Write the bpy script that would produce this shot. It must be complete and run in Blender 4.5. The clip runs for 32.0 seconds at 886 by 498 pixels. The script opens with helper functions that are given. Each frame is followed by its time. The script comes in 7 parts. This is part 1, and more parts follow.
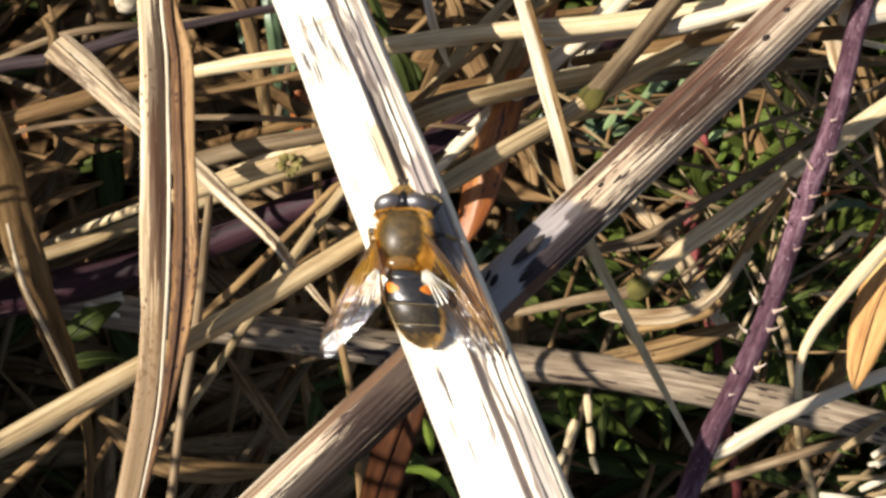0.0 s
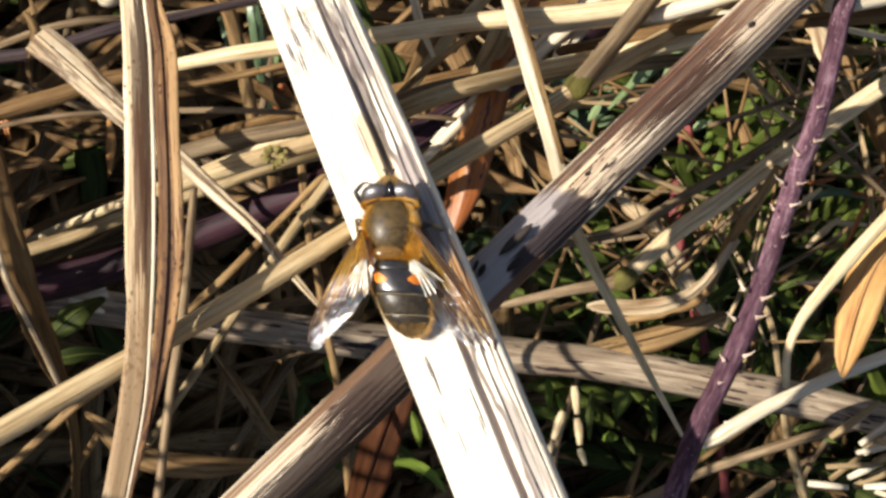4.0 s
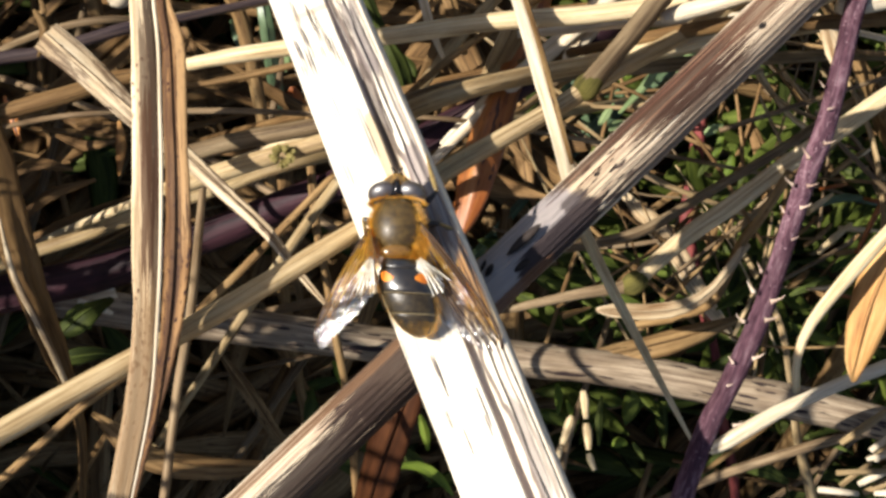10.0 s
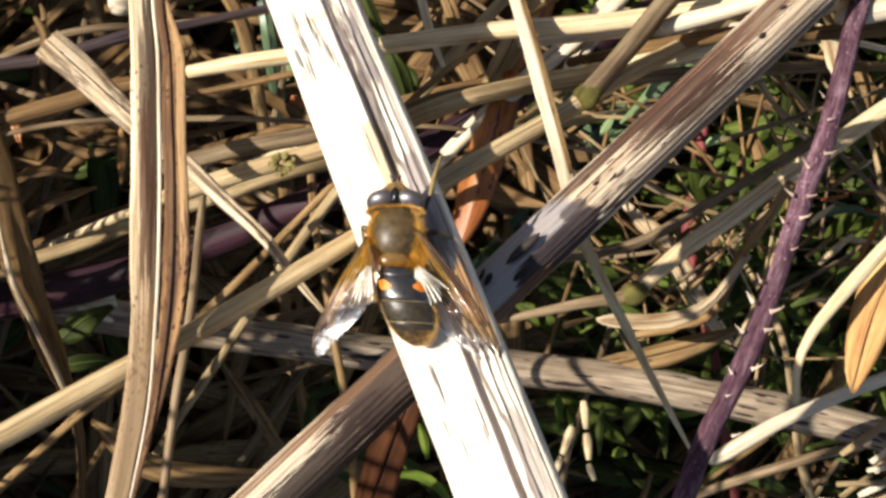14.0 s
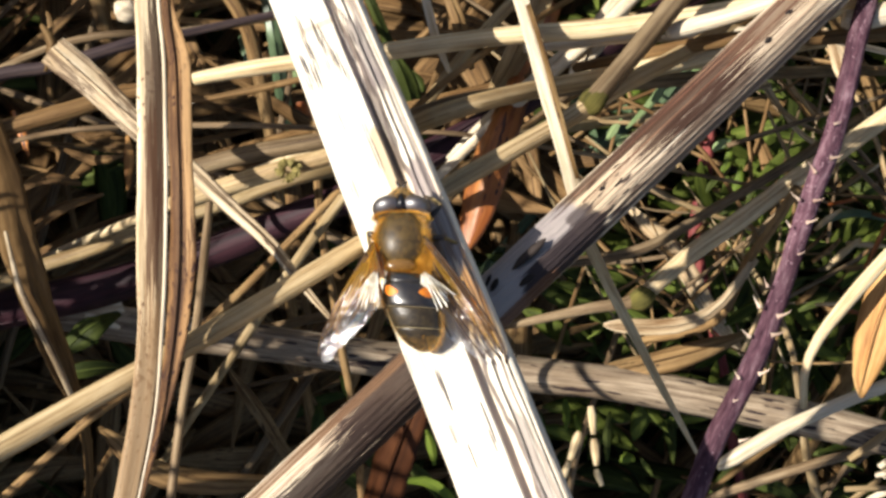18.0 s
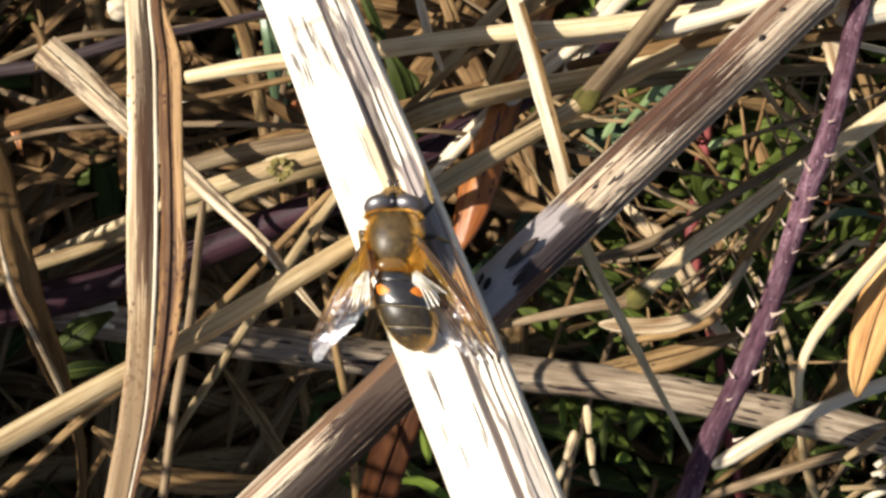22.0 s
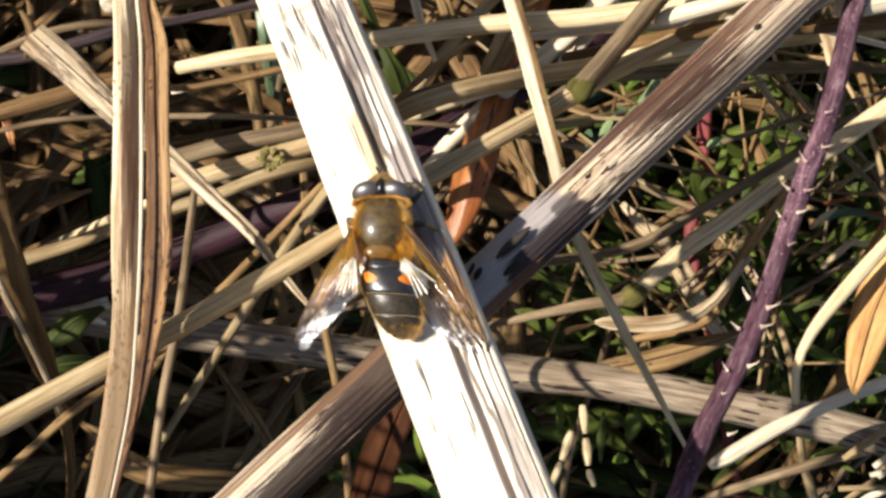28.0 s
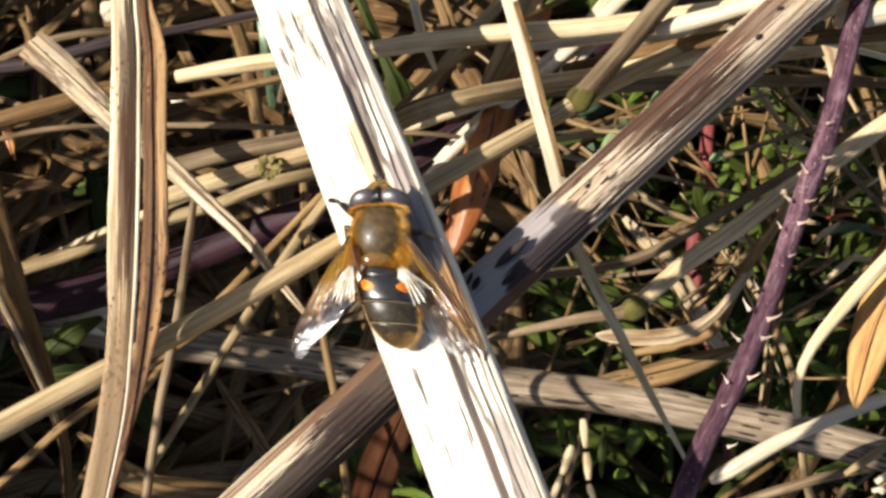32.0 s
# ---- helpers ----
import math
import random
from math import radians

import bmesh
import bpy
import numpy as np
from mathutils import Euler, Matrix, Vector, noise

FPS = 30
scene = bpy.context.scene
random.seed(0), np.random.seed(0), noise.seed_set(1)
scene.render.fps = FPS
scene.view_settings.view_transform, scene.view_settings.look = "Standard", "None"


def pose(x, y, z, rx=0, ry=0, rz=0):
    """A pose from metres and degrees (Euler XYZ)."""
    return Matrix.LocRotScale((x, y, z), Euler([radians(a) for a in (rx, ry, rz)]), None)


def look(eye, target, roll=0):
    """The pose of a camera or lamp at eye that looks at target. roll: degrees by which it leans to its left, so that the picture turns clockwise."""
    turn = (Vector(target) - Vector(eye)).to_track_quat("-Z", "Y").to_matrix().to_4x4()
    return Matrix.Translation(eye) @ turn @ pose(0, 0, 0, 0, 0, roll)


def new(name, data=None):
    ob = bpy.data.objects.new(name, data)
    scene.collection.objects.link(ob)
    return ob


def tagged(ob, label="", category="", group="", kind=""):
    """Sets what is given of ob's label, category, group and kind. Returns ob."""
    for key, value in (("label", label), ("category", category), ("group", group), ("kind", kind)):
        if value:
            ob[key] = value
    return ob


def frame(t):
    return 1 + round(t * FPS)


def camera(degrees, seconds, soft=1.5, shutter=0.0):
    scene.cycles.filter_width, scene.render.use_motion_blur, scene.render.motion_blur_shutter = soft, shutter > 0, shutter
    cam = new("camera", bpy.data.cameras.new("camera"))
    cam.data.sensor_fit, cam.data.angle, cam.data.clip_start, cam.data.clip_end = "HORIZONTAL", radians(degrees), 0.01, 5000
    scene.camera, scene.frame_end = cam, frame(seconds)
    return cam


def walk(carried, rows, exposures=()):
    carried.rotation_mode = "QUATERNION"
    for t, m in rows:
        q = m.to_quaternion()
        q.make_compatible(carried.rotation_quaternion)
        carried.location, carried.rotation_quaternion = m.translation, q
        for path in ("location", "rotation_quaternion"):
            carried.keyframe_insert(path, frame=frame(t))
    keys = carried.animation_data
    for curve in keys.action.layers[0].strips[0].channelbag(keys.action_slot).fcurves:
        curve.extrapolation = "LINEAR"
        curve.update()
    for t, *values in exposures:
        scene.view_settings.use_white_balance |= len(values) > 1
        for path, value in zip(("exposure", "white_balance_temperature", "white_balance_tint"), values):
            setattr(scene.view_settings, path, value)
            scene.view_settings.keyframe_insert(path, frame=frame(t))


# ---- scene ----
cam = camera(34, 32.0, 2.9)
walk(cam, [
    (0, pose(0.00000, 0.00000, 0.37000, -0.000, -0.000, -0.000)),
    (0.5, pose(0.00011, 0.00003, 0.37017, -0.015, 0.043, -0.053)),
    (1, pose(0.00043, -0.00012, 0.36991, -0.042, -0.101, -0.022)),
    (1.5, pose(0.00043, -0.00011, 0.36973, -0.034, -0.226, -0.221)),
    (2, pose(0.00034, -0.00033, 0.36963, -0.078, -0.356, -0.237)),
    (2.5, pose(0.00029, -0.00031, 0.36929, -0.100, -0.351, -0.350)),
    (3, pose(-0.00018, -0.00051, 0.36940, -0.065, -0.565, -0.501)),
    (3.5, pose(-0.00038, -0.00052, 0.36939, -0.174, -0.654, -0.588)),
    (5.5, pose(-0.00008, -0.00047, 0.36904, -0.011, -0.593, -0.398)),
    (6, pose(-0.00042, -0.00063, 0.36897, 0.021, -0.417, -0.368)),
    (6.5, pose(-0.00043, -0.00081, 0.36953, 0.038, -0.352, -0.368)),
    (7, pose(0.00019, -0.00072, 0.36942, 0.029, -0.273, -0.272)),
    (7.5, pose(0.00016, -0.00075, 0.36927, 0.070, -0.162, -0.270)),
    (8, pose(0.00051, -0.00069, 0.36925, 0.114, -0.099, -0.274)),
    (8.5, pose(0.00067, -0.00106, 0.36924, 0.187, -0.124, -0.198)),
    (9, pose(0.00077, -0.00135, 0.36907, 0.172, -0.136, -0.135)),
    (9.5, pose(0.00006, -0.00124, 0.36880, 0.161, -0.094, -0.237)),
    (10, pose(0.00004, -0.00131, 0.36889, 0.187, -0.180, -0.259)),
    (10.5, pose(0.00017, -0.00120, 0.36894, 0.195, -0.105, -0.276)),
    (11, pose(0.00035, -0.00117, 0.36862, 0.200, -0.063, -0.232)),
    (11.5, pose(0.00061, -0.00112, 0.36867, 0.207, -0.078, -0.273)),
    (12, pose(0.00097, -0.00138, 0.36884, 0.226, -0.164, -0.127)),
    (12.5, pose(0.00067, -0.00118, 0.36852, 0.290, -0.076, 0.016)),
    (13, pose(0.00041, -0.00128, 0.36856, 0.487, -0.062, -0.012)),
    (13.5, pose(0.00056, -0.00128, 0.36864, 0.525, -0.027, -0.036)),
    (14, pose(0.00046, -0.00143, 0.36874, 0.579, -0.044, 0.016)),
    (14.5, pose(0.00068, -0.00130, 0.36847, 0.570, 0.031, 0.091)),
    (16.5, pose(0.00072, -0.00139, 0.36863, 0.759, 0.282, 0.076)),
    (17, pose(0.00080, -0.00129, 0.36917, 0.842, 0.227, -0.165)),
    (17.5, pose(0.00056, -0.00134, 0.36882, 0.855, 0.269, -0.161)),
    (18, pose(0.00056, -0.00145, 0.36875, 0.811, 0.248, -0.170)),
    (18.5, pose(0.00091, -0.00143, 0.36888, 0.783, 0.197, -0.205)),
    (19, pose(0.00090, -0.00140, 0.36870, 0.746, 0.245, -0.198)),
    (19.5, pose(0.00081, -0.00139, 0.36839, 0.767, 0.242, -0.113)),
    (20, pose(0.00049, -0.00160, 0.36811, 0.738, 0.262, 0.036)),
    (20.5, pose(0.00059, -0.00154, 0.36846, 0.764, 0.233, -0.164)),
    (21, pose(0.00092, -0.00152, 0.36859, 0.728, 0.201, -0.288)),
    (21.5, pose(0.00110, -0.00149, 0.36835, 0.738, 0.156, -0.277)),
    (22, pose(0.00118, -0.00150, 0.36813, 0.790, 0.226, -0.235)),
    (22.5, pose(0.00133, -0.00142, 0.36801, 0.810, 0.201, -0.226)),
    (23, pose(0.00114, -0.00150, 0.36738, 0.836, 0.264, -0.013)),
    (23.5, pose(0.00093, -0.00185, 0.36692, 0.973, 0.384, 0.198)),
    (24, pose(0.00085, -0.00210, 0.36697, 1.043, 0.402, 0.206)),
    (24.5, pose(0.00101, -0.00202, 0.36705, 1.066, 0.354, 0.127)),
    (25, pose(0.00160, -0.00245, 0.36667, 1.040, 0.360, 0.060)),
    (25.5, pose(0.00157, -0.00253, 0.36641, 1.077, 0.373, 0.126)),
    (27.5, pose(0.00187, -0.00348, 0.36598, 1.173, 0.449, 0.236)),
    (28, pose(0.00232, -0.00326, 0.36633, 1.182, 0.351, -0.018)),
    (28.5, pose(0.00251, -0.00347, 0.36625, 1.193, 0.305, -0.083)),
    (29, pose(0.00235, -0.00366, 0.36580, 1.243, 0.386, 0.056)),
    (29.5, pose(0.00258, -0.00369, 0.36605, 1.276, 0.379, 0.102)),
    (30, pose(0.00260, -0.00387, 0.36570, 1.367, 0.403, 0.211)),
    (30.5, pose(0.00249, -0.00413, 0.36548, 1.571, 0.474, 0.351)),
    (31, pose(0.00238, -0.00416, 0.36524, 1.656, 0.515, 0.455)),
    (31.5, pose(0.00276, -0.00402, 0.36567, 1.773, 0.481, 0.293)),
    (32, pose(0.00279, -0.00398, 0.36553, 1.876, 0.497, 0.281)),
])

# ---- world, sun, exposure ----
SUN = Vector((-0.84, 0.2, 1.0)).normalized()
world = bpy.data.worlds.new("sky")
scene.world = world
world.use_nodes = True
wn = world.node_tree.nodes
sky = wn.new("ShaderNodeTexSky")
sky.sky_type, sky.sun_disc = "NISHITA", False
sky.air_density, sky.dust_density = 0.9, 1.5
sky.sun_elevation = math.asin(SUN.z)
sky.sun_rotation = math.atan2(SUN.x, SUN.y)
wn["Background"].inputs[1].default_value = 0.066
world.node_tree.links.new(sky.outputs[0], wn["Background"].inputs[0])
sun = new("sun", bpy.data.lights.new("sun", "SUN"))
sun.data.energy, sun.data.angle, sun.data.color = 5.0, radians(0.55), (1.0, 0.94, 0.85)
sun.matrix_world = look(SUN * 2, (0, 0, 0))
scene.view_settings.exposure = 0.9


# ---- materials ----
def shader(name):
    m = bpy.data.materials.new(name)
    m.use_nodes = True
    nt = m.node_tree
    return m, nt.nodes, nt.links, nt.nodes["Principled BSDF"]


def math_node(n, l, op, a, b):
    k = n.new("ShaderNodeMath")
    k.operation = op
    for i, v in enumerate((a, b)):
        if isinstance(v, (int, float)):
            k.inputs[i].default_value = v
        else:
            l.new(v, k.inputs[i])
    return k.outputs[0]


def noise_at(n, l, vec, scale, detail=3.0, rough=0.6):
    k = n.new("ShaderNodeTexNoise")
    k.inputs["Scale"].default_value = scale
    k.inputs["Detail"].default_value = detail
    k.inputs["Roughness"].default_value = rough
    l.new(vec, k.inputs["Vector"])
    return k.outputs[0]


def ramp(n, l, fac, stops):
    k = n.new("ShaderNodeValToRGB")
    e = k.color_ramp.elements
    while len(e) < len(stops):
        e.new(0.5)
    for el, (p, c) in zip(e, stops):
        el.position, el.color = p, (*c, 1) if len(c) == 3 else c
    l.new(fac, k.inputs[0])
    return k.outputs[0]


def mix(n, l, fac, a, b, mode="MIX"):
    k = n.new("ShaderNodeMix")
    k.data_type, k.blend_type = "RGBA", mode
    for sock, v in ((k.inputs[0], fac), (k.inputs[6], a), (k.inputs[7], b)):
        if isinstance(v, (int, float)):
            sock.default_value = v
        elif isinstance(v, tuple):
            sock.default_value = (*v, 1)
        else:
            l.new(v, sock)
    return k.outputs[2]


def strand_coords(n, l, across, along, wobble=0.0):
    """Millimetres round and along the strand, stretched, with a shift of its own for every object."""
    uv = n.new("ShaderNodeUVMap")
    sep = n.new("ShaderNodeSeparateXYZ")
    l.new(uv.outputs[0], sep.inputs[0])
    info = n.new("ShaderNodeObjectInfo")
    com = n.new("ShaderNodeCombineXYZ")
    l.new(math_node(n, l, "MULTIPLY", sep.outputs[0], across), com.inputs[0])
    l.new(math_node(n, l, "MULTIPLY", sep.outputs[1], along), com.inputs[1])
    l.new(math_node(n, l, "MULTIPLY", info.outputs["Random"], 60.0), com.inputs[2])
    return com.outputs[0], info.outputs["Random"]


def strand(name, light, mid, dark, rough=0.55, fibre=2.6, blotch=0.35, specks=0.0, speck_colour=(0.03, 0.02, 0.02),
           bump=0.35, glow=0.0, vary=0.35, gloss=0.1, fleck=(2.6, 0.5), grooves=(), spread=0.18, reach=0.07, wear=0.0, smudge=0.25, stains_and_shade=()):
    """Dry stem or leaf: long fibres, slow blotches, optional dark flecks."""
    m, n, l, p = shader(name)
    fine, rnd = strand_coords(n, l, fibre, reach)
    fib = noise_at(n, l, fine, 1.0, 5.0, 0.65)
    slow, _ = strand_coords(n, l, 0.25, 0.10)
    blo = noise_at(n, l, slow, 1.0, 3.0, 0.55)
    grain_v, _ = strand_coords(n, l, 7.0, 1.2)
    grain = noise_at(n, l, grain_v, 1.0, 2.0, 0.5)
    col = ramp(n, l, fib, [(0.5 - spread, dark), (0.5, mid), (0.5 + spread, light)])
    blot = ramp(n, l, blo, [(0.34, (0, 0, 0)), (0.62, (1, 1, 1))])
    col = mix(n, l, math_node(n, l, "MULTIPLY", math_node(n, l, "SUBTRACT", 1.0, blot), blotch), col, mid, "MULTIPLY")
    smear_v, _ = strand_coords(n, l, 1.5, 0.11)
    smear = ramp(n, l, noise_at(n, l, smear_v, 0.9, 5.0, 0.7), [(0.48, (0, 0, 0)), (0.57, (1, 1, 1))])
    col = mix(n, l, math_node(n, l, "MULTIPLY", smear, smudge), col, dark)
    col = mix(n, l, math_node(n, l, "MULTIPLY", grain, 0.28), col, dark)
    tone = ramp(n, l, rnd, [(0.0, (1 - vary, 1 - vary * 1.05, 1 - vary * 1.2)), (1.0, (1.06, 1.03, 0.98))])
    col = mix(n, l, 1.0, col, tone, "MULTIPLY")
    if specks:
        sv, _ = strand_coords(n, l, *fleck)
        sp = noise_at(n, l, sv, 1.0, 1.5, 0.4)
        patch_v, _ = strand_coords(n, l, 0.12, 0.09)
        patch = noise_at(n, l, patch_v, 1.0, 1.0, 0.5)
        hit = math_node(n, l, "ADD", sp, math_node(n, l, "MULTIPLY", math_node(n, l, "SUBTRACT", patch, 0.5), 0.45))
        msk = ramp(n, l, hit, [(0.72 - specks, (0, 0, 0)), (0.76 - specks, (1, 1, 1))])
        col = mix(n, l, msk, col, speck_colour)
    for at, wide, mark_colour in grooves:
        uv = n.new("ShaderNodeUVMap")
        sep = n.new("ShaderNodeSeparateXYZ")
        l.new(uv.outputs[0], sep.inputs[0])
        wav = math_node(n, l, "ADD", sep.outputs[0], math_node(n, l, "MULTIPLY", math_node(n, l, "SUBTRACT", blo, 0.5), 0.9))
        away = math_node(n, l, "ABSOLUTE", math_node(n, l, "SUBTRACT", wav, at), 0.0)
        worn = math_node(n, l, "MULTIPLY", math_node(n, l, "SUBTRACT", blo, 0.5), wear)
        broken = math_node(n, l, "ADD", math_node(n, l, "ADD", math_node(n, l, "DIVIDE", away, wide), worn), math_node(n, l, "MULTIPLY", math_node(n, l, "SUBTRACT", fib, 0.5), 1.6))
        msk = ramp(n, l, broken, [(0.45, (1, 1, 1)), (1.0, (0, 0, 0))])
        col = mix(n, l, math_node(n, l, "MULTIPLY", msk, 0.93), col, mark_colour)
    if stains_and_shade:
        uv = n.new("ShaderNodeUVMap")
        sep = n.new("ShaderNodeSeparateXYZ")
        l.new(uv.outputs[0], sep.inputs[0])
        thread_v, _ = strand_coords(n, l, 7.5, 0.13)
        thread = noise_at(n, l, thread_v, 1.0, 5.0, 0.7)
    for at, half, mark_colour, amount, fray in stains_and_shade:
        # a weathered patch, also shade put into colour, at (round, along), frayed along the fibres
        du = math_node(n, l, "DIVIDE", math_node(n, l, "SUBTRACT", sep.outputs[0], at[0]), half[0])
        dv = math_node(n, l, "DIVIDE", math_node(n, l, "SUBTRACT", sep.outputs[1], at[1]), half[1])
        far = math_node(n, l, "SQRT", math_node(n, l, "ADD", math_node(n, l, "POWER", math_node(n, l, "ABSOLUTE", du, 0.0), 4.0), math_node(n, l, "POWER", math_node(n, l, "ABSOLUTE", dv, 0.0), 4.0)), 0.0)
        frayed = math_node(n, l, "ADD", math_node(n, l, "MULTIPLY", math_node(n, l, "SUBTRACT", thread, 0.5), fray), math_node(n, l, "SUBTRACT", 1.0, far))
        msk = ramp(n, l, frayed, [(0.06, (0, 0, 0)), (0.24, (1, 1, 1))])
        col = mix(n, l, math_node(n, l, "MULTIPLY", msk, amount), col, mark_colour)
    l.new(col, p.inputs["Base Color"])
    p.inputs["Roughness"].default_value = rough
    p.inputs["Specular IOR Level"].default_value = gloss
    b = n.new("ShaderNodeBump")
    b.inputs["Strength"].default_value = bump
    b.inputs["Distance"].default_value = 0.00025
    l.new(math_node(n, l, "ADD", fib, math_node(n, l, "MULTIPLY", grain, 0.4)), b.inputs["Height"])
    l.new(b.outputs[0], p.inputs["Normal"])
    if glow:
        t = n.new("ShaderNodeBsdfTranslucent")
        l.new(col, t.inputs[0])
        mx = n.new("ShaderNodeMixShader")
        mx.inputs[0].default_value = glow
        l.new(p.outputs[0], mx.inputs[1])
        l.new(t.outputs[0], mx.inputs[2])
        l.new(mx.outputs[0], n["Material Output"].inputs[0])
    return m


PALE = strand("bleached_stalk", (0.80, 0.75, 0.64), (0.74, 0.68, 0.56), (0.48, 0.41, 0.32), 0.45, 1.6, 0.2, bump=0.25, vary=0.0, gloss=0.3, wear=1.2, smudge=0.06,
              # groove lines are dirt; the wide first one holds recess shade as colour
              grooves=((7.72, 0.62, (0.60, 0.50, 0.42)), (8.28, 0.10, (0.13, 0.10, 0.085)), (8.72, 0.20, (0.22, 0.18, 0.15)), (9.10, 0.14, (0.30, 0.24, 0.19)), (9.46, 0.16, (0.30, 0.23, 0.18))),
              # tan and grey marks; the last patch is the fly's shadow as colour
              stains_and_shade=(((7.35, 310.5), (1.0, 4.6), (0.42, 0.31, 0.18), 0.8, 1.0), ((8.75, 299.0), (0.55, 4.5), (0.16, 0.13, 0.12), 0.8, 3.0), ((8.1, 306.5), (0.28, 6.0), (0.09, 0.07, 0.06), 0.8, 2.6), ((5.9, 294.7), (1.9, 0.35), (0.46, 0.33, 0.21), 0.6, 1.2), ((8.9, 316.0), (0.75, 6.0), (0.22, 0.175, 0.16), 0.85, 1.6)))
FALLEN = strand("flecked_stalk", (0.48, 0.40, 0.295), (0.34, 0.27, 0.19), (0.12, 0.085, 0.06), 0.55, 1.8, 0.5, 0.105, bump=0.4, vary=0.0, fleck=(1.7, 0.22), smudge=0.5)
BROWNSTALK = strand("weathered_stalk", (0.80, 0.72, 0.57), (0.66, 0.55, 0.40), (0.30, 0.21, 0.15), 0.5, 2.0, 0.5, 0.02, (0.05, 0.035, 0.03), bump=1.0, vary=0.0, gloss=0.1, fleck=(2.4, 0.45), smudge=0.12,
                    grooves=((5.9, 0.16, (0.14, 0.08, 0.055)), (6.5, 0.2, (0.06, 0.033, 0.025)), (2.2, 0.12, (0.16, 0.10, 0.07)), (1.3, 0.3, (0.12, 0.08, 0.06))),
                    # dark streaks; the lower right also carries its shade as colour
                    stains_and_shade=(((3.9, 324.5), (4.6, 9.0), (0.034, 0.021, 0.018), 0.95, 3.6), ((2.0, 312.0), (3.0, 12.0), (0.028, 0.018, 0.015), 0.95, 3.2), ((6.4, 310.0), (0.8, 30.0), (0.16, 0.09, 0.05), 0.7, 2.0),
                            # grey patch with a dark band and brown lower edge beside the crossing
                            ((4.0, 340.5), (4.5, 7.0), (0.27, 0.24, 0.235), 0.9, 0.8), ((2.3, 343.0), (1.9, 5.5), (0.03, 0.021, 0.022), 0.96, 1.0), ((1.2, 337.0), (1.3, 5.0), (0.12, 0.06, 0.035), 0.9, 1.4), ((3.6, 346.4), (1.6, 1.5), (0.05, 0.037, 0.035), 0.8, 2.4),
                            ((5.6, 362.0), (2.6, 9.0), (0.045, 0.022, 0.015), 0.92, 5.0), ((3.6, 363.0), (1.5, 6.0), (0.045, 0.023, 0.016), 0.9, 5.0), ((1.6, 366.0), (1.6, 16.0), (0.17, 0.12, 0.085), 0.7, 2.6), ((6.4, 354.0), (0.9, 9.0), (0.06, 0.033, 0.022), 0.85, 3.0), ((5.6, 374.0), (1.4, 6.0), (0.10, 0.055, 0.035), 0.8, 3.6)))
STRAW = strand("straw", (0.62, 0.51, 0.33), (0.47, 0.365, 0.21), (0.19, 0.125, 0.066), 0.48, 2.4, 0.5, smudge=0.3)
GREYSTRAW = strand("grey_straw", (0.36, 0.285, 0.185), (0.25, 0.18, 0.108), (0.08, 0.053, 0.034), 0.6, 2.6, 0.5)
WHITESTRAW = strand("white_straw", (0.736, 0.681, 0.57), (0.626, 0.552, 0.423), (0.368, 0.294, 0.202), 0.45, 2.2, 0.3, vary=0.1)
LEAFFOLD = strand("dry_leaf_folded", (0.80, 0.71, 0.52), (0.66, 0.54, 0.36), (0.30, 0.19, 0.105), 0.6, 1.6, 0.4, 0.045, (0.16, 0.095, 0.06), glow=0.10, vary=0.0, fleck=(4.0, 1.6), reach=0.04, smudge=0.35,
                  stains_and_shade=(((0.5, 305.0), (0.6, 13.0), (0.03, 0.016, 0.011), 0.92, 3.2), ((1.2, 305.0), (0.42, 7.5), (0.10, 0.062, 0.04), 0.8, 3.6), ((1.05, 314.0), (0.5, 9.0), (0.09, 0.046, 0.026), 0.9, 4.5), ((0.45, 318.0), (0.3, 9.0), (0.07, 0.036, 0.022), 0.8, 3.0), ((1.0, 334.0), (1.6, 12.0), (0.22, 0.135, 0.068), 0.8, 4.2)))
LEAFCREAM = strand("dry_leaf_cream", (0.72, 0.63, 0.46), (0.60, 0.49, 0.33), (0.20, 0.12, 0.06), 0.55, 2.0, 0.4, 0.0, glow=0.12, vary=0.1, smudge=0.3)
LEAFPALE = strand("dry_leaf_pale", (0.72, 0.63, 0.47), (0.57, 0.46, 0.31), (0.09, 0.055, 0.035), 0.6, 2.0, 0.6, 0.02, (0.07, 0.045, 0.03), glow=0.10, vary=0.1, fleck=(3.0, 0.6), spread=0.14, reach=0.05, smudge=0.8)
LEAFTAN = strand("dry_leaf_tan", (0.48, 0.335, 0.165), (0.34, 0.222, 0.104), (0.12, 0.07, 0.034), 0.6, 1.8, 0.5, 0.02, (0.07, 0.04, 0.02), glow=0.15)
LEAFBROWN = strand("dry_leaf_brown", (0.42, 0.27, 0.125), (0.27, 0.165, 0.074), (0.09, 0.053, 0.027), 0.65, 1.8, 0.5, glow=0.12)
RUST = strand("rusty_leaf", (0.78, 0.33, 0.09), (0.62, 0.22, 0.055), (0.16, 0.05, 0.02), 0.45, 1.2, 0.5, 0.01, (0.08, 0.03, 0.015), glow=0.2, gloss=0.5)
DARKTWIG = strand("dark_twig", (0.12, 0.09, 0.08), (0.07, 0.05, 0.05), (0.02, 0.015, 0.02), 0.6, 2.0, 0.4)
PURPLE = strand("bramble_bark", (0.30, 0.20, 0.23), (0.15, 0.075, 0.10), (0.04, 0.018, 0.028), 0.65, 3.0, 0.7, 0.07, (0.24, 0.155, 0.175), bump=1.0, vary=0.0, fleck=(4.0, 3.0), smudge=0.6, reach=0.5)
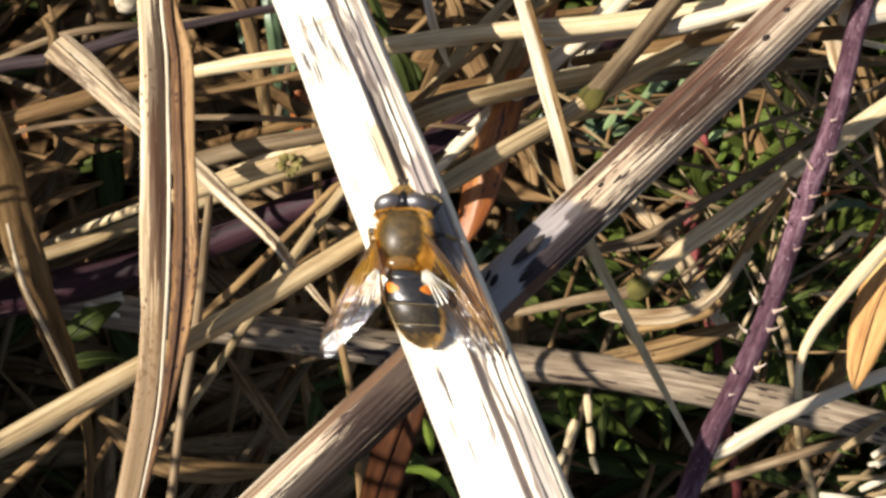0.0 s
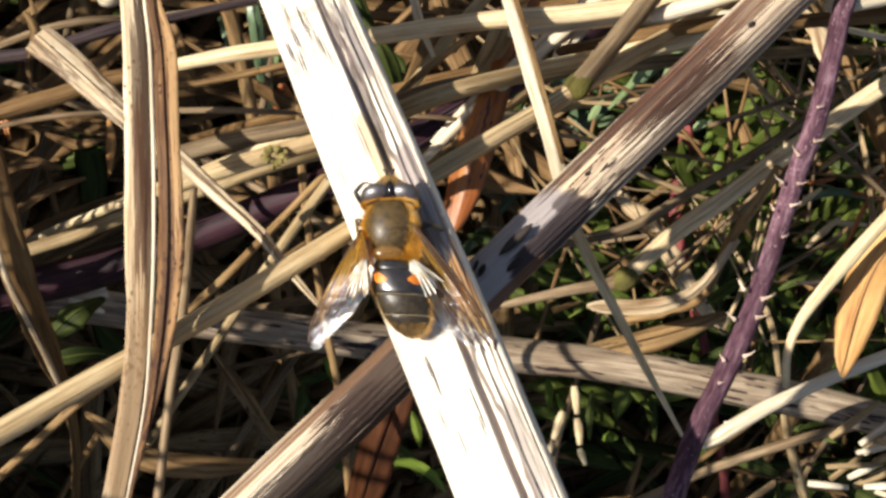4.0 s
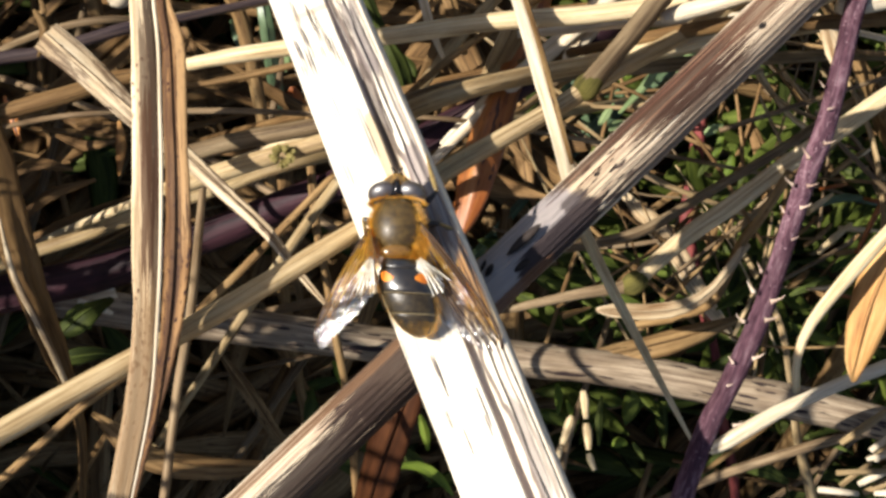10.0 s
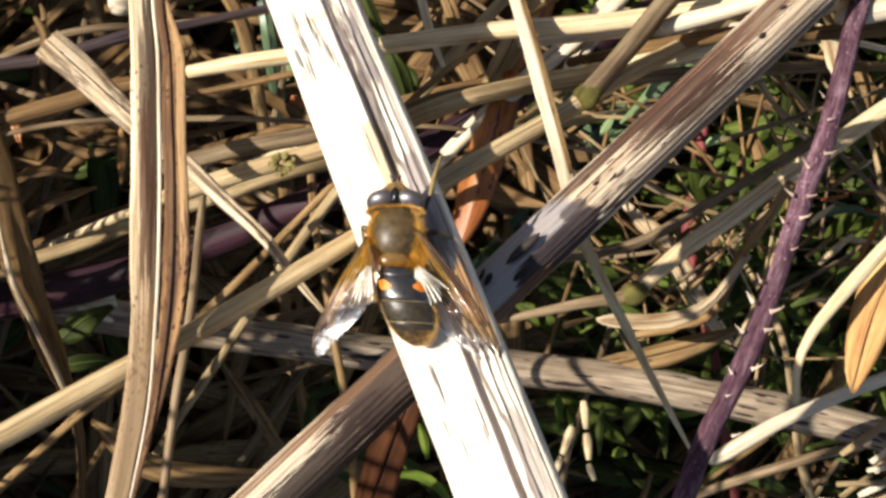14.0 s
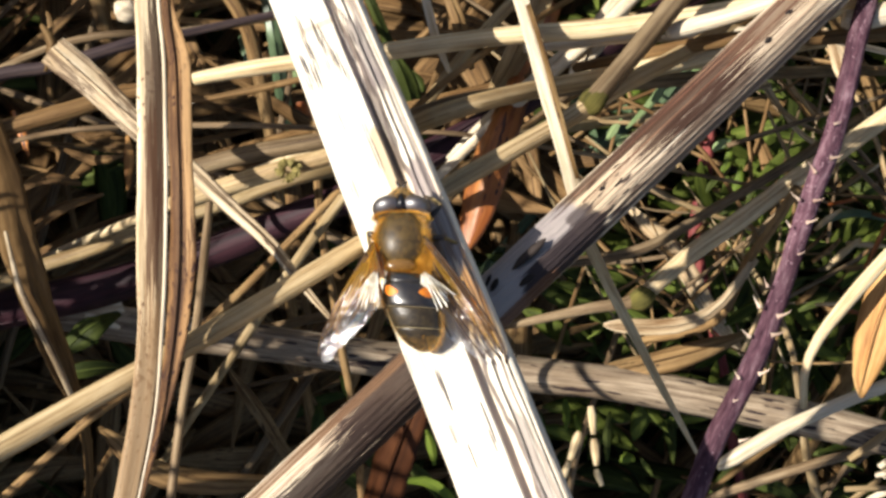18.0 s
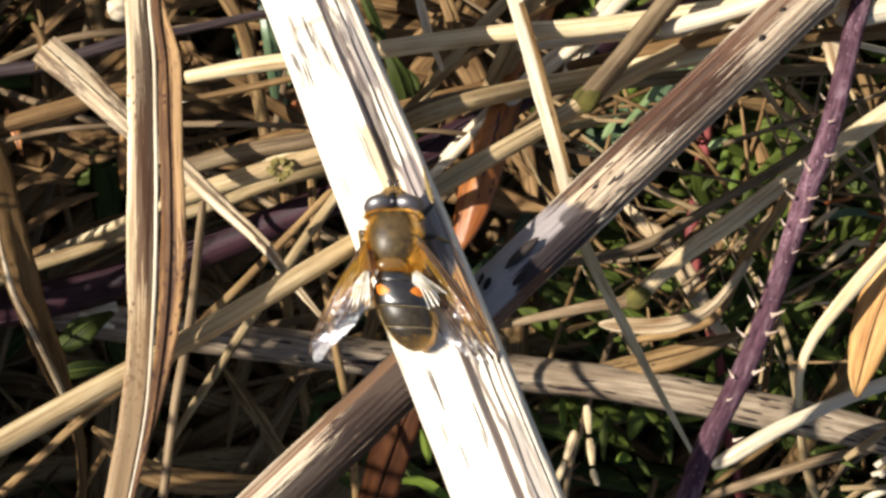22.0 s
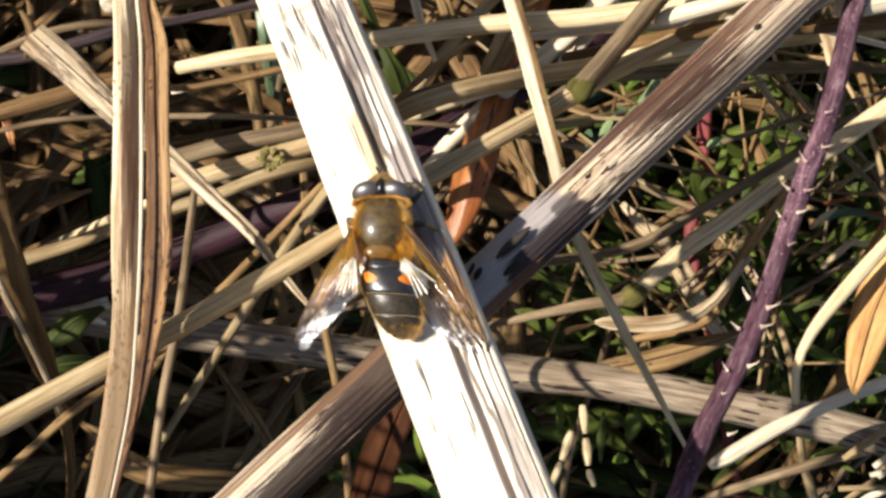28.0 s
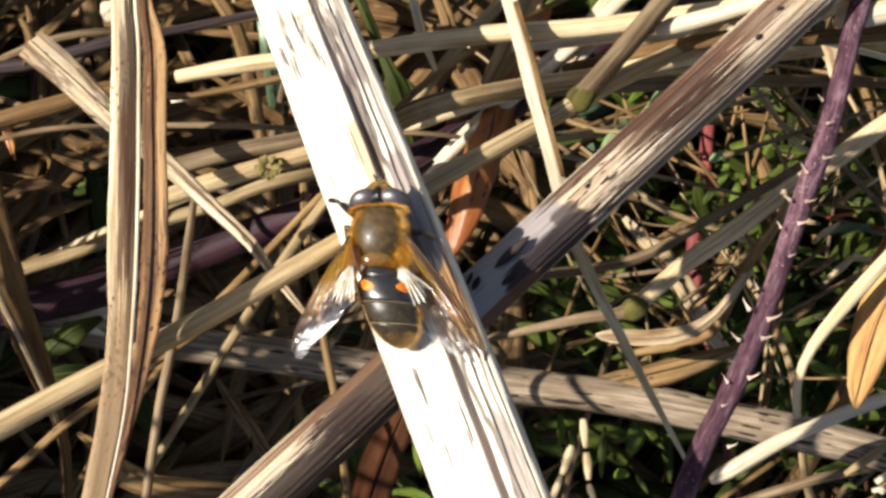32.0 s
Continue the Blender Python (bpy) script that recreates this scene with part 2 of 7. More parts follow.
REDSTEM = strand("red_stem", (0.34, 0.10, 0.09), (0.24, 0.06, 0.06), (0.10, 0.03, 0.03), 0.5, 1.5, 0.5, vary=0.2)
MAROON = strand("maroon_stem", (0.06, 0.022, 0.03), (0.035, 0.012, 0.018), (0.012, 0.005, 0.008), 0.6, 1.5, 0.5, vary=0.2, gloss=0.2)
GREEN = strand("green_leaf", (0.15, 0.19, 0.05), (0.092, 0.12, 0.03), (0.035, 0.05, 0.016), 0.55, 1.4, 0.4, glow=0.3, vary=0.4)
BLUEGREEN = strand("grey_green_leaf", (0.19, 0.27, 0.155), (0.125, 0.19, 0.10), (0.05, 0.085, 0.045), 0.35, 1.0, 0.4, glow=0.15, vary=0.2, gloss=0.5)
LIME = strand("pale_green_leaf", (0.42, 0.52, 0.30), (0.31, 0.41, 0.20), (0.16, 0.23, 0.10), 0.5, 1.0, 0.4, glow=0.3, vary=0.2)
YOUNG = strand("young_green_leaf", (0.36, 0.44, 0.08), (0.24, 0.33, 0.05), (0.10, 0.15, 0.03), 0.5, 1.0, 0.4, glow=0.35, vary=0.3)
SHOOT = strand("green_shoot", (0.24, 0.30, 0.07), (0.15, 0.20, 0.04), (0.06, 0.085, 0.02), 0.5, 1.0, 0.4, glow=0.3, vary=0.5)
BUD = strand("withered_bud", (0.52, 0.46, 0.20), (0.36, 0.31, 0.12), (0.14, 0.12, 0.05), 0.8, 4.0, 0.5, glow=0.2)
OLIVE = strand("mossy_knot", (0.24, 0.21, 0.06), (0.15, 0.135, 0.04), (0.06, 0.055, 0.02), 0.9, 6.0, 0.5, bump=0.9)
# brown speckled half; shade on this turned side is put into the colour too
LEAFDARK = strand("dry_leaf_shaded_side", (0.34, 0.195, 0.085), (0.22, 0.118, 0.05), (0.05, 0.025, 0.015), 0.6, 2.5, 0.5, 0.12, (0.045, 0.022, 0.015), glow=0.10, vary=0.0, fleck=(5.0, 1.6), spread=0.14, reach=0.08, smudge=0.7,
                  stains_and_shade=(((0.75, 312.0), (0.4, 16.0), (0.07, 0.035, 0.02), 0.6, 5.5), ((0.2, 306.0), (0.25, 12.0), (0.45, 0.28, 0.13), 0.6, 5.0), ((1.15, 305.0), (0.22, 12.0), (0.07, 0.036, 0.022), 0.6, 5.0)))
GOLDLEAF = strand("golden_dead_leaf", (0.76, 0.52, 0.24), (0.62, 0.38, 0.15), (0.28, 0.14, 0.06), 0.55, 1.5, 0.5, glow=0.2, vary=0.0)
CREAMSTRAW = strand("cream_straw", (0.76, 0.67, 0.48), (0.63, 0.52, 0.33), (0.28, 0.19, 0.10), 0.48, 2.2, 0.4, vary=0.1)
FAINT = strand("faint_fleck", (0.44, 0.39, 0.36), (0.31, 0.27, 0.25), (0.17, 0.145, 0.135), 0.6)
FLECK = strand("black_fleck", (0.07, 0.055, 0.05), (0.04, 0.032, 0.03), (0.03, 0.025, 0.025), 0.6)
PALE_RIB = strand("bleached_rib", (0.80, 0.75, 0.65), (0.70, 0.64, 0.54), (0.36, 0.29, 0.24), 0.45, 1.2, 0.4, vary=0.15, reach=0.03)
BROWN_RIB = strand("brown_rib", (0.42, 0.27, 0.18), (0.21, 0.105, 0.07), (0.06, 0.028, 0.022), 0.5, 0.8, 0.6, vary=0.3, reach=0.05)
# darkened copy of the rusty leaf, its shade put into the material
RUSTSHADED = strand("shaded_rusty_leaf", (0.12, 0.046, 0.018), (0.075, 0.028, 0.012), (0.03, 0.012, 0.006), 0.5, 1.2, 0.5, glow=0.1)
THORN = strand("thorn", (0.84, 0.78, 0.66), (0.72, 0.60, 0.48), (0.34, 0.20, 0.18), 0.4, 2.0, 0.3)


# ---- strands ----
def curve_points(pts, step=1.6):
    """A smooth line through rows of numbers, with points about step millimetres apart."""
    a = np.array(pts, float)
    a = np.vstack([2 * a[0] - a[1], a, 2 * a[-1] - a[-2]])
    out = []
    for i in range(1, len(a) - 2):
        p0, p1, p2, p3 = a[i - 1:i + 3]
        k = max(2, int(np.linalg.norm((p2 - p1)[:3]) / step))
        for s in np.arange(k) / k:
            out.append(0.5 * (2 * p1 + (p2 - p0) * s + (2 * p0 - 5 * p1 + 4 * p2 - p3) * s * s + (3 * p1 - p0 - 3 * p2 + p3) * s ** 3))
    out.append(a[-2])
    return np.array(out)


def frames_along(c):
    """Tangent, side and rise at every point of a line."""
    t = np.gradient(c[:, :3], axis=0)
    t /= np.linalg.norm(t, axis=1)[:, None]
    side = np.cross(t, (0, 0, 1.0))
    bad = np.linalg.norm(side, axis=1) < 0.05
    side[bad] = (1, 0, 0)
    side /= np.linalg.norm(side, axis=1)[:, None]
    return t, side, np.cross(side, t)


def sheet_mesh(name, rings, us, vs, closed, material):
    """A mesh from equal rings of points in millimetres, with the strand's own coordinates as UV."""
    n, k = len(rings), len(rings[0])
    verts = (np.array(rings).reshape(-1, 3) * 0.001)
    faces, uv = [], []
    for i in range(n - 1):
        for j in range(k if closed else k - 1):
            j2 = (j + 1) % k
            faces.append((i * k + j, i * k + j2, (i + 1) * k + j2, (i + 1) * k + j))
            ua, ub = us[j], us[j + 1]
            uv += [(ua, vs[i]), (ub, vs[i]), (ub, vs[i + 1]), (ua, vs[i + 1])]
    if closed:
        for i in (0, n - 1):
            ring = [i * k + j for j in range(k)]
            faces.append(tuple(ring[::-1] if i == 0 else ring))
            uv += [(rings[i][j][0] * 3, rings[i][j][1] * 3) for j in (range(k)[::-1] if i == 0 else range(k))]
    me = bpy.data.meshes.new(name)
    me.from_pydata(verts.tolist(), [], faces)
    lay = me.uv_layers.new(name="UVMap")
    lay.data.foreach_set("uv", np.array(uv, np.float32).ravel())
    me.materials.append(material)
    me.polygons.foreach_set("use_smooth", [True] * len(me.polygons))
    me.update()
    return me


def tube(pts, material, sides=12, ribs=0, rib=0.0, grooves=(), square=0.0, lump=0.04, seed=0, name="strand", crooked=0.0, step=1.6):
    """A stem through (x, y, z, radius) in millimetres, with ribs and slight unevenness."""
    c = curve_points(pts, step)
    t, side, up = frames_along(c)
    v = np.r_[0, np.cumsum(np.linalg.norm(np.diff(c[:, :3], axis=0), axis=1))]
    rng = np.random.default_rng(seed)
    ph = rng.uniform(0, 6.28, 6)
    th = np.arange(sides) / sides * 2 * math.pi
    rings = []
    for i in range(len(c)):
        wave = 1 + lump * (math.sin(v[i] * 0.31 + ph[0]) + 0.6 * math.sin(v[i] * 0.83 + ph[1])) * 0.5
        r = c[i, 3] * wave * (1 + rib * np.cos(ribs * th + 0.4 * math.sin(v[i] * 0.05 + ph[2])) + lump * 0.5 * np.sin(2 * th + ph[3]))
        if square:
            r = r * (np.abs(np.cos(th)) ** square + np.abs(np.sin(th)) ** square) ** (-1 / square)
        for deg, deep, wide in grooves:
            gap = (np.degrees(th) - deg - 1.1 * math.sin(v[i] * 0.06 + deg) - 0.35 * math.sin(v[i] * 0.9) + 180) % 360 - 180
            r = r * (1 - deep * np.exp(-(gap / wide) ** 6))
        off = crooked * (side[i] * math.sin(v[i] * 0.12 + ph[4]) + up[i] * math.sin(v[i] * 0.17 + ph[5]))
        rings.append(c[i, :3] + off + np.outer(np.cos(th) * r, side[i]) + np.outer(np.sin(th) * r, up[i]))
    r0 = float(np.mean(c[:, 3]))
    us = np.arange(sides + 1) / sides * 2 * math.pi * r0
    return sheet_mesh(name, rings, us, v, True, material)


def along_side(pts, deg, out, r, square=0.0, first=0.0, last=1.0):
    """Rows for a cord that runs along a stem's skin, deg round it, out times its radius from the middle."""
    c = curve_points(pts, 3.0)
    t, side, up = frames_along(c)
    a = math.radians(deg)
    k = (abs(math.cos(a)) ** square + abs(math.sin(a)) ** square) ** (-1 / square) if square else 1.0
    q = c[:, :3] + (np.cos(a) * side + np.sin(a) * up) * (c[:, 3] * out * k)[:, None]
    n = len(q)
    return [(*p, r) for p in q[int(first * n):max(int(last * n), int(first * n) + 3)]]


def ribbon(pts, material, fold=0.3, curl=0.0, thick=0.12, seed=0, name="blade", ragged=0.04, step=1.6, across=9):
    """A leaf blade through (x, y, z, half width, roll in degrees): folded along its midrib, with thickness."""
    c = curve_points(pts, step)
    t, side, up = frames_along(c)
    v = np.r_[0, np.cumsum(np.linalg.norm(np.diff(c[:, :3], axis=0), axis=1))]
    rng = np.random.default_rng(seed)
    ph = rng.uniform(0, 6.28, 6)
    rings = []
    s = np.linspace(-1, 1, across)
    for i in range(len(c)):
        a = math.radians(c[i, 4])
        sd, nn = side[i] * math.cos(a) + up[i] * math.sin(a), up[i] * math.cos(a) - side[i] * math.sin(a)
        hw = max(c[i, 3], 0.05)
        wl = 1 + ragged * (math.sin(v[i] * 0.5 + ph[0]) + 0.7 * math.sin(v[i] * 1.1 + ph[1]))
        wr = 1 + ragged * (math.sin(v[i] * 0.47 + ph[2]) + 0.7 * math.sin(v[i] * 1.2 + ph[3]))
        w = np.where(s < 0, wl, wr) * s * hw
        h = -fold * hw * np.abs(s) + curl * hw * s * s + 0.05 * hw * np.sin(5 * s + v[i] * 0.2 + ph[4])
        top = c[i, :3] + np.outer(w, sd) + np.outer(h, nn)
        bottom = c[i, :3] + np.outer(w[::-1] * 0.97, sd) + np.outer(h[::-1] - thick, nn)
        rings.append(np.vstack([top, bottom]))
    hw = float(np.mean(c[:, 3]))
    us = np.r_[(s + 1) * hw, (s + 1) * hw + 2 * hw, 4 * hw]
    return sheet_mesh(name, rings, us, v, True, material)


def stem(name, pts, material, label, category="grass stem", group="", fibres=(), **shape):
    ob = tagged(new(name, tube(pts, material, name=name, seed=len(bpy.data.objects), **shape)), label, category, group)
    for k, deg in enumerate(fibres):
        cord = along_side(pts, deg, 0.965, 0.06 * pts[len(pts) // 2][3], first=0.04 * (k % 3), last=0.97)
        part("fibre", tube(cord, material, sides=6, name="fibre", seed=int(deg), lump=0.3, step=3.0), ob)
    return ob


def leaf(name, pts, material, label, category="dry leaf", group="", **shape):
    return tagged(new(name, ribbon(pts, material, name=name, seed=len(bpy.data.objects), **shape)), label, category, group)


def part(name, mesh, parent, label=""):
    ob = new(name, mesh)
    ob.parent = parent
    return tagged(ob, label)


# ---- ground ----
def ground_mesh():
    n = 60
    g = np.linspace(-1, 1, n + 1)
    ext = np.sign(g) * (np.abs(g) * 0.35 + np.abs(g) ** 7 * 60)
    me = bpy.data.meshes.new("ground")
    verts = [(x, y, 0.004 * noise.noise((x * 18, y * 18, 0)) + 0.0025 * noise.noise((x * 60, y * 60, 2)) - 0.004) for y in ext for x in ext]
    faces = [(j * (n + 1) + i, j * (n + 1) + i + 1, (j + 1) * (n + 1) + i + 1, (j + 1) * (n + 1) + i) for j in range(n) for i in range(n)]
    me.from_pydata(verts, [], faces)
    m, nn, l, p = shader("soil")
    geo = nn.new("ShaderNodeNewGeometry")
    a = noise_at(nn, l, geo.outputs["Position"], 90.0, 6.0, 0.65)
    b2 = noise_at(nn, l, geo.outputs["Position"], 14.0, 3.0, 0.6)
    col = ramp(nn, l, a, [(0.3, (0.018, 0.012, 0.008)), (0.55, (0.05, 0.034, 0.02)), (0.75, (0.11, 0.075, 0.04))])
    col = mix(nn, l, ramp(nn, l, b2, [(0.45, (0, 0, 0)), (0.65, (0.7, 0.7, 0.7))]), col, (0.03, 0.045, 0.012))
    l.new(col, p.inputs["Base Color"])
    p.inputs["Roughness"].default_value = 0.95
    b = nn.new("ShaderNodeBump")
    b.inputs["Strength"].default_value, b.inputs["Distance"].default_value = 0.8, 0.002
    l.new(a, b.inputs["Height"])
    l.new(b.outputs[0], p.inputs["Normal"])
    me.materials.append(m)
    return me


tagged(new("ground", ground_mesh()), "dark brown soil with mossy patches under dead grass", "ground", kind="structure")


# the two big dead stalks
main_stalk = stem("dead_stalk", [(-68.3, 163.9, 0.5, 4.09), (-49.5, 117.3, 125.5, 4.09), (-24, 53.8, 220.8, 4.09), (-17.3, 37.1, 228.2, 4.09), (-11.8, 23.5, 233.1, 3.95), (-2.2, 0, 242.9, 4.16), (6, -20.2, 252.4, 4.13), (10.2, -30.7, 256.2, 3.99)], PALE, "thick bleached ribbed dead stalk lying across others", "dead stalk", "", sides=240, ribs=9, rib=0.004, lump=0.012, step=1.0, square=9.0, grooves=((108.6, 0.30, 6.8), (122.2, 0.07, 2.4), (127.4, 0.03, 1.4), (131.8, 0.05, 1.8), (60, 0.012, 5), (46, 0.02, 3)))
MAIN_LINE = [(-68.3, 163.9, 0.5, 4.09), (-49.5, 117.3, 125.5, 4.09), (-24, 53.8, 220.8, 4.09), (-17.3, 37.1, 228.2, 4.09), (-11.8, 23.5, 233.1, 3.95), (-2.2, 0, 242.9, 4.16), (6, -20.2, 252.4, 4.13), (10.2, -30.7, 256.2, 3.99)]
for deg, size in ((134.4, 0.16), (146, 0.2)):
    part("rib", tube(along_side(MAIN_LINE, deg, 0.975, size, 9.0), PALE_RIB, sides=8, name="rib", seed=int(deg), lump=0.1, step=2.0), main_stalk, "raised bleached rib")
STALK_FROM, STALK_TO = Vector((-11.80, 23.54, 233.13)), Vector((6.01, -20.22, 252.42))


def fleck(along, across, half, wide):
    """A dark sunken fleck on the stalk, across from -1 to 1 of its half width."""
    c = STALK_FROM.lerp(STALK_TO, along)
    t = (STALK_TO - STALK_FROM).normalized()
    side = t.cross(Vector((0, 0, 1))).normalized()
    up = side.cross(t)
    r = 3.95 + 0.18 * along
    at = c + side * across * r + up * ((1 - abs(across) ** 9) ** (1 / 9) * r + 0.02)
    part("fleck", tube([(*(at - t * half), 0.03), (*at, wide), (*(at + t * half), 0.03)], FAINT, sides=6, name="fleck", step=0.5), main_stalk, "dark sunken fleck")


for row in ((0.083, 0.54, 1.2, 0.065), (0.104, 0.26, 1.6, 0.08), (0.138, 0.23, 1.1, 0.065), (0.158, 0.12, 1.4, 0.065), (0.135, 0.57, 1, 0.06), (0.152, 0.79, 1.1, 0.07), (0.187, 0.63, 1.6, 0.1), (0.196, 0.83, 0.83, 0.065), (0.180, 0.04, 1.4, 0.06), (0.207, -0.03, 0.94, 0.05), (0.113, 0.58, 0.73, 0.05), (0.176, 0.29, 0.83, 0.05), (0.167, -0.33, 1, 0.07), (0.135, -0.58, 1.2, 0.08), (0.806, 0.50, 2, 0.08), (0.789, 0.53, 0.94, 0.06), (0.882, -0.07, 1.8, 0.065), (0.912, -0.02, 0.94, 0.055), (0.356, -0.42, 0.94, 0.11), (0.286, 0.51, 1.4, 0.045), (0.328, 0.05, 1.1, 0.04)):
    fleck(*row)
for row in ((0.374, 0.04, 1.6, 0.05), (0.923, 0.46, 1.1, 0.045), (0.878, 0.66, 0.83, 0.04), (0.741, 0.96, 0.94, 0.04), (0.415, 0.77, 1, 0.04), (0.080, -0.31, 1.1, 0.08), (0.107, -0.30, 1.4, 0.1), (0.129, -0.30, 1, 0.08), (0.157, -0.32, 1.5, 0.1), (0.179, -0.34, 1.2, 0.08), (0.206, -0.34, 1.1, 0.07), (0.237, -0.33, 1.4, 0.07), (0.304, -0.37, 1.4, 0.06), (0.094, -0.46, 0.83, 0.07), (0.143, -0.46, 0.94, 0.07), (0.331, -0.43, 1.4, 0.08), (0.151, 0.54, 1.6, 0.05), (0.113, 0.16, 1.1, 0.05), (0.170, 0.77, 1.6, 0.065)):
    fleck(*row)
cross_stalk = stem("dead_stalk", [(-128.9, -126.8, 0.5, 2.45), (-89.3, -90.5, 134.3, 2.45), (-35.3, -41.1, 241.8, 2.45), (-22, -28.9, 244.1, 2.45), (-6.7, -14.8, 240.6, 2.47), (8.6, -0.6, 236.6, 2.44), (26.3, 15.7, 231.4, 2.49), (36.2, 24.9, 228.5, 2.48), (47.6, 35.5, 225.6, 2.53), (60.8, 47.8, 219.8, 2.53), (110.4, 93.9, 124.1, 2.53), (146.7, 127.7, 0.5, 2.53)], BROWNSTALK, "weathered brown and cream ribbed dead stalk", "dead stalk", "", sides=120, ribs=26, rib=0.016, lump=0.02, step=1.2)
CROSS_LINE = [(-22, -28.9, 244.1, 2.45), (-6.7, -14.8, 240.6, 2.47), (8.6, -0.6, 236.6, 2.44), (26.3, 15.7, 231.4, 2.49), (36.2, 24.9, 228.5, 2.48), (47.6, 35.5, 225.6, 2.53)]
for deg, size in ((116, 0.11), (141, 0.12), (154, 0.12)):
    part("rib", tube(along_side(CROSS_LINE, deg, 0.985, size, 0.0, 0.52), BROWN_RIB, sides=7, name="rib", seed=int(deg), lump=0.15, step=2.0), cross_stalk, "fine raised rib")


# leaves near the fly
folded_leaf = leaf("folded_grass_leaf", [(-38.9, 172.1, 0.5, 1.08, 14), (-34.5, 120, 130.8, 1.08, 14), (-28.4, 48.9, 229.9, 1.08, 14), (-26.9, 31, 237.8, 1.08, 14), (-26.1, 22.1, 241.2, 1.1, 14), (-25.3, 17.1, 243.5, 1.13, 14), (-24.6, 10.7, 246.4, 1.2, 14), (-24.2, 5, 248.1, 1.24, 14), (-24.3, -1.4, 248.1, 1.19, 14), (-24.5, -7.1, 247.6, 1.05, 14), (-25.3, -13.4, 247, 1.01, 14), (-26.7, -20.2, 246.4, 1.01, 14), (-27.9, -26, 246.4, 0.92, 14)], LEAFFOLD, "long dry folded grass leaf, cream with a brown side", "dry leaf", "", fold=0.0, curl=-0.12, thick=0.15, ragged=0.03)
part("shaded_side", ribbon([(-38.1, 172, 0.5, 0.62, -22), (-33.3, 119.9, 130.8, 0.62, -22), (-26.8, 48.9, 229.9, 0.62, -22), (-25.2, 31, 237.8, 0.62, -22), (-24.4, 22.1, 241.2, 0.65, -22), (-23, 17.1, 243.5, 1.13, -22), (-22.3, 10.7, 246.4, 1.11, -22), (-21.8, 5, 248.1, 1.19, -22), (-21.8, -1.4, 248.1, 1.28, -22), (-22.4, -7.1, 247.6, 1.05, -22), (-23.7, -13.4, 247, 0.58, -22), (-25.4, -20.2, 246.4, 0.19, -22), (-26.8, -26, 246.4, 0.12, -22)], LEAFDARK, name="shaded_side", seed=len(bpy.data.objects), fold=0.0, curl=-0.12, thick=0.15, ragged=0.05), folded_leaf, "brown speckled half, coloured darker as the shaded side")
part("midrib", tube([(-38.1, 172.4, 0.5, 0.18), (-33.5, 120, 131.4, 0.18), (-27.1, 48.7, 231, 0.18), (-25.6, 30.7, 238.9, 0.18), (-24.8, 21.9, 242.4, 0.17), (-23.9, 16.9, 244.7, 0.17), (-23.2, 10.6, 247.6, 0.17), (-22.8, 5, 249.3, 0.16), (-22.9, -1.4, 249.3, 0.16), (-23.3, -7, 248.7, 0.17), (-24, -13.3, 247.8, 0.11), (-25.4, -20, 247.2, 0.08), (-26.7, -25.7, 247.2, 0.07)], WHITESTRAW, name="midrib", seed=len(bpy.data.objects)), folded_leaf, "pale raised midrib")
blade = leaf("broken_grass_leaf", [(-38.5, 20.4, 226.8, 1.62, 10), (-34.3, 17, 227.9, 1.55, 12), (-29.4, 12.6, 230.2, 1.25, 14), (-23.3, 7.6, 232.6, 0.91, 14), (-18.7, 3.5, 234.9, 0.69, 12), (-15.6, 0.7, 236, 0.57, 10), (-12.4, -3, 239.5, 0.36, 8), (-9.5, -6, 242.9, 0.15, 0)], LEAFPALE, "pale broken grass leaf with a torn end", "dry leaf", "", fold=0.2, ragged=0.02)
part("midrib", tube([(-38.4, 20.4, 226.9, 0.15), (-34.3, 16.9, 228.1, 0.14), (-29.3, 12.6, 230.4, 0.11), (-23.2, 7.5, 232.7, 0.08), (-18.6, 3.5, 235, 0.06), (-15.6, 0.7, 236.2, 0.05), (-12.4, -3, 239.6, 0.04), (-9.5, -6, 243.1, 0.03)], LEAFPALE, name="midrib", seed=len(bpy.data.objects), sides=6, step=3.0), blade, "")
curled_leaf = leaf("brown_curled_leaf", [(-47.7, 15.3, 219.8, 1.46, 20), (-46, 8.4, 217.5, 1.84, 24), (-45, 1.3, 215.2, 1.99, 30), (-43.4, -5.5, 212.9, 1.78, 40), (-42.2, -11.9, 208.3, 1.64, 50), (-41.4, -17.4, 203.7, 0.97, 60), (-41.6, -23.3, 199.1, 0.67, 60), (-43.7, -32, 191, 0.63, 60), (-47.9, -49.5, 178, 0.63, 60), (-61.3, -105.3, 105, 0.63, 60), (-71.1, -146.1, 0.5, 0.63, 60)], LEAFBROWN, "withered brown grass leaf, curled along its edge", "dry leaf", "", fold=0.5, curl=0.3)
part("pale_edge", tube([(-46, 2.7, 217, 0.21), (-44.9, -3.6, 215.2, 0.36), (-43.1, -8.5, 212.9, 0.4), (-42, -13.8, 208.3, 0.38), (-41.2, -18.3, 204.8, 0.26)], LEAFPALE, name="pale_edge", seed=len(bpy.data.objects)), curled_leaf, "pale rolled leaf edge")
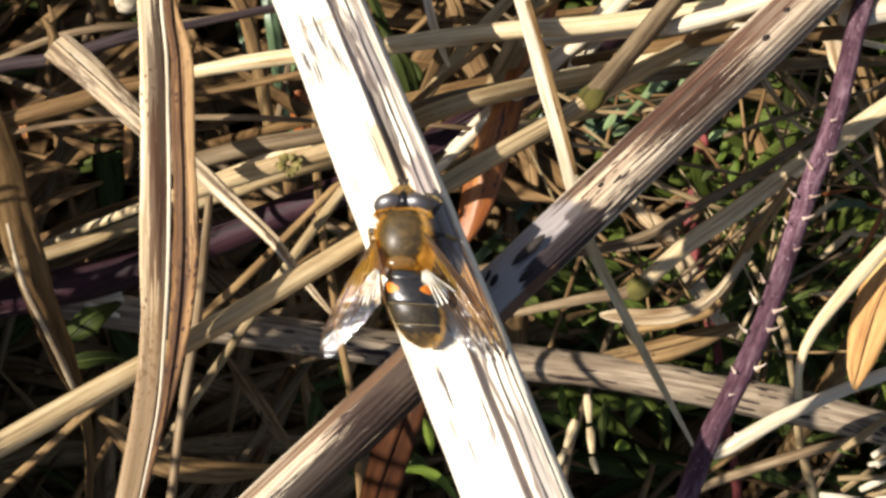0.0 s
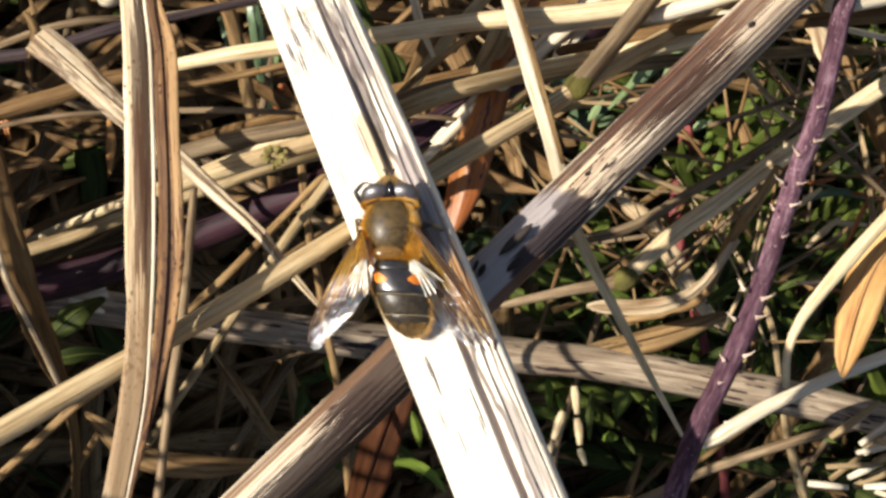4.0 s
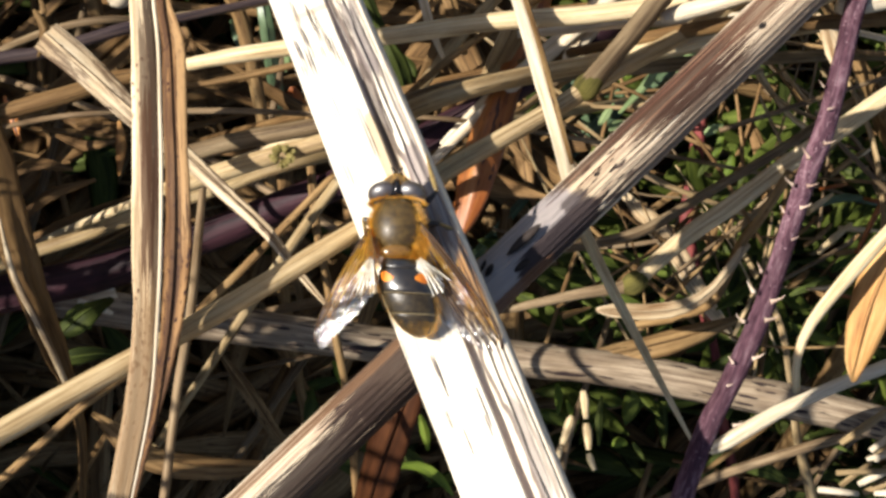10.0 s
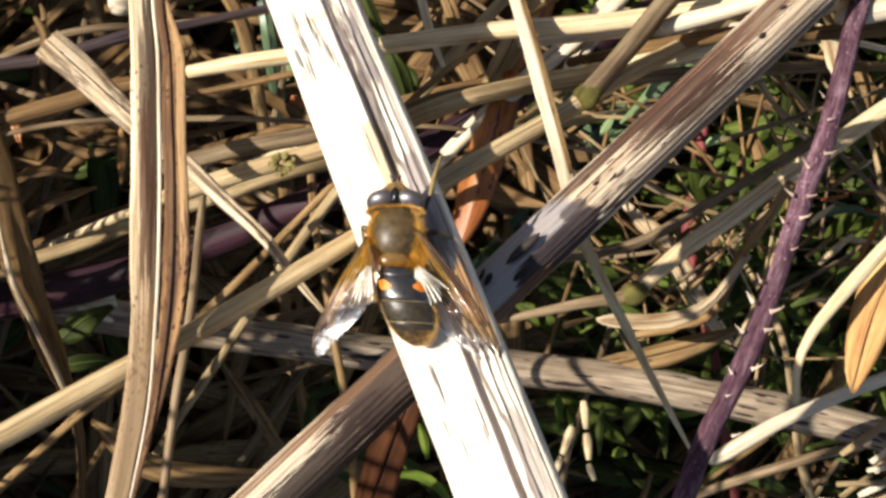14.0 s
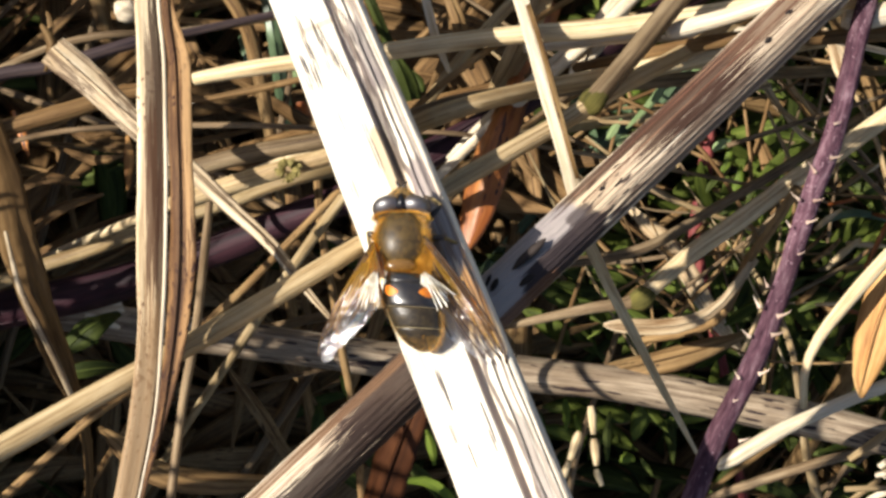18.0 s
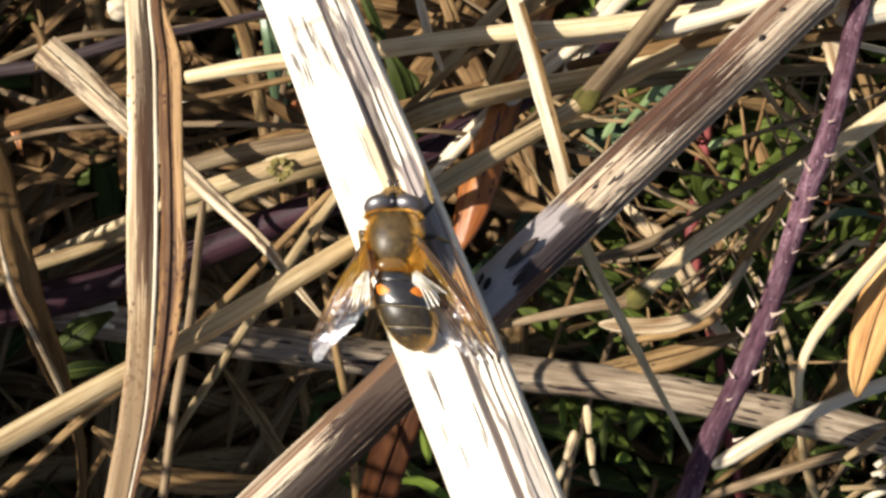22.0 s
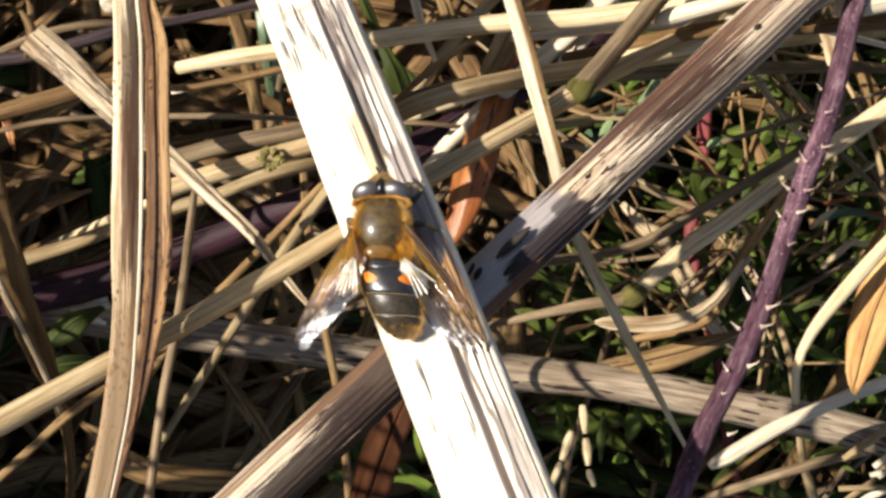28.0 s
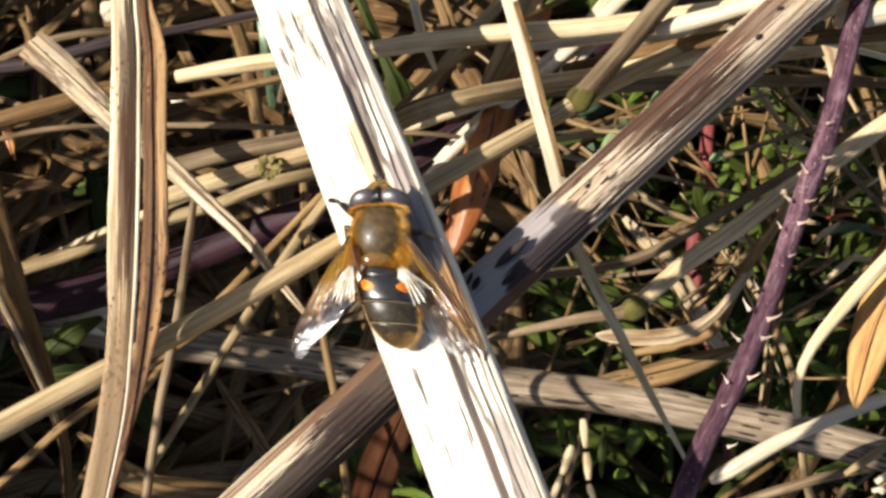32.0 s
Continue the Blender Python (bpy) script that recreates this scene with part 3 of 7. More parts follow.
narrow_leaf = leaf("narrow_grass_leaf", [(-34.5, 156.7, 0.5, 0.76, -20), (-19.5, 110.5, 121.6, 0.76, -20), (0.9, 47.4, 215.8, 0.76, -20), (6.4, 30.3, 221, 0.76, -20), (8, 25.5, 221.6, 0.81, -18), (9.2, 19.9, 225.6, 0.84, -16), (10.7, 11.5, 233.9, 0.77, -14), (12.6, 5.2, 231.7, 0.73, -12), (13.5, 3.1, 229.1, 0.66, -10)], WHITESTRAW, "narrow pale grass leaf bent under a stalk", "dry leaf", "", fold=0.5)
part("brown_margin", ribbon([(8.6, 25.4, 222.3, 0.26, -18), (9.9, 19.8, 226.3, 0.28, -16), (11.1, 12, 234.4, 0.26, -14), (12.6, 7, 233.1, 0.19, -12)], LEAFTAN, name="brown_margin", seed=len(bpy.data.objects), fold=0.1), narrow_leaf, "orange-brown leaf margin")
part("withered_tip", ribbon([(13.2, 3.6, 229.7, 0.66, -10), (14.7, 0.3, 225.6, 0.62, -8), (19.5, -7.4, 216.4, 0.54, 0), (24.8, -15.8, 207.1, 0.41, 0), (30.2, -24.6, 200.2, 0.17, 0)], CREAMSTRAW, name="withered_tip", seed=len(bpy.data.objects), fold=0.5), narrow_leaf, "withered tan tip")

# straws that cross under the stalks
stem("dry_grass_stem", [(-173.3, -88.3, 0.5, 1.02), (-124.5, -62.5, 138.1, 1.02), (-57.9, -27.4, 251.2, 1.02), (-41.9, -19, 251, 1.02), (-37.1, -16.4, 248.7, 1.04), (-31.5, -13.2, 246.4, 1.04), (-26.1, -10.2, 244.7, 1), (-18.2, -5.7, 241.8, 0.97), (-7.5, 0.8, 237.2, 0.93), (0.3, 6.1, 234.3, 0.93), (5.7, 9.3, 232.6, 0.91), (11.8, 12.9, 229.7, 0.93), (17.1, 16.3, 226.8, 0.89), (24.4, 20.6, 219.8, 0.88), (39.8, 29.7, 207.6, 0.88), (96.6, 63.3, 120.9, 0.88), (138.2, 87.9, 0.5, 0.88)], STRAW, "straight golden straw in the dry tangle", "grass stem", "tangled dry grass stems", fibres=(71, 114))
mossy_twig = stem("mossy_twig", [(14.3, 14.5, 228.9, 1.27), (15.2, 15.6, 228.9, 1.05), (18.1, 19, 227.4, 1.03), (22.9, 24.8, 225.6, 1.07), (27, 30.1, 224.5, 1.08), (38.1, 44.3, 218.8, 1.08), (79.6, 97.3, 123.5, 1.08), (110.1, 136.2, 0.5, 1.08)], GREYSTRAW, "grey-brown twig with a rounded mossy end", "twig", "")
bramble = stem("bramble_stem", [(-29.6, -158.4, 0.5, 1.04), (-10.8, -109.9, 129.8, 1.04), (14.7, -43.9, 234.8, 1.04), (21.2, -27.1, 236, 1.04), (22.7, -23.2, 234.9, 1.05), (25.3, -17.6, 233.1, 1.07), (27.8, -13.4, 232, 1.02), (30.2, -8.6, 231.4, 1), (32.6, -2.7, 230.2, 0.98), (35.5, 5.8, 229.1, 0.99), (37.4, 10.5, 228.5, 0.99), (39.3, 16.5, 227.4, 1), (40.8, 21.4, 226.2, 1.01), (43.2, 28.4, 224.5, 0.99), (48.9, 45.5, 218.1, 0.99), (70.3, 109.4, 123.5, 0.99), (85.9, 156.2, 0.5, 0.99)], PURPLE, "purple bramble stem with pale hooked thorns", "bramble", "", sides=18, lump=0.06, crooked=0.12)

# straws at the head of the view
stem("dry_grass_stem", [(-27.3, 19.5, 210.6, 0.68), (-21.8, 20.3, 211.8, 0.83), (-16.2, 20.9, 212.9, 0.89), (-7.5, 21.6, 214.7, 0.94), (5.7, 22.7, 218.7, 0.97), (15.7, 23.4, 218.7, 0.97), (24.4, 24.4, 219.8, 0.94), (32.3, 25.5, 221, 0.9), (38.4, 26.6, 222.2, 0.86), (56.1, 29.7, 220, 0.86), (121.8, 41.2, 122.2, 0.86), (169.9, 49.7, 0.5, 0.86)], CREAMSTRAW, "long pale straw in the dry tangle", "grass stem", "tangled dry grass stems", fibres=(76, 115))
stem("dry_grass_stem", [(22.4, 22.1, 224.2, 0.45), (23.6, 22.5, 224.2, 0.85), (28.5, 23.6, 225.6, 0.87), (34.4, 25.3, 226.8, 0.87), (40, 26.9, 226.8, 0.87), (57.3, 31.7, 222.8, 0.87), (122.8, 50.1, 124.7, 0.87), (170.9, 63.5, 0.5, 0.87)], WHITESTRAW, "bleached straw with a cut end", "grass stem", "tangled dry grass stems", fibres=(60, 120))
stem("dry_grass_stem", [(-124.8, -14.8, 0.5, 0.66), (-82, -4.2, 110.1, 0.66), (-23.7, 10.2, 192.8, 0.66), (-6.2, 14.5, 200.2, 0.66), (-2.9, 15.3, 201.4, 0.92), (1, 16.5, 203.7, 0.97), (7.4, 18, 207.1, 0.92), (13.3, 18.7, 211.8, 0.93), (20.1, 19.5, 216.4, 0.9), (27.8, 21.1, 217, 0.93), (32.5, 22.5, 217.5, 0.92), (37.5, 24.2, 218.7, 0.91), (54.6, 30, 216.9, 0.91), (116.7, 51.1, 120.3, 0.91), (162.3, 66.6, 0.5, 0.91)], CREAMSTRAW, "pale straw under the brown stalk", "grass stem", "tangled dry grass stems", fibres=(67, 106))
stem("dry_grass_stem", [(-2.7, 7.1, 202.5, 0.46), (-0.9, 8.9, 203.7, 0.52), (4.3, 13.9, 204.8, 0.61), (10, 18.7, 206, 0.64), (14.3, 22.3, 208.3, 0.69), (17.8, 25.3, 210.6, 0.75), (21.5, 29, 210.6, 0.75), (34.2, 41.8, 206.6, 0.75), (78.9, 86.4, 115.8, 0.75), (111.7, 119.2, 0.5, 0.75)], WHITESTRAW, "pale straw split into two", "grass stem", "tangled dry grass stems")
stem("dry_grass_stem", [(0.4, 11.3, 201.9, 0.26), (2.4, 13.3, 202.5, 0.42), (5.6, 16.4, 203.7, 0.45), (10.7, 20.7, 204.8, 0.48), (15, 24.1, 207.1, 0.51), (18.7, 27.5, 208.3, 0.5), (31.8, 39.8, 206.6, 0.5), (77.6, 82.3, 114.6, 0.5), (111.1, 113.6, 0.5, 0.5)], WHITESTRAW, "bleached half of a split straw", "grass stem", "tangled dry grass stems")
stem("dry_grass_stem", [(-86.9, -81.5, 0.5, 0.64), (-57.4, -47.2, 113.3, 0.64), (-17.1, -0.3, 200, 0.64), (-5.4, 13.4, 206, 0.64), (-1.5, 17.8, 207.1, 0.64), (2.9, 23.1, 208.3, 0.69), (7.9, 28.4, 208.3, 0.69), (20.3, 41.5, 204.3, 0.69), (63.1, 87.1, 114.6, 0.69), (94.5, 120.4, 0.5, 0.69)], STRAW, "thin slanting straw in the dry tangle", "grass stem", "tangled dry grass stems")
stem("dry_grass_stem", [(40, 23.5, 224.2, 0.85), (41.3, 23.4, 224.2, 1.19), (44.5, 24, 224.5, 1.19), (50.8, 25, 224.5, 1.19), (68.6, 27.9, 220.5, 1.19), (135.1, 38.6, 123.5, 1.19), (183.9, 46.4, 0.5, 1.19)], WHITESTRAW, "bleached broken straw in the dry tangle", "grass stem", "tangled dry grass stems", fibres=(72, 107))
stem("dry_grass_stem", [(-92.7, 13.6, 0.5, 0.77), (-44.7, 16.8, 120.3, 0.77), (20.7, 21.2, 214.7, 0.77), (38.7, 22.4, 218.7, 0.77), (42.2, 22.6, 218.7, 0.83), (47.8, 22.8, 219.8, 0.82), (65.8, 23.4, 217.9, 0.82), (131.7, 25.5, 120.9, 0.82), (180, 27.1, 0.5, 0.82)], LEAFBROWN, "brown straw in the dry tangle", "grass stem", "tangled dry grass stems", fibres=(79, 112))
stem("dry_grass_stem", [(8.5, 21.9, 215.2, 0.36), (13, 22.3, 215.2, 0.48), (18.4, 22.8, 215.8, 0.48), (23.9, 23, 215.2, 0.36), (41.9, 23.7, 210.2, 0.36), (106.4, 26.1, 118.4, 0.36), (153.7, 27.9, 0.5, 0.36)], WHITESTRAW, "slender tan straw in the dry tangle", "grass stem", "tangled dry grass stems")
leaf("grass_leaf", [(-31.8, 155.9, 0.5, 0.48, 20), (-21, 109.6, 119, 0.48, 20), (-6.2, 46.3, 212.4, 0.48, 20), (-2.2, 28.8, 216.4, 0.48, 20), (-1.3, 25.2, 216.4, 0.51, 20), (-0.7, 23, 215.2, 0.48, 20), (0.7, 19.8, 212.9, 0.21, 20)], WHITESTRAW, "pale narrow leaf tip", "dry leaf", "")
blade = leaf("grass_leaf", [(5.1, 18.6, 196.8, 0.47, 0), (7, 21.1, 201.4, 1.32, 10), (8.8, 24.5, 204.8, 1.42, 10), (11.3, 29.5, 206, 1.28, 10), (19.4, 45.6, 204.1, 1.28, 10), (47.2, 100.7, 113.3, 1.28, 10), (67.7, 141.2, 0.5, 1.28, 10)], STRAW, "broad tan grass leaf", "dry leaf", "")
part("midrib", tube([(5.1, 18.6, 196.9, 0.05), (7, 21.1, 201.5, 0.12), (8.8, 24.5, 205, 0.13), (11.2, 29.5, 206.1, 0.12), (19.4, 45.5, 204.2, 0.12), (47.2, 100.7, 113.4, 0.12), (67.7, 141.2, 0.5, 0.12)], STRAW, name="midrib", seed=len(bpy.data.objects), sides=6, step=3.0), blade, "")
blade = leaf("grass_leaf", [(-39, 143.4, 0.5, 0.84, 0), (-24.9, 103.8, 105, 0.84, 0), (-5.6, 49.8, 187, 0.84, 0), (0.4, 32.9, 191, 0.84, 0), (2.2, 28, 191, 0.91, 10), (3.6, 23.6, 187.5, 0.36, 20)], LEAFTAN, "short tan leaf among dry stems", "dry leaf", "")
part("midrib", tube([(-39.1, 143.4, 0.5, 0.08), (-24.9, 103.8, 105.1, 0.08), (-5.6, 49.8, 187.1, 0.08), (0.4, 32.9, 191.1, 0.08), (2.2, 28, 191.1, 0.08), (3.6, 23.5, 187.6, 0.05)], LEAFTAN, name="midrib", seed=len(bpy.data.objects), sides=6, step=3.0), blade, "")
blade = leaf("grass_leaf", [(13.6, 18.3, 208.3, 0.32, 0), (16.1, 22.8, 208.3, 1.26, -10), (19.2, 27, 209.5, 1.5, -20), (21.5, 31.1, 210.6, 1.24, -20), (30.4, 46.8, 209, 1.24, -20), (61.4, 101.8, 115.8, 1.24, -20), (84.2, 142.2, 0.5, 1.24, -20)], WHITESTRAW, "pale leaf sheath among dry stems", "dry leaf", "")
part("midrib", tube([(13.6, 18.3, 208.4, 0.04), (16.1, 22.7, 208.4, 0.11), (19.1, 27, 209.6, 0.14), (21.5, 31.1, 210.7, 0.11), (30.3, 46.8, 209.2, 0.11), (61.4, 101.8, 115.9, 0.11), (84.2, 142.2, 0.5, 0.11)], WHITESTRAW, name="midrib", seed=len(bpy.data.objects), sides=6, step=3.0), blade, "")
leaf("rusty_leaf", [(2.3, 0.6, 207.7, 0.44, 10), (2.8, 2.9, 207.7, 1.52, 20), (3.9, 7.7, 207.7, 2.28, 26), (5.6, 12.8, 207.1, 2.35, 28), (7.3, 17, 206, 1.79, 22), (10.1, 23.4, 199.1, 1.6, 15), (12.7, 30.9, 194.4, 1.51, 10)], RUST, "curled rust-orange dead leaf", "dry leaf", "", fold=-0.1, curl=-0.6, across=13)

# straws beside the folded leaf
stem("dry_grass_stem", [(-176, -23.7, 0.5, 0.9), (-130.2, -10.6, 119, 0.9), (-67.9, 7.4, 212.4, 0.9), (-50.6, 12.3, 216.4, 0.9), (-45.8, 13.7, 216.4, 0.93), (-39.2, 15.5, 216.4, 0.93), (-32.2, 17.7, 215.2, 0.84), (-26.4, 16.6, 215.8, 0.36), (-20.7, 17.5, 215.8, 0.39), (-14.6, 18.7, 216.4, 0.36), (-8.8, 20.1, 214.1, 0.3)], LEAFBROWN, "brown straw in the dry tangle", "grass stem", "tangled dry grass stems", fibres=(64, 110))
stem("dark_twig", [(-174, -15.4, 0.5, 0.76), (-130, -2.8, 114.6, 0.76), (-69.9, 14.4, 204.3, 0.76), (-52.6, 19.3, 208.3, 0.76), (-48.2, 20.6, 208.3, 0.76), (-43.1, 21.3, 208.3, 0.73), (-34.5, 24.1, 207.1, 0.7), (-29, 25.3, 206, 0.51), (-19.6, 27.5, 204.8, 0.45), (-11.9, 29.3, 203.7, 0.42), (5.6, 33.3, 198.2, 0.42), (65.2, 46.9, 112, 0.42), (108.9, 56.9, 0.5, 0.42)], DARKTWIG, "dark thin twig in the dry tangle", "twig", "")
stem("dry_grass_stem", [(-153.3, 12.1, 0.5, 0.46), (-109.6, 17.2, 110.1, 0.46), (-49.9, 24.1, 196.2, 0.46), (-32, 26.2, 200.2, 0.46), (-28.1, 26.7, 200.2, 0.5), (-20.1, 28.1, 200.2, 0.5), (-12.2, 29.7, 200.2, 0.5), (5.5, 33.3, 196.2, 0.5), (64.4, 45, 110.1, 0.5), (107.6, 53.7, 0.5, 0.5)], GREYSTRAW, "thin grey straw in the dry tangle", "grass stem", "tangled dry grass stems")
stem("dry_grass_stem", [(-156, 7.4, 0.5, 0.33), (-111.5, 10.1, 111.4, 0.33), (-50.9, 13.8, 198.5, 0.33), (-32.9, 15, 202.5, 0.33), (-28.7, 15.2, 202.5, 0.36), (-22.5, 15.2, 202.5, 0.36), (-14.3, 14.8, 202.5, 0.33), (-8.1, 14.4, 202.5, 0.29), (9.9, 13.3, 198.5, 0.29), (70.5, 9.5, 111.4, 0.29), (115, 6.7, 0.5, 0.29)], GREYSTRAW, "hair-thin grey straw in the dry tangle", "grass stem", "tangled dry grass stems")
stem("dry_grass_stem", [(-29.2, 8.7, 213.8, 0.91), (-26.9, 9.3, 214.7, 0.94), (-20.5, 10.7, 217, 0.93), (-12, 12, 219.3, 0.91), (-5.5, 13.5, 219.8, 0.88), (12, 17.5, 216.7, 0.88), (76.4, 32.2, 120.9, 0.88), (123.5, 42.9, 0.5, 0.88)], GREYSTRAW, "grey straw behind the broken leaf", "grass stem", "tangled dry grass stems", fibres=(69, 111))
bud_straw = stem("dry_grass_stem", [(-27.7, 5.3, 220.8, 0.87), (-25.4, 6, 221.6, 0.93), (-20.2, 7.5, 223.3, 0.94), (-16.1, 8.6, 224.5, 0.94), (-10.9, 9.9, 225.6, 0.93), (-5.8, 11.5, 226.2, 0.93), (11.3, 17, 223.3, 0.93), (75.9, 37.9, 124.4, 0.93), (123.2, 53.2, 0.5, 0.93)], STRAW, "tan straw with a withered bud", "grass stem", "tangled dry grass stems", fibres=(76, 116))
stem("dry_grass_stem", [(-166.2, -43.3, 0.5, 0.88), (-128.5, -29.4, 100.6, 0.88), (-77, -10.4, 176.2, 0.88), (-60.1, -4.2, 182.9, 0.88), (-52.2, -1.2, 185.2, 0.86), (-44.4, 1.1, 187.5, 0.85), (-37.5, 3.4, 189.8, 0.84), (-26.5, 6.6, 193.3, 0.76), (-9.2, 11.6, 192.3, 0.76), (46.6, 27.6, 106.3, 0.76), (87.5, 39.3, 0.5, 0.76)], STRAW, "grey straw on the litter", "grass stem", "tangled dry grass stems")
stem("dry_grass_stem", [(-107.5, -101.6, 0.5, 0.47), (-81.8, -70.6, 100.6, 0.47), (-46.8, -28.4, 172.2, 0.47), (-35.3, -14.5, 182.9, 0.47), (-30.9, -9.2, 187.5, 0.5), (-24.2, -3.7, 194.4, 0.51), (-17.5, 2.4, 200.2, 0.46), (-11.6, 7.6, 206, 0.42), (-7.7, 10.9, 210.6, 0.37), (6, 22.6, 215.6, 0.37), (54.3, 63.4, 115.8, 0.37), (89.6, 93.3, 0.5, 0.37)], LEAFTAN, "slender reddish straw in the dry tangle", "grass stem", "tangled dry grass stems")
stem("dry_grass_stem", [(-27.8, 7.5, 196.8, 0.41), (-27.3, 2.7, 202.5, 0.49), (-26.3, -7.8, 215.2, 0.51), (-26.4, -14.9, 222.2, 0.49), (-27.1, -24.8, 225.6, 0.48), (-27.6, -30.1, 226.8, 0.47), (-29.3, -48, 225, 0.47), (-35.9, -115.7, 124.7, 0.47), (-40.7, -165.4, 0.5, 0.47)], GREYSTRAW, "thin upright straw in the dry tangle", "grass stem", "tangled dry grass stems")
stem("old_bramble", [(-171.9, -25.5, 0.5, 2.65), (-133.7, -19.3, 96.8, 2.65), (-81.6, -10.8, 169.6, 2.65), (-63.9, -7.9, 176, 2.65), (-54.1, -6.3, 178.3, 2.62), (-43.9, -3.6, 180.6, 2.44), (-32.9, 0.4, 184, 2.18), (-21.6, 4, 187.5, 2.06), (-10.1, 7.7, 191, 1.95), (-1.7, 12.3, 193.3, 1.86), (6.6, 17.2, 194.4, 1.71), (12, 20.6, 194.4, 1.51), (27.3, 30.1, 190.4, 1.51), (76.8, 61.1, 106.9, 1.51), (113.1, 83.7, 0.5, 1.51)], MAROON, "dark maroon bramble stem", "bramble", "", sides=16, crooked=0.5, fibres=(58, 117))

# litter under the fly
fallen_stalk = stem("fallen_stalk", [(-55.1, -8.1, 163.3, 1.61), (-50.3, -8.4, 163.3, 2.42), (-39.2, -10.1, 162.1, 2.51), (-25.7, -12, 159.8, 2.54), (-7, -14.7, 157.5, 2.57), (11.4, -16.8, 155.2, 2.6), (26.5, -18.5, 155.2, 2.6), (43.2, -21.7, 155.2, 2.6), (55, -24, 155.2, 2.6), (68.4, -27.4, 155.2, 2.51), (80.9, -30.1, 155.2, 2.51), (98.5, -33.8, 151.2, 2.51), (144.1, -43.5, 85.3, 2.51), (177.4, -50.7, 0.5, 2.51)], FALLEN, "fallen pale flattened stalk with black flecks", "dead stalk", "", sides=28, ribs=13, rib=0.03, step=2.0)
part("torn_fibre", ribbon([(-44.6, -6.3, 169, 1.02, 20), (-47.6, -6.5, 167.9, 1.18, 15), (-50.5, -7.1, 165.6, 0.64, 10), (-53.5, -8.6, 163.3, 0.24, 0)], WHITESTRAW, name="torn_fibre", seed=len(bpy.data.objects)), fallen_stalk, "torn curled fibre at a stalk's end")
part("torn_fibre", ribbon([(-50.3, -7.7, 166.7, 0.32, 0), (-47.9, -8.6, 166.7, 0.71, -10), (-45.6, -9.5, 165.6, 0.24, -10)], WHITESTRAW, name="torn_fibre", seed=len(bpy.data.objects)), fallen_stalk, "torn white fibre")
stem("dry_grass_stem", [(36.6, -28.0, 173.5, 0.61), (38.6, -26.7, 174.6, 1.06), (45.0, -22.7, 175.8, 1.01), (49.0, -20.9, 175.8, 0.92), (54.3, -18.6, 175.8, 0.92), (59.4, -16.7, 175.8, 0.92), (67.8, -13.4, 175.8, 0.92), (83.4, -7.1, 171.8, 0.92), (134.6, 10.3, 87.9, 0.99), (167.2, 23.4, 0.5, 0.99)], WHITESTRAW, "bleached straw in a patch of sun", "grass stem", "tangled dry grass stems", fibres=(70, 104))
knot_straw = stem("dry_grass_stem", [(162.5, 84.2, 0.5, 1.17), (128.6, 62.9, 100, 1.17), (82.5, 33.9, 179.9, 1.17), (67.2, 24.3, 181.7, 1.17), (58.3, 18.7, 179.4, 1.23), (52.7, 14.5, 177.1, 1.24), (47.2, 10.6, 173.7, 1.26), (40.2, 5.1, 170.2, 1.29), (34.4, 0.9, 167.9, 1.26), (27.8, -4.6, 169.6, 1.17)], CREAMSTRAW, "tan straw with a knot", "grass stem", "tangled dry grass stems", fibres=(77, 109))
stem("dry_grass_stem", [(26.9, -5.5, 169.6, 1.33), (24.7, -6.2, 169.6, 0.86), (20.8, -6.7, 169, 0.78), (15.5, -7.9, 166.7, 0.67), (10.9, -9, 164.4, 0.6), (6.2, -10.2, 159.8, 0.41), (-11.1, -15, 146.2, 0.41), (-57.4, -27.5, 87.9, 0.41), (-91.3, -36.7, 0.5, 0.41)], GREYSTRAW, "thin straw running from a knot", "grass stem", "tangled dry grass stems", fibres=(61, 114))
stem("red_bramble", [(49.9, 124.1, 0.5, 1.01), (46.1, 90.2, 85.3, 1.01), (54.2, 58.6, 75.2, 1.34), (52.0, 35.3, 83.2, 1.36), (51.0, 23.8, 86.6, 1.39), (50.0, 14.9, 88.9, 1.38), (48.1, 4.9, 90.1, 1.31), (49.2, -3.9, 90.1, 1.21), (51.8, -12.8, 84.3, 1.12), (58.5, -35.3, 72.2, 1.1), (73.7, -89.6, 14, 1.04), (69.4, -104.4, 0.5, 0.83)], REDSTEM, "thin red bramble shoot", "bramble", "", crooked=0.4)
blade = leaf("grass_leaf", [(32.4, 10.1, 110.1, 0.52, -10), (35.4, 6.5, 111.3, 1.32, -15), (38.4, 3.5, 111.3, 1.92, -20), (41.9, -0.6, 111.3, 1.82, -22), (45.7, -7.2, 110.1, 1.73, -20), (50.1, -12.9, 107.8, 1.23, -15), (54.7, -17.5, 103.2, 0.52, -10)], LEAFCREAM, "bent cream leaf with brown bars", "dry leaf", "")
part("midrib", tube([(32.4, 10.1, 110.2, 0.08), (35.4, 6.5, 111.4, 0.11), (38.4, 3.5, 111.4, 0.18), (41.9, -0.6, 111.4, 0.16), (45.6, -7.2, 110.2, 0.15), (50.1, -12.9, 107.9, 0.11), (54.6, -17.5, 103.3, 0.07)], LEAFCREAM, name="midrib", seed=len(bpy.data.objects), sides=6, step=3.0), blade, "")
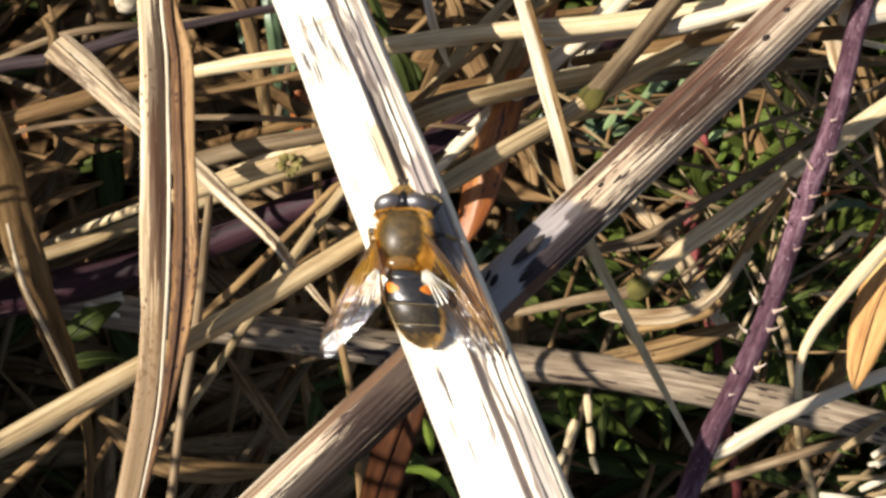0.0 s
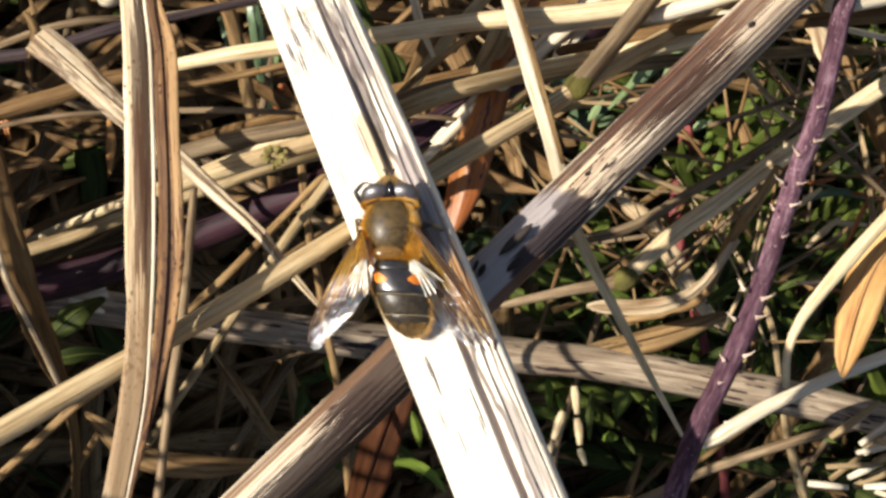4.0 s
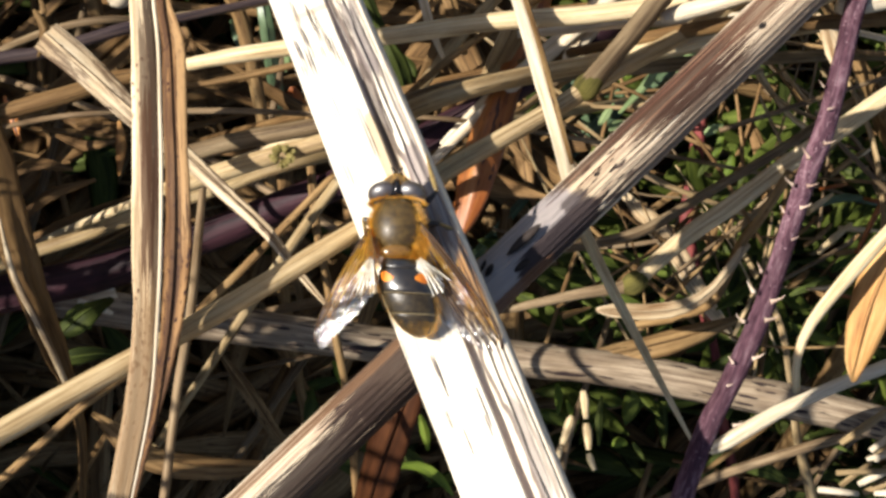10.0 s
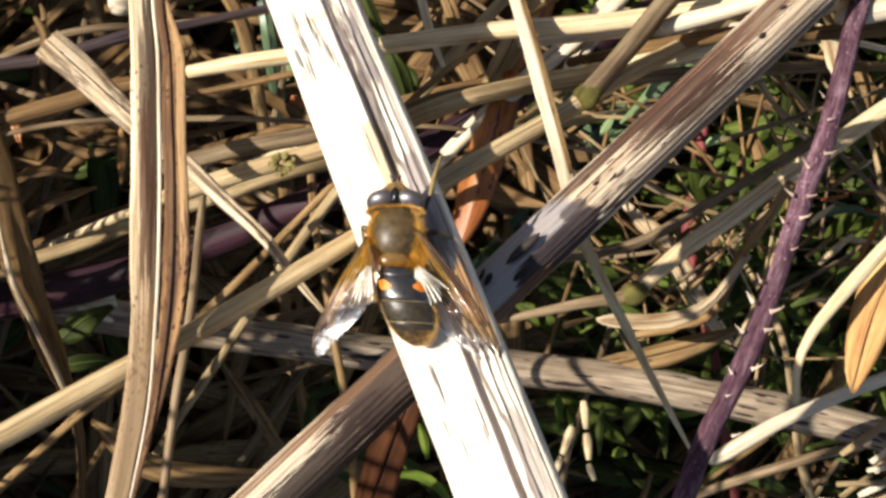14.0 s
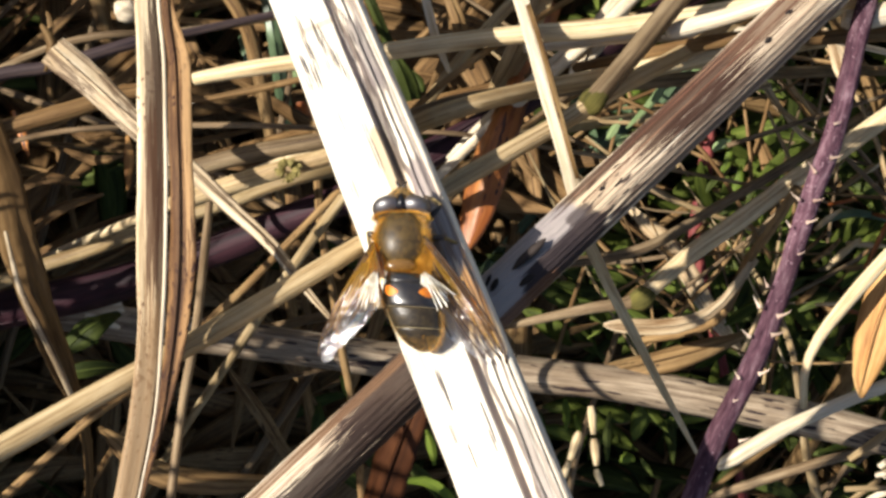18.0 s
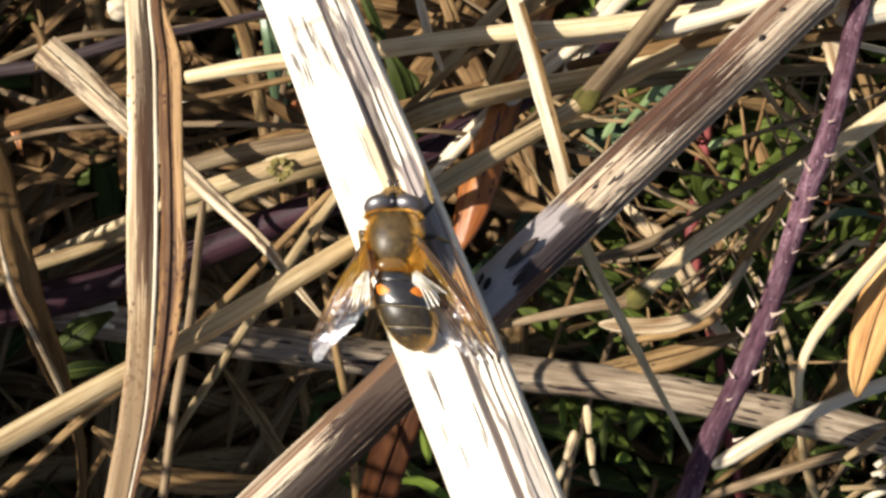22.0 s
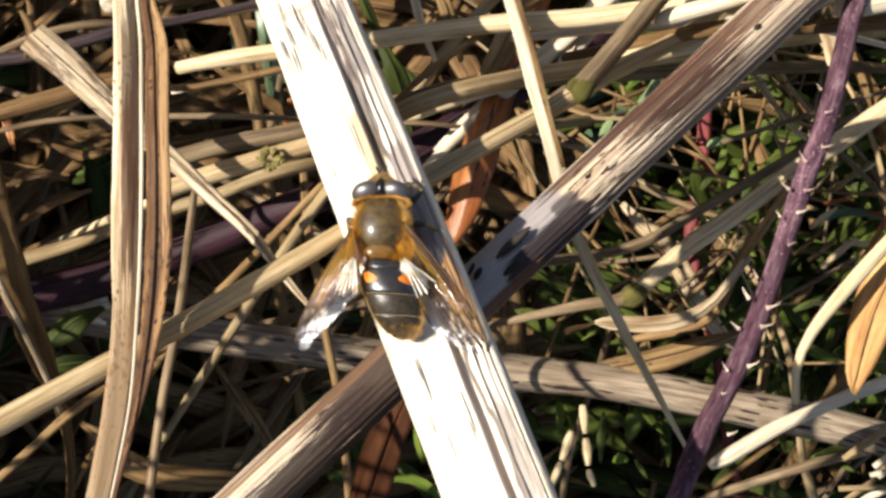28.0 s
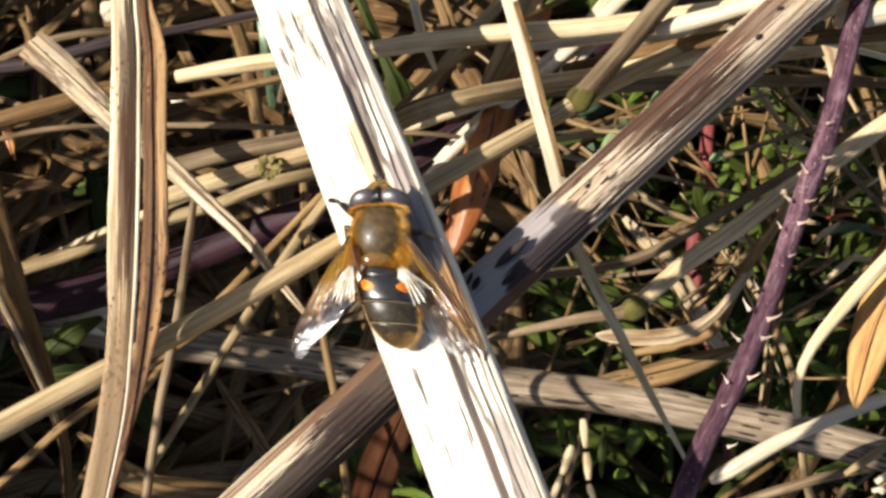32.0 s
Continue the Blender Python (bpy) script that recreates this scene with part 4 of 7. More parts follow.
blade = leaf("grass_leaf", [(21.7, -9.1, 169.6, 0.2, 0), (23.9, -9.2, 169.6, 0.94, 10), (29.4, -9.4, 169.6, 1.14, 10), (34.0, -8.6, 169.6, 1.01, 0), (38.2, -6.2, 168.5, 0.71, 0), (43.4, 0.0, 166.2, 0.56, 0)], LEAFCREAM, "withered tan leaf with a pale tip", "dry leaf", "")
part("midrib", tube([(21.7, -9.1, 169.8, 0.06), (23.9, -9.2, 169.8, 0.09), (29.4, -9.4, 169.8, 0.1), (34.0, -8.6, 169.8, 0.09), (38.2, -6.2, 168.6, 0.07), (43.4, 0.0, 166.3, 0.06)], LEAFCREAM, name="midrib", seed=len(bpy.data.objects), sides=6, step=3.0), blade, "")
blade = leaf("grass_leaf", [(21.4, -16.7, 155.2, 0.34, 0), (26.3, -15.9, 156.3, 1.67, 20), (32.8, -14.4, 157.5, 1.82, 20), (38.6, -12.8, 157.5, 1.41, 10), (43.8, -11.2, 156.3, 0.58, 0)], LEAFTAN, "curled tan leaf among dry stems", "dry leaf", "", fold=0.1, curl=-0.4)
part("midrib", tube([(21.4, -16.7, 155.3, 0.06), (26.3, -15.9, 156.5, 0.15), (32.8, -14.4, 157.6, 0.16), (38.6, -12.8, 157.6, 0.13), (43.8, -11.2, 156.5, 0.06)], LEAFTAN, name="midrib", seed=len(bpy.data.objects), sides=6, step=3.0), blade, "")
blade = leaf("broad_dead_leaf", [(128.3, 74.6, 0.5, 2.65, -14), (86.6, 39.0, 139, 2.09, -14), (62.3, 11.0, 198.7, 1.56, -14), (53.8, 0.4, 203.6, 1.54, -14), (51.0, -3.2, 204.2, 2.36, -20), (49.3, -7.1, 204.2, 2.46, -26), (48.2, -11.3, 203.6, 1.95, -26), (47.9, -14.2, 202.3, 1.3, -24), (48.0, -16.4, 201.3, 0.3, -24)], GOLDLEAF, "broad orange-tan dead leaf", "dry leaf", "", fold=0.35)
part("midrib", tube([(128.3, 74.6, 0.5, 0.24), (86.6, 39.0, 139.1, 0.19), (62.3, 11.0, 198.8, 0.14), (53.8, 0.4, 203.8, 0.14), (51.0, -3.2, 204.3, 0.21), (49.2, -7.1, 204.3, 0.22), (48.1, -11.3, 203.8, 0.18), (47.7, -16.0, 201.4, 0.1)], GOLDLEAF, name="midrib", seed=len(bpy.data.objects), sides=6, step=3.0), blade, "")
stem("dry_grass_stem", [(137.7, 79.7, 0.5, 0.96), (91.7, 43.4, 141.9, 0.75), (63.7, 15.9, 204.6, 0.7), (54.7, 6.0, 208.1, 0.69), (49.1, -0.3, 207.5, 0.76), (45.6, -4.4, 206.9, 0.79), (41.9, -9.2, 206.4, 0.64), (40.4, -13.1, 205.8, 0.51), (41.1, -17.2, 202.3, 0.45)], CREAMSTRAW, "bent straw lit at one end", "grass stem", "tangled dry grass stems")
blade = leaf("curled_leaf", [(-42, -20.5, 193.3, 0.34, 0), (-39.3, -22.2, 194.4, 1.1, 20), (-35.9, -24.9, 194.4, 1.51, 25), (-31.3, -26.7, 193.3, 1.58, 20), (-25.4, -27.5, 191, 1.26, 10), (-20.5, -28, 185.2, 0.36, 0)], LEAFTAN, "curled brown leaf on the litter", "dry leaf", "", fold=0.1, curl=-0.7)
part("midrib", tube([(-41.9, -20.5, 193.4, 0.05), (-39.3, -22.2, 194.6, 0.1), (-35.8, -24.9, 194.6, 0.14), (-31.3, -26.6, 193.4, 0.14), (-25.4, -27.5, 191.1, 0.11), (-20.5, -28, 185.3, 0.05)], LEAFTAN, name="midrib", seed=len(bpy.data.objects), sides=6, step=3.0), blade, "")
stem("dry_grass_stem", [(-146.6, -108.7, 0.5, 0.7), (-114.7, -81.4, 105, 0.7), (-66.5, -41.3, 197, 0.65), (-53.6, -30.3, 203, 0.65), (-49.4, -26.6, 204.1, 0.58), (-44.5, -22.2, 205.3, 0.51), (-39.7, -18.0, 206.4, 0.54), (-36.5, -15.7, 205.3, 0.48), (-33.0, -13.1, 201.8, 0.39), (-19.6, -3.1, 190.5, 0.39), (23.6, 29.3, 116.4, 0.4), (58.1, 55.8, 0.5, 0.42)], LEAFTAN, "brown twiggy straw in the dry tangle", "grass stem", "tangled dry grass stems")
blade = leaf("grass_leaf", [(-34.9, -17.2, 136.7, 0.36, 0), (-32.4, -21.1, 135.5, 1.01, 0), (-29.3, -25.8, 134.4, 1.19, 10), (-26.2, -30.8, 133.2, 0.92, 10), (-21.9, -35, 129.8, 0.37, 10)], LEAFTAN, "brown shrivelled leaf among dry stems", "dry leaf", "")
part("midrib", tube([(-34.9, -17.2, 136.8, 0.06), (-32.3, -21.1, 135.7, 0.09), (-29.3, -25.8, 134.5, 0.11), (-26.2, -30.8, 133.4, 0.08), (-21.9, -35, 129.9, 0.07)], LEAFTAN, name="midrib", seed=len(bpy.data.objects), sides=6, step=3.0), blade, "")
blade = leaf("rusty_leaf", [(-1.6, -13.9, 199.1, 0.67, 0), (-4.3, -19.5, 196.8, 2.03, -20), (-6.4, -24.6, 194.4, 2.6, -20), (-8.3, -30.6, 191, 2.44, -20), (-10.4, -37.4, 185.2, 1.8, -20), (-15.7, -54.6, 173, 1.8, -20), (-31.9, -107.7, 101.9, 1.8, -20), (-43.9, -146.7, 0.5, 1.8, -20)], RUSTSHADED, "rust-brown dead leaf, its shade put into the colour", "dry leaf", "", fold=0.2)
part("midrib", tube([(-1.6, -13.9, 199.2, 0.06), (-4.3, -19.5, 196.9, 0.18), (-6.4, -24.6, 194.6, 0.23), (-8.3, -30.6, 191.1, 0.22), (-10.4, -37.4, 185.3, 0.16), (-15.6, -54.6, 173.2, 0.16), (-31.9, -107.7, 101.9, 0.16), (-43.9, -146.7, 0.5, 0.16)], RUSTSHADED, name="midrib", seed=len(bpy.data.objects), sides=6, step=3.0), blade, "")
stem("dry_grass_stem", [(-28, 110.9, 0.5, 0.52), (-22.8, 69.2, 105, 0.52), (-15.8, 12.3, 189.3, 0.52), (-13.5, -5.5, 191, 0.52), (-12.9, -10.5, 189.8, 0.53), (-11.8, -17, 187.5, 0.5), (-11.2, -24.7, 182.9, 0.51), (-9.9, -42.7, 172.9, 0.51), (-5.8, -97.4, 100.6, 0.51), (-2.8, -137.5, 0.5, 0.51)], LEAFTAN, "short brown stick in the dry tangle", "grass stem", "tangled dry grass stems")
stem("dry_grass_stem", [(-48.9, -77.5, 0.5, 0.72), (-20.8, -65.2, 76.4, 0.72), (17.4, -48.5, 135, 0.72), (33.9, -41.3, 139, 0.72), (43.8, -37, 139, 0.81), (57.3, -32.6, 139, 0.81), (70.6, -29.2, 139, 0.81), (82.5, -26, 139, 0.81), (99.9, -21.4, 135, 0.81), (140.2, -10.7, 76.4, 0.81), (169.8, -2.9, 0.5, 0.81)], GREYSTRAW, "grey straw in the litter", "grass stem", "tangled dry grass stems")
stem("dry_grass_stem", [(42.7, 43.2, 0.5, 0.62), (49.6, 21.2, 57.4, 0.62), (58.9, -8.6, 108.7, 0.62), (64.3, -25.8, 104.4, 0.62), (67.6, -36.3, 95.1, 0.8), (71.3, -44, 87, 0.99), (74.4, -51.7, 81.2, 1.01), (81.3, -68.3, 70.3, 1.01), (90.5, -90.9, 44.7, 1.01), (97.3, -107.4, 0.5, 1.01)], STRAW, "pale stub in the dry tangle", "grass stem", "tangled dry grass stems")
stem("dry_grass_stem", [(42.2, 122.5, 0.5, 0.99), (49.6, 98.1, 63.7, 0.99), (59.8, 64.9, 105.8, 0.99), (65, 47.7, 115.9, 0.99), (70.6, 29.4, 127.4, 1.32), (70.6, 20.4, 139, 1.8), (70.7, 2.4, 147.8, 1.8), (71, -39.3, 76.4, 1.8), (71.3, -69.9, 0.5, 1.8)], LEAFTAN, "brown stem in the dry tangle", "grass stem", "tangled dry grass stems", fibres=(61, 115))
blade = leaf("grass_leaf", [(57.1, 22.4, 104.4, 0.73, 0), (58.8, 18.2, 104.4, 1.35, 10), (59.7, 12.5, 104.4, 1.04, 10), (59.9, 7.5, 98.6, 0.42, 0)], LEAFBROWN, "brown leaf among dry stems", "dry leaf", "")
part("midrib", tube([(57, 22.4, 104.5, 0.07), (58.8, 18.2, 104.5, 0.12), (59.6, 12.5, 104.5, 0.09), (59.9, 7.5, 98.7, 0.07)], LEAFBROWN, name="midrib", seed=len(bpy.data.objects), sides=6, step=3.0), blade, "")
stem("dry_grass_stem", [(54.9, 14.7, 167.9, 0.32), (59.1, 10.8, 166.7, 0.4), (64.6, 6.1, 164.4, 0.4), (78.3, -5.6, 157.2, 0.4), (115.8, -37.7, 90.4, 0.4), (143.3, -61.2, 0.5, 0.4)], GREYSTRAW, "thin grey straw in the dry tangle", "grass stem", "tangled dry grass stems")
stem("dry_grass_stem", [(-84.9, 123.1, 0.5, 1.14), (-68, 96.1, 79.6, 1.14), (-45, 59.3, 140.8, 1.14), (-35.5, 44, 144.8, 1.14), (-31.1, 37, 144.8, 1.19), (-29.2, 29.4, 142.5, 1.15), (-27.6, 19, 139, 1.08), (-27.1, 10.2, 133.2, 1.02), (-26.3, -7.7, 122.6, 1.02), (-24.4, -47.7, 73.3, 1.02), (-23, -76.9, 0.5, 1.02)], LEAFTAN, "upright brown stem in the dry tangle", "grass stem", "tangled dry grass stems", fibres=(66, 116))
blade = leaf("dead_leaf", [(-23.6, 25.9, 133.2, 0.46, 0), (-23.5, 23.4, 130.9, 1.86, 0), (-23.2, 20.2, 129.8, 1.59, 10), (-23.1, 17.1, 127.4, 0.47, 10)], RUST, "small orange leaf among dry stems", "dry leaf", "")
part("midrib", tube([(-23.6, 25.9, 133.4, 0.06), (-23.5, 23.4, 131.1, 0.17), (-23.2, 20.2, 129.9, 0.14), (-23.1, 17.1, 127.6, 0.07)], RUST, name="midrib", seed=len(bpy.data.objects), sides=6, step=3.0), blade, "")
stem("dry_grass_stem", [(-95.2, -25.8, 0.5, 0.73), (-60.4, -17.9, 89.2, 0.73), (-13, -7.2, 158.1, 0.73), (4.5, -3.2, 162.1, 0.73), (13.5, -1.1, 162.1, 0.73), (22.4, 0.1, 162.1, 0.81), (30, 2.1, 159.8, 0.82), (39.9, 7.6, 155.2, 0.75), (55.6, 16.4, 147.1, 0.75), (96.3, 39, 85.3, 0.75), (126.1, 55.6, 0.5, 0.75)], GREYSTRAW, "shaded straw in the dry tangle", "grass stem", "tangled dry grass stems")

# leaves and straws that show in the gaps
leaf("green_leaf", [(40.2, 30.9, 152.0, 0.35, 0), (38.0, 27.5, 152.0, 1.16, 18), (35.0, 23.0, 152.0, 0.29, -14)], LIME, "pale green leaf lit between dry stems", "green leaf", "green leaves in the gaps")
leaf("green_leaf", [(34.0, 28.6, 150.0, 0.23, 0), (32.1, 24.7, 150.0, 0.75, 18), (27.4, 19.8, 150.0, 0.19, -14)], LIME, "narrow pale green leaf between dry stems", "green leaf", "green leaves in the gaps")
leaf("green_leaf", [(28.0, 24.6, 154.0, 0.22, 0), (30.3, 26.9, 154.0, 0.74, 18), (33.2, 28.3, 154.0, 0.19, -14)], YOUNG, "yellow-green leaf between dry stems", "green leaf", "green leaves in the gaps")
leaf("green_leaf", [(24.6, 18.1, 148.0, 0.2, 0), (25.7, 19.8, 148.0, 0.68, 18), (27.0, 21.5, 148.0, 0.17, -14)], LIME, "narrow pale green leaf between dry stems", "green leaf", "green leaves in the gaps")
leaf("green_leaf", [(26.1, 17.4, 148.0, 0.23, 0), (27.2, 18.2, 148.0, 0.76, 18), (28.7, 18.8, 148.0, 0.19, -14)], LIME, "narrow pale green leaf between dry stems", "green leaf", "green leaves in the gaps")
leaf("curled_leaf", [(-40.9, 23.6, 222.0, 0.18, 0), (-39.7, 21.7, 222.0, 0.61, 18), (-40.5, 18.8, 222.0, 0.15, -14)], LEAFTAN, "curled brown leaf at a broken leaf end", "dry leaf", "", curl=-0.5)
leaf("curled_leaf", [(-40.6, 25.1, 221.0, 0.1, 0), (-40.1, 23.7, 221.0, 0.34, 18), (-40.4, 21.8, 221.0, 0.08, -14)], LEAFTAN, "narrow curled brown leaf", "dry leaf", "")
stem("dry_grass_stem", [(46.9, 9.3, 176.0, 0.66), (44.3, 3.6, 170.8, 0.68), (42.4, -0.3, 165.6, 0.7), (39.7, -8.0, 160.4, 0.72), (35.7, -10.6, 155.2, 0.74), (29.3, -12.1, 150.0, 0.75)], LEAFTAN, "bent orange-brown stem in the tangle", "grass stem", "tangled dry grass stems")
stem("dry_grass_stem", [(26.0, -10.4, 150.0, 0.5), (25.4, -16.4, 140.0, 0.53), (24.5, -22.4, 130.0, 0.55), (22.1, -33.9, 120.0, 0.57), (21.4, -44.3, 110.0, 0.6)], GREYSTRAW, "thin stem slanting under a fallen stalk", "grass stem", "tangled dry grass stems")
stem("dry_grass_stem", [(-28.8, 17.4, 206.0, 0.2), (-23.8, 18.4, 206.0, 0.2), (-19.3, 19.2, 206.0, 0.2), (-14.6, 20.2, 206.0, 0.2)], WHITESTRAW, "thin silvery straw in the tangle", "grass stem", "tangled dry grass stems")
stem("dry_grass_stem", [(61.9, 19.0, 140.0, 0.35), (55.6, 21.7, 140.0, 0.35), (51.2, 25.7, 140.0, 0.35), (49.4, 29.3, 140.0, 0.35)], STRAW, "thin bent straw among green leaves", "grass stem", "tangled dry grass stems")
stem("dry_grass_stem", [(50.7, 28.7, 138.0, 0.44), (53.9, 23.3, 138.0, 0.44), (57.0, 19.7, 138.0, 0.44), (62.4, 16.8, 138.0, 0.44)], CREAMSTRAW, "thin bent straw among green leaves", "grass stem", "tangled dry grass stems")
leaf("leaf_sheath", [(45.3, 27.1, 196.0, 0.33, 0), (46.9, 25.1, 196.0, 1.12, 18), (47.6, 22.5, 196.0, 1.12, -14), (48.2, 19.8, 196.0, 0.29, 24)], LEAFCREAM, "cream leaf sheath beside a bramble", "dry leaf", "", fold=0.15)
leaf("grass_leaf", [(-48.1, 19.0, 150.0, 0.25, 0), (-47.8, 15.2, 150.0, 0.84, 18), (-48.1, 10.7, 150.0, 0.21, -14)], GOLDLEAF, "golden dead leaf deep in the tangle", "dry leaf", "")
leaf("grass_leaf", [(-62.5, 21.7, 160.0, 0.22, 0), (-61.2, 18.9, 160.0, 0.72, 18), (-60.2, 15.1, 160.0, 0.18, -14)], RUST, "small rust-orange leaf in the tangle", "dry leaf", "")
leaf("grass_leaf", [(-65.3, 10.1, 150.0, 0.33, 0), (-61.1, 12.6, 150.0, 1.09, 18), (-55.1, 11.6, 150.0, 0.27, -14)], LEAFTAN, "broad tan dead leaf deep in the tangle", "dry leaf", "")
leaf("grass_leaf", [(-65.6, 2.4, 146.0, 0.31, 0), (-60.4, 7.7, 146.0, 1.02, 18), (-52.6, 10.3, 146.0, 0.26, -14)], LEAFBROWN, "broad brown dead leaf deep in the tangle", "dry leaf", "")
leaf("grass_leaf", [(-57.7, 16.9, 150.0, 0.25, 0), (-53.4, 15.3, 150.0, 0.84, 18), (-48.7, 15.9, 150.0, 0.21, -14)], LEAFBROWN, "broad brown dead leaf deep in the tangle", "dry leaf", "")
leaf("green_leaf", [(20.9, -24.4, 112.0, 0.27, 0), (21.3, -26.8, 112.0, 0.89, 18), (21.1, -29.8, 112.0, 0.22, -14)], YOUNG, "small green leaf low between dry stems", "green leaf", "green leaves in the gaps")
leaf("green_leaf", [(28.2, -32.7, 134, 0.3, 0), (29.2, -31.9, 134, 1.0, 18), (30.5, -32.4, 134, 0.25, -14)], YOUNG, "small green leaf low between dry stems", "green leaf", "green leaves in the gaps")
leaf("green_leaf", [(28.9, -26.6, 112.0, 0.24, 0), (28.5, -31.0, 112.0, 0.79, 18), (28.3, -35.6, 112.0, 0.2, -14)], GREEN, "small green leaf low between dry stems", "green leaf", "green leaves in the gaps")
leaf("green_leaf", [(34.3, -34.8, 112.0, 0.15, 0), (35.3, -36.2, 112.0, 0.49, 18), (36.5, -38.2, 112.0, 0.12, -14)], GREEN, "small green leaf low between dry stems", "green leaf", "green leaves in the gaps")
leaf("green_leaf", [(22.6, -27.2, 112.0, 0.18, 0), (23.5, -29.4, 112.0, 0.59, 18), (24.7, -31.6, 112.0, 0.15, -14)], YOUNG, "small green leaf low between dry stems", "green leaf", "green leaves in the gaps")
leaf("green_leaf", [(-18.7, -20.2, 112.0, 0.21, 0), (-17.9, -22.2, 112.0, 0.69, 18), (-17.3, -24.6, 112.0, 0.17, -14)], YOUNG, "small green leaf low between dry stems", "green leaf", "green leaves in the gaps")
leaf("green_leaf", [(-22.9, -25.4, 112.0, 0.3, 0), (-22.1, -28.2, 112.0, 0.99, 18), (-21.1, -31.6, 112.0, 0.25, -14)], GREEN, "small green leaf low between dry stems", "green leaf", "green leaves in the gaps")
leaf("green_leaf", [(-6.1, -29.1, 180, 0.2, 0), (-2.8, -28.9, 180, 0.65, 18), (0.0, -30.6, 180, 0.65, -14), (1.8, -32.8, 180, 0.16, 24)], YOUNG, "small green leaf low between dry stems", "green leaf", "green leaves in the gaps")
leaf("green_leaf", [(-2.5, -22.5, 178, 0.22, 0), (-1.8, -24.7, 178, 0.73, 18), (-1.5, -27.2, 178, 0.18, -14)], YOUNG, "small green leaf low between dry stems", "green leaf", "green leaves in the gaps")
leaf("green_leaf", [(-7.7, -25.0, 112.0, 0.21, 0), (-4.7, -26.2, 112.0, 0.69, 18), (-3.5, -28.2, 112.0, 0.17, -14)], GREEN, "small green leaf low between dry stems", "green leaf", "green leaves in the gaps")
leaf("green_leaf", [(44.8, 13.7, 132.0, 0.22, 0), (46.1, 16.0, 132.0, 0.73, 18), (46.7, 19.1, 132.0, 0.18, -14)], YOUNG, "small green leaf low between dry stems", "green leaf", "green leaves in the gaps")
leaf("green_leaf", [(46.6, 10.0, 132.0, 0.25, 0), (47.9, 12.8, 132.0, 0.82, 18), (48.3, 15.4, 132.0, 0.2, -14)], YOUNG, "small green leaf low between dry stems", "green leaf", "green leaves in the gaps")
leaf("green_leaf", [(49.2, 9.1, 132.0, 0.22, 0), (50.3, 11.9, 132.0, 0.73, 18), (52.0, 13.7, 132.0, 0.18, -14)], GREEN, "small green leaf low between dry stems", "green leaf", "green leaves in the gaps")
leaf("green_leaf", [(42.6, 11.0, 132.0, 0.19, 0), (43.7, 12.8, 132.0, 0.64, 18), (45.3, 13.7, 132.0, 0.16, -14)], GREEN, "small green leaf low between dry stems", "green leaf", "green leaves in the gaps")
leaf("green_leaf", [(44.8, 7.3, 132.0, 0.22, 0), (47.4, 8.9, 132.0, 0.73, 18), (51.1, 9.1, 132.0, 0.18, -14)], GREEN, "small green leaf low between dry stems", "green leaf", "green leaves in the gaps")
leaf("green_leaf", [(51.1, 27.6, 132.0, 0.25, 0), (52.5, 28.5, 132.0, 0.82, 18), (54.1, 28.3, 132.0, 0.2, -14)], YOUNG, "small green leaf low between dry stems", "green leaf", "green leaves in the gaps")
leaf("green_leaf", [(56.2, 33.1, 132.0, 0.25, 0), (57.0, 31.1, 132.0, 0.82, 18), (57.2, 28.5, 132.0, 0.2, -14)], GREEN, "small green leaf low between dry stems", "green leaf", "green leaves in the gaps")
leaf("green_leaf", [(60.3, 20.2, 132.0, 0.19, 0), (61.3, 22.2, 132.0, 0.64, 18), (62.4, 23.9, 132.0, 0.16, -14)], YOUNG, "small green leaf low between dry stems", "green leaf", "green leaves in the gaps")
leaf("green_leaf", [(43.7, 17.8, 132.0, 0.25, 0), (44.8, 18.9, 132.0, 0.82, 18), (46.8, 19.5, 132.0, 0.2, -14)], LIME, "small green leaf low between dry stems", "green leaf", "green leaves in the gaps")
leaf("green_leaf", [(57.5, -8.4, 132.0, 0.25, 0), (61.2, -6.6, 132.0, 0.82, 18), (64.0, -5.2, 132.0, 0.2, -14)], GREEN, "small green leaf low between dry stems", "green leaf", "green leaves in the gaps")
leaf("green_leaf", [(61.2, 5.9, 132.0, 0.22, 0), (66.8, 7.7, 132.0, 0.73, 18), (72.3, 6.3, 132.0, 0.18, -14)], BLUEGREEN, "small green leaf low between dry stems", "green leaf", "green leaves in the gaps")
leaf("green_leaf", [(-47.3, -10.8, 190, 0.19, 0), (-45.2, -10.0, 190, 0.62, 18), (-42.8, -10.3, 190, 0.15, -14)], YOUNG, "small green leaf low between dry stems", "green leaf", "green leaves in the gaps")
leaf("green_leaf", [(-43.2, -13.9, 200, 0.18, 0), (-41.7, -13.1, 200, 0.58, 18), (-39.4, -12.9, 200, 0.14, -14)], YOUNG, "small green leaf low between dry stems", "green leaf", "green leaves in the gaps")
leaf("green_leaf", [(-25.1, 35.9, 132.0, 0.19, 0), (-24.4, 32.2, 132.0, 0.64, 18), (-24.8, 28.5, 132.0, 0.16, -14)], LIME, "small green leaf low between dry stems", "green leaf", "green leaves in the gaps")
leaf("green_leaf", [(-8.0, 31.3, 132.0, 0.25, 0), (-7.1, 28.5, 132.0, 0.82, 18), (-6.0, 24.8, 132.0, 0.2, -14)], YOUNG, "small green leaf low between dry stems", "green leaf", "green leaves in the gaps")
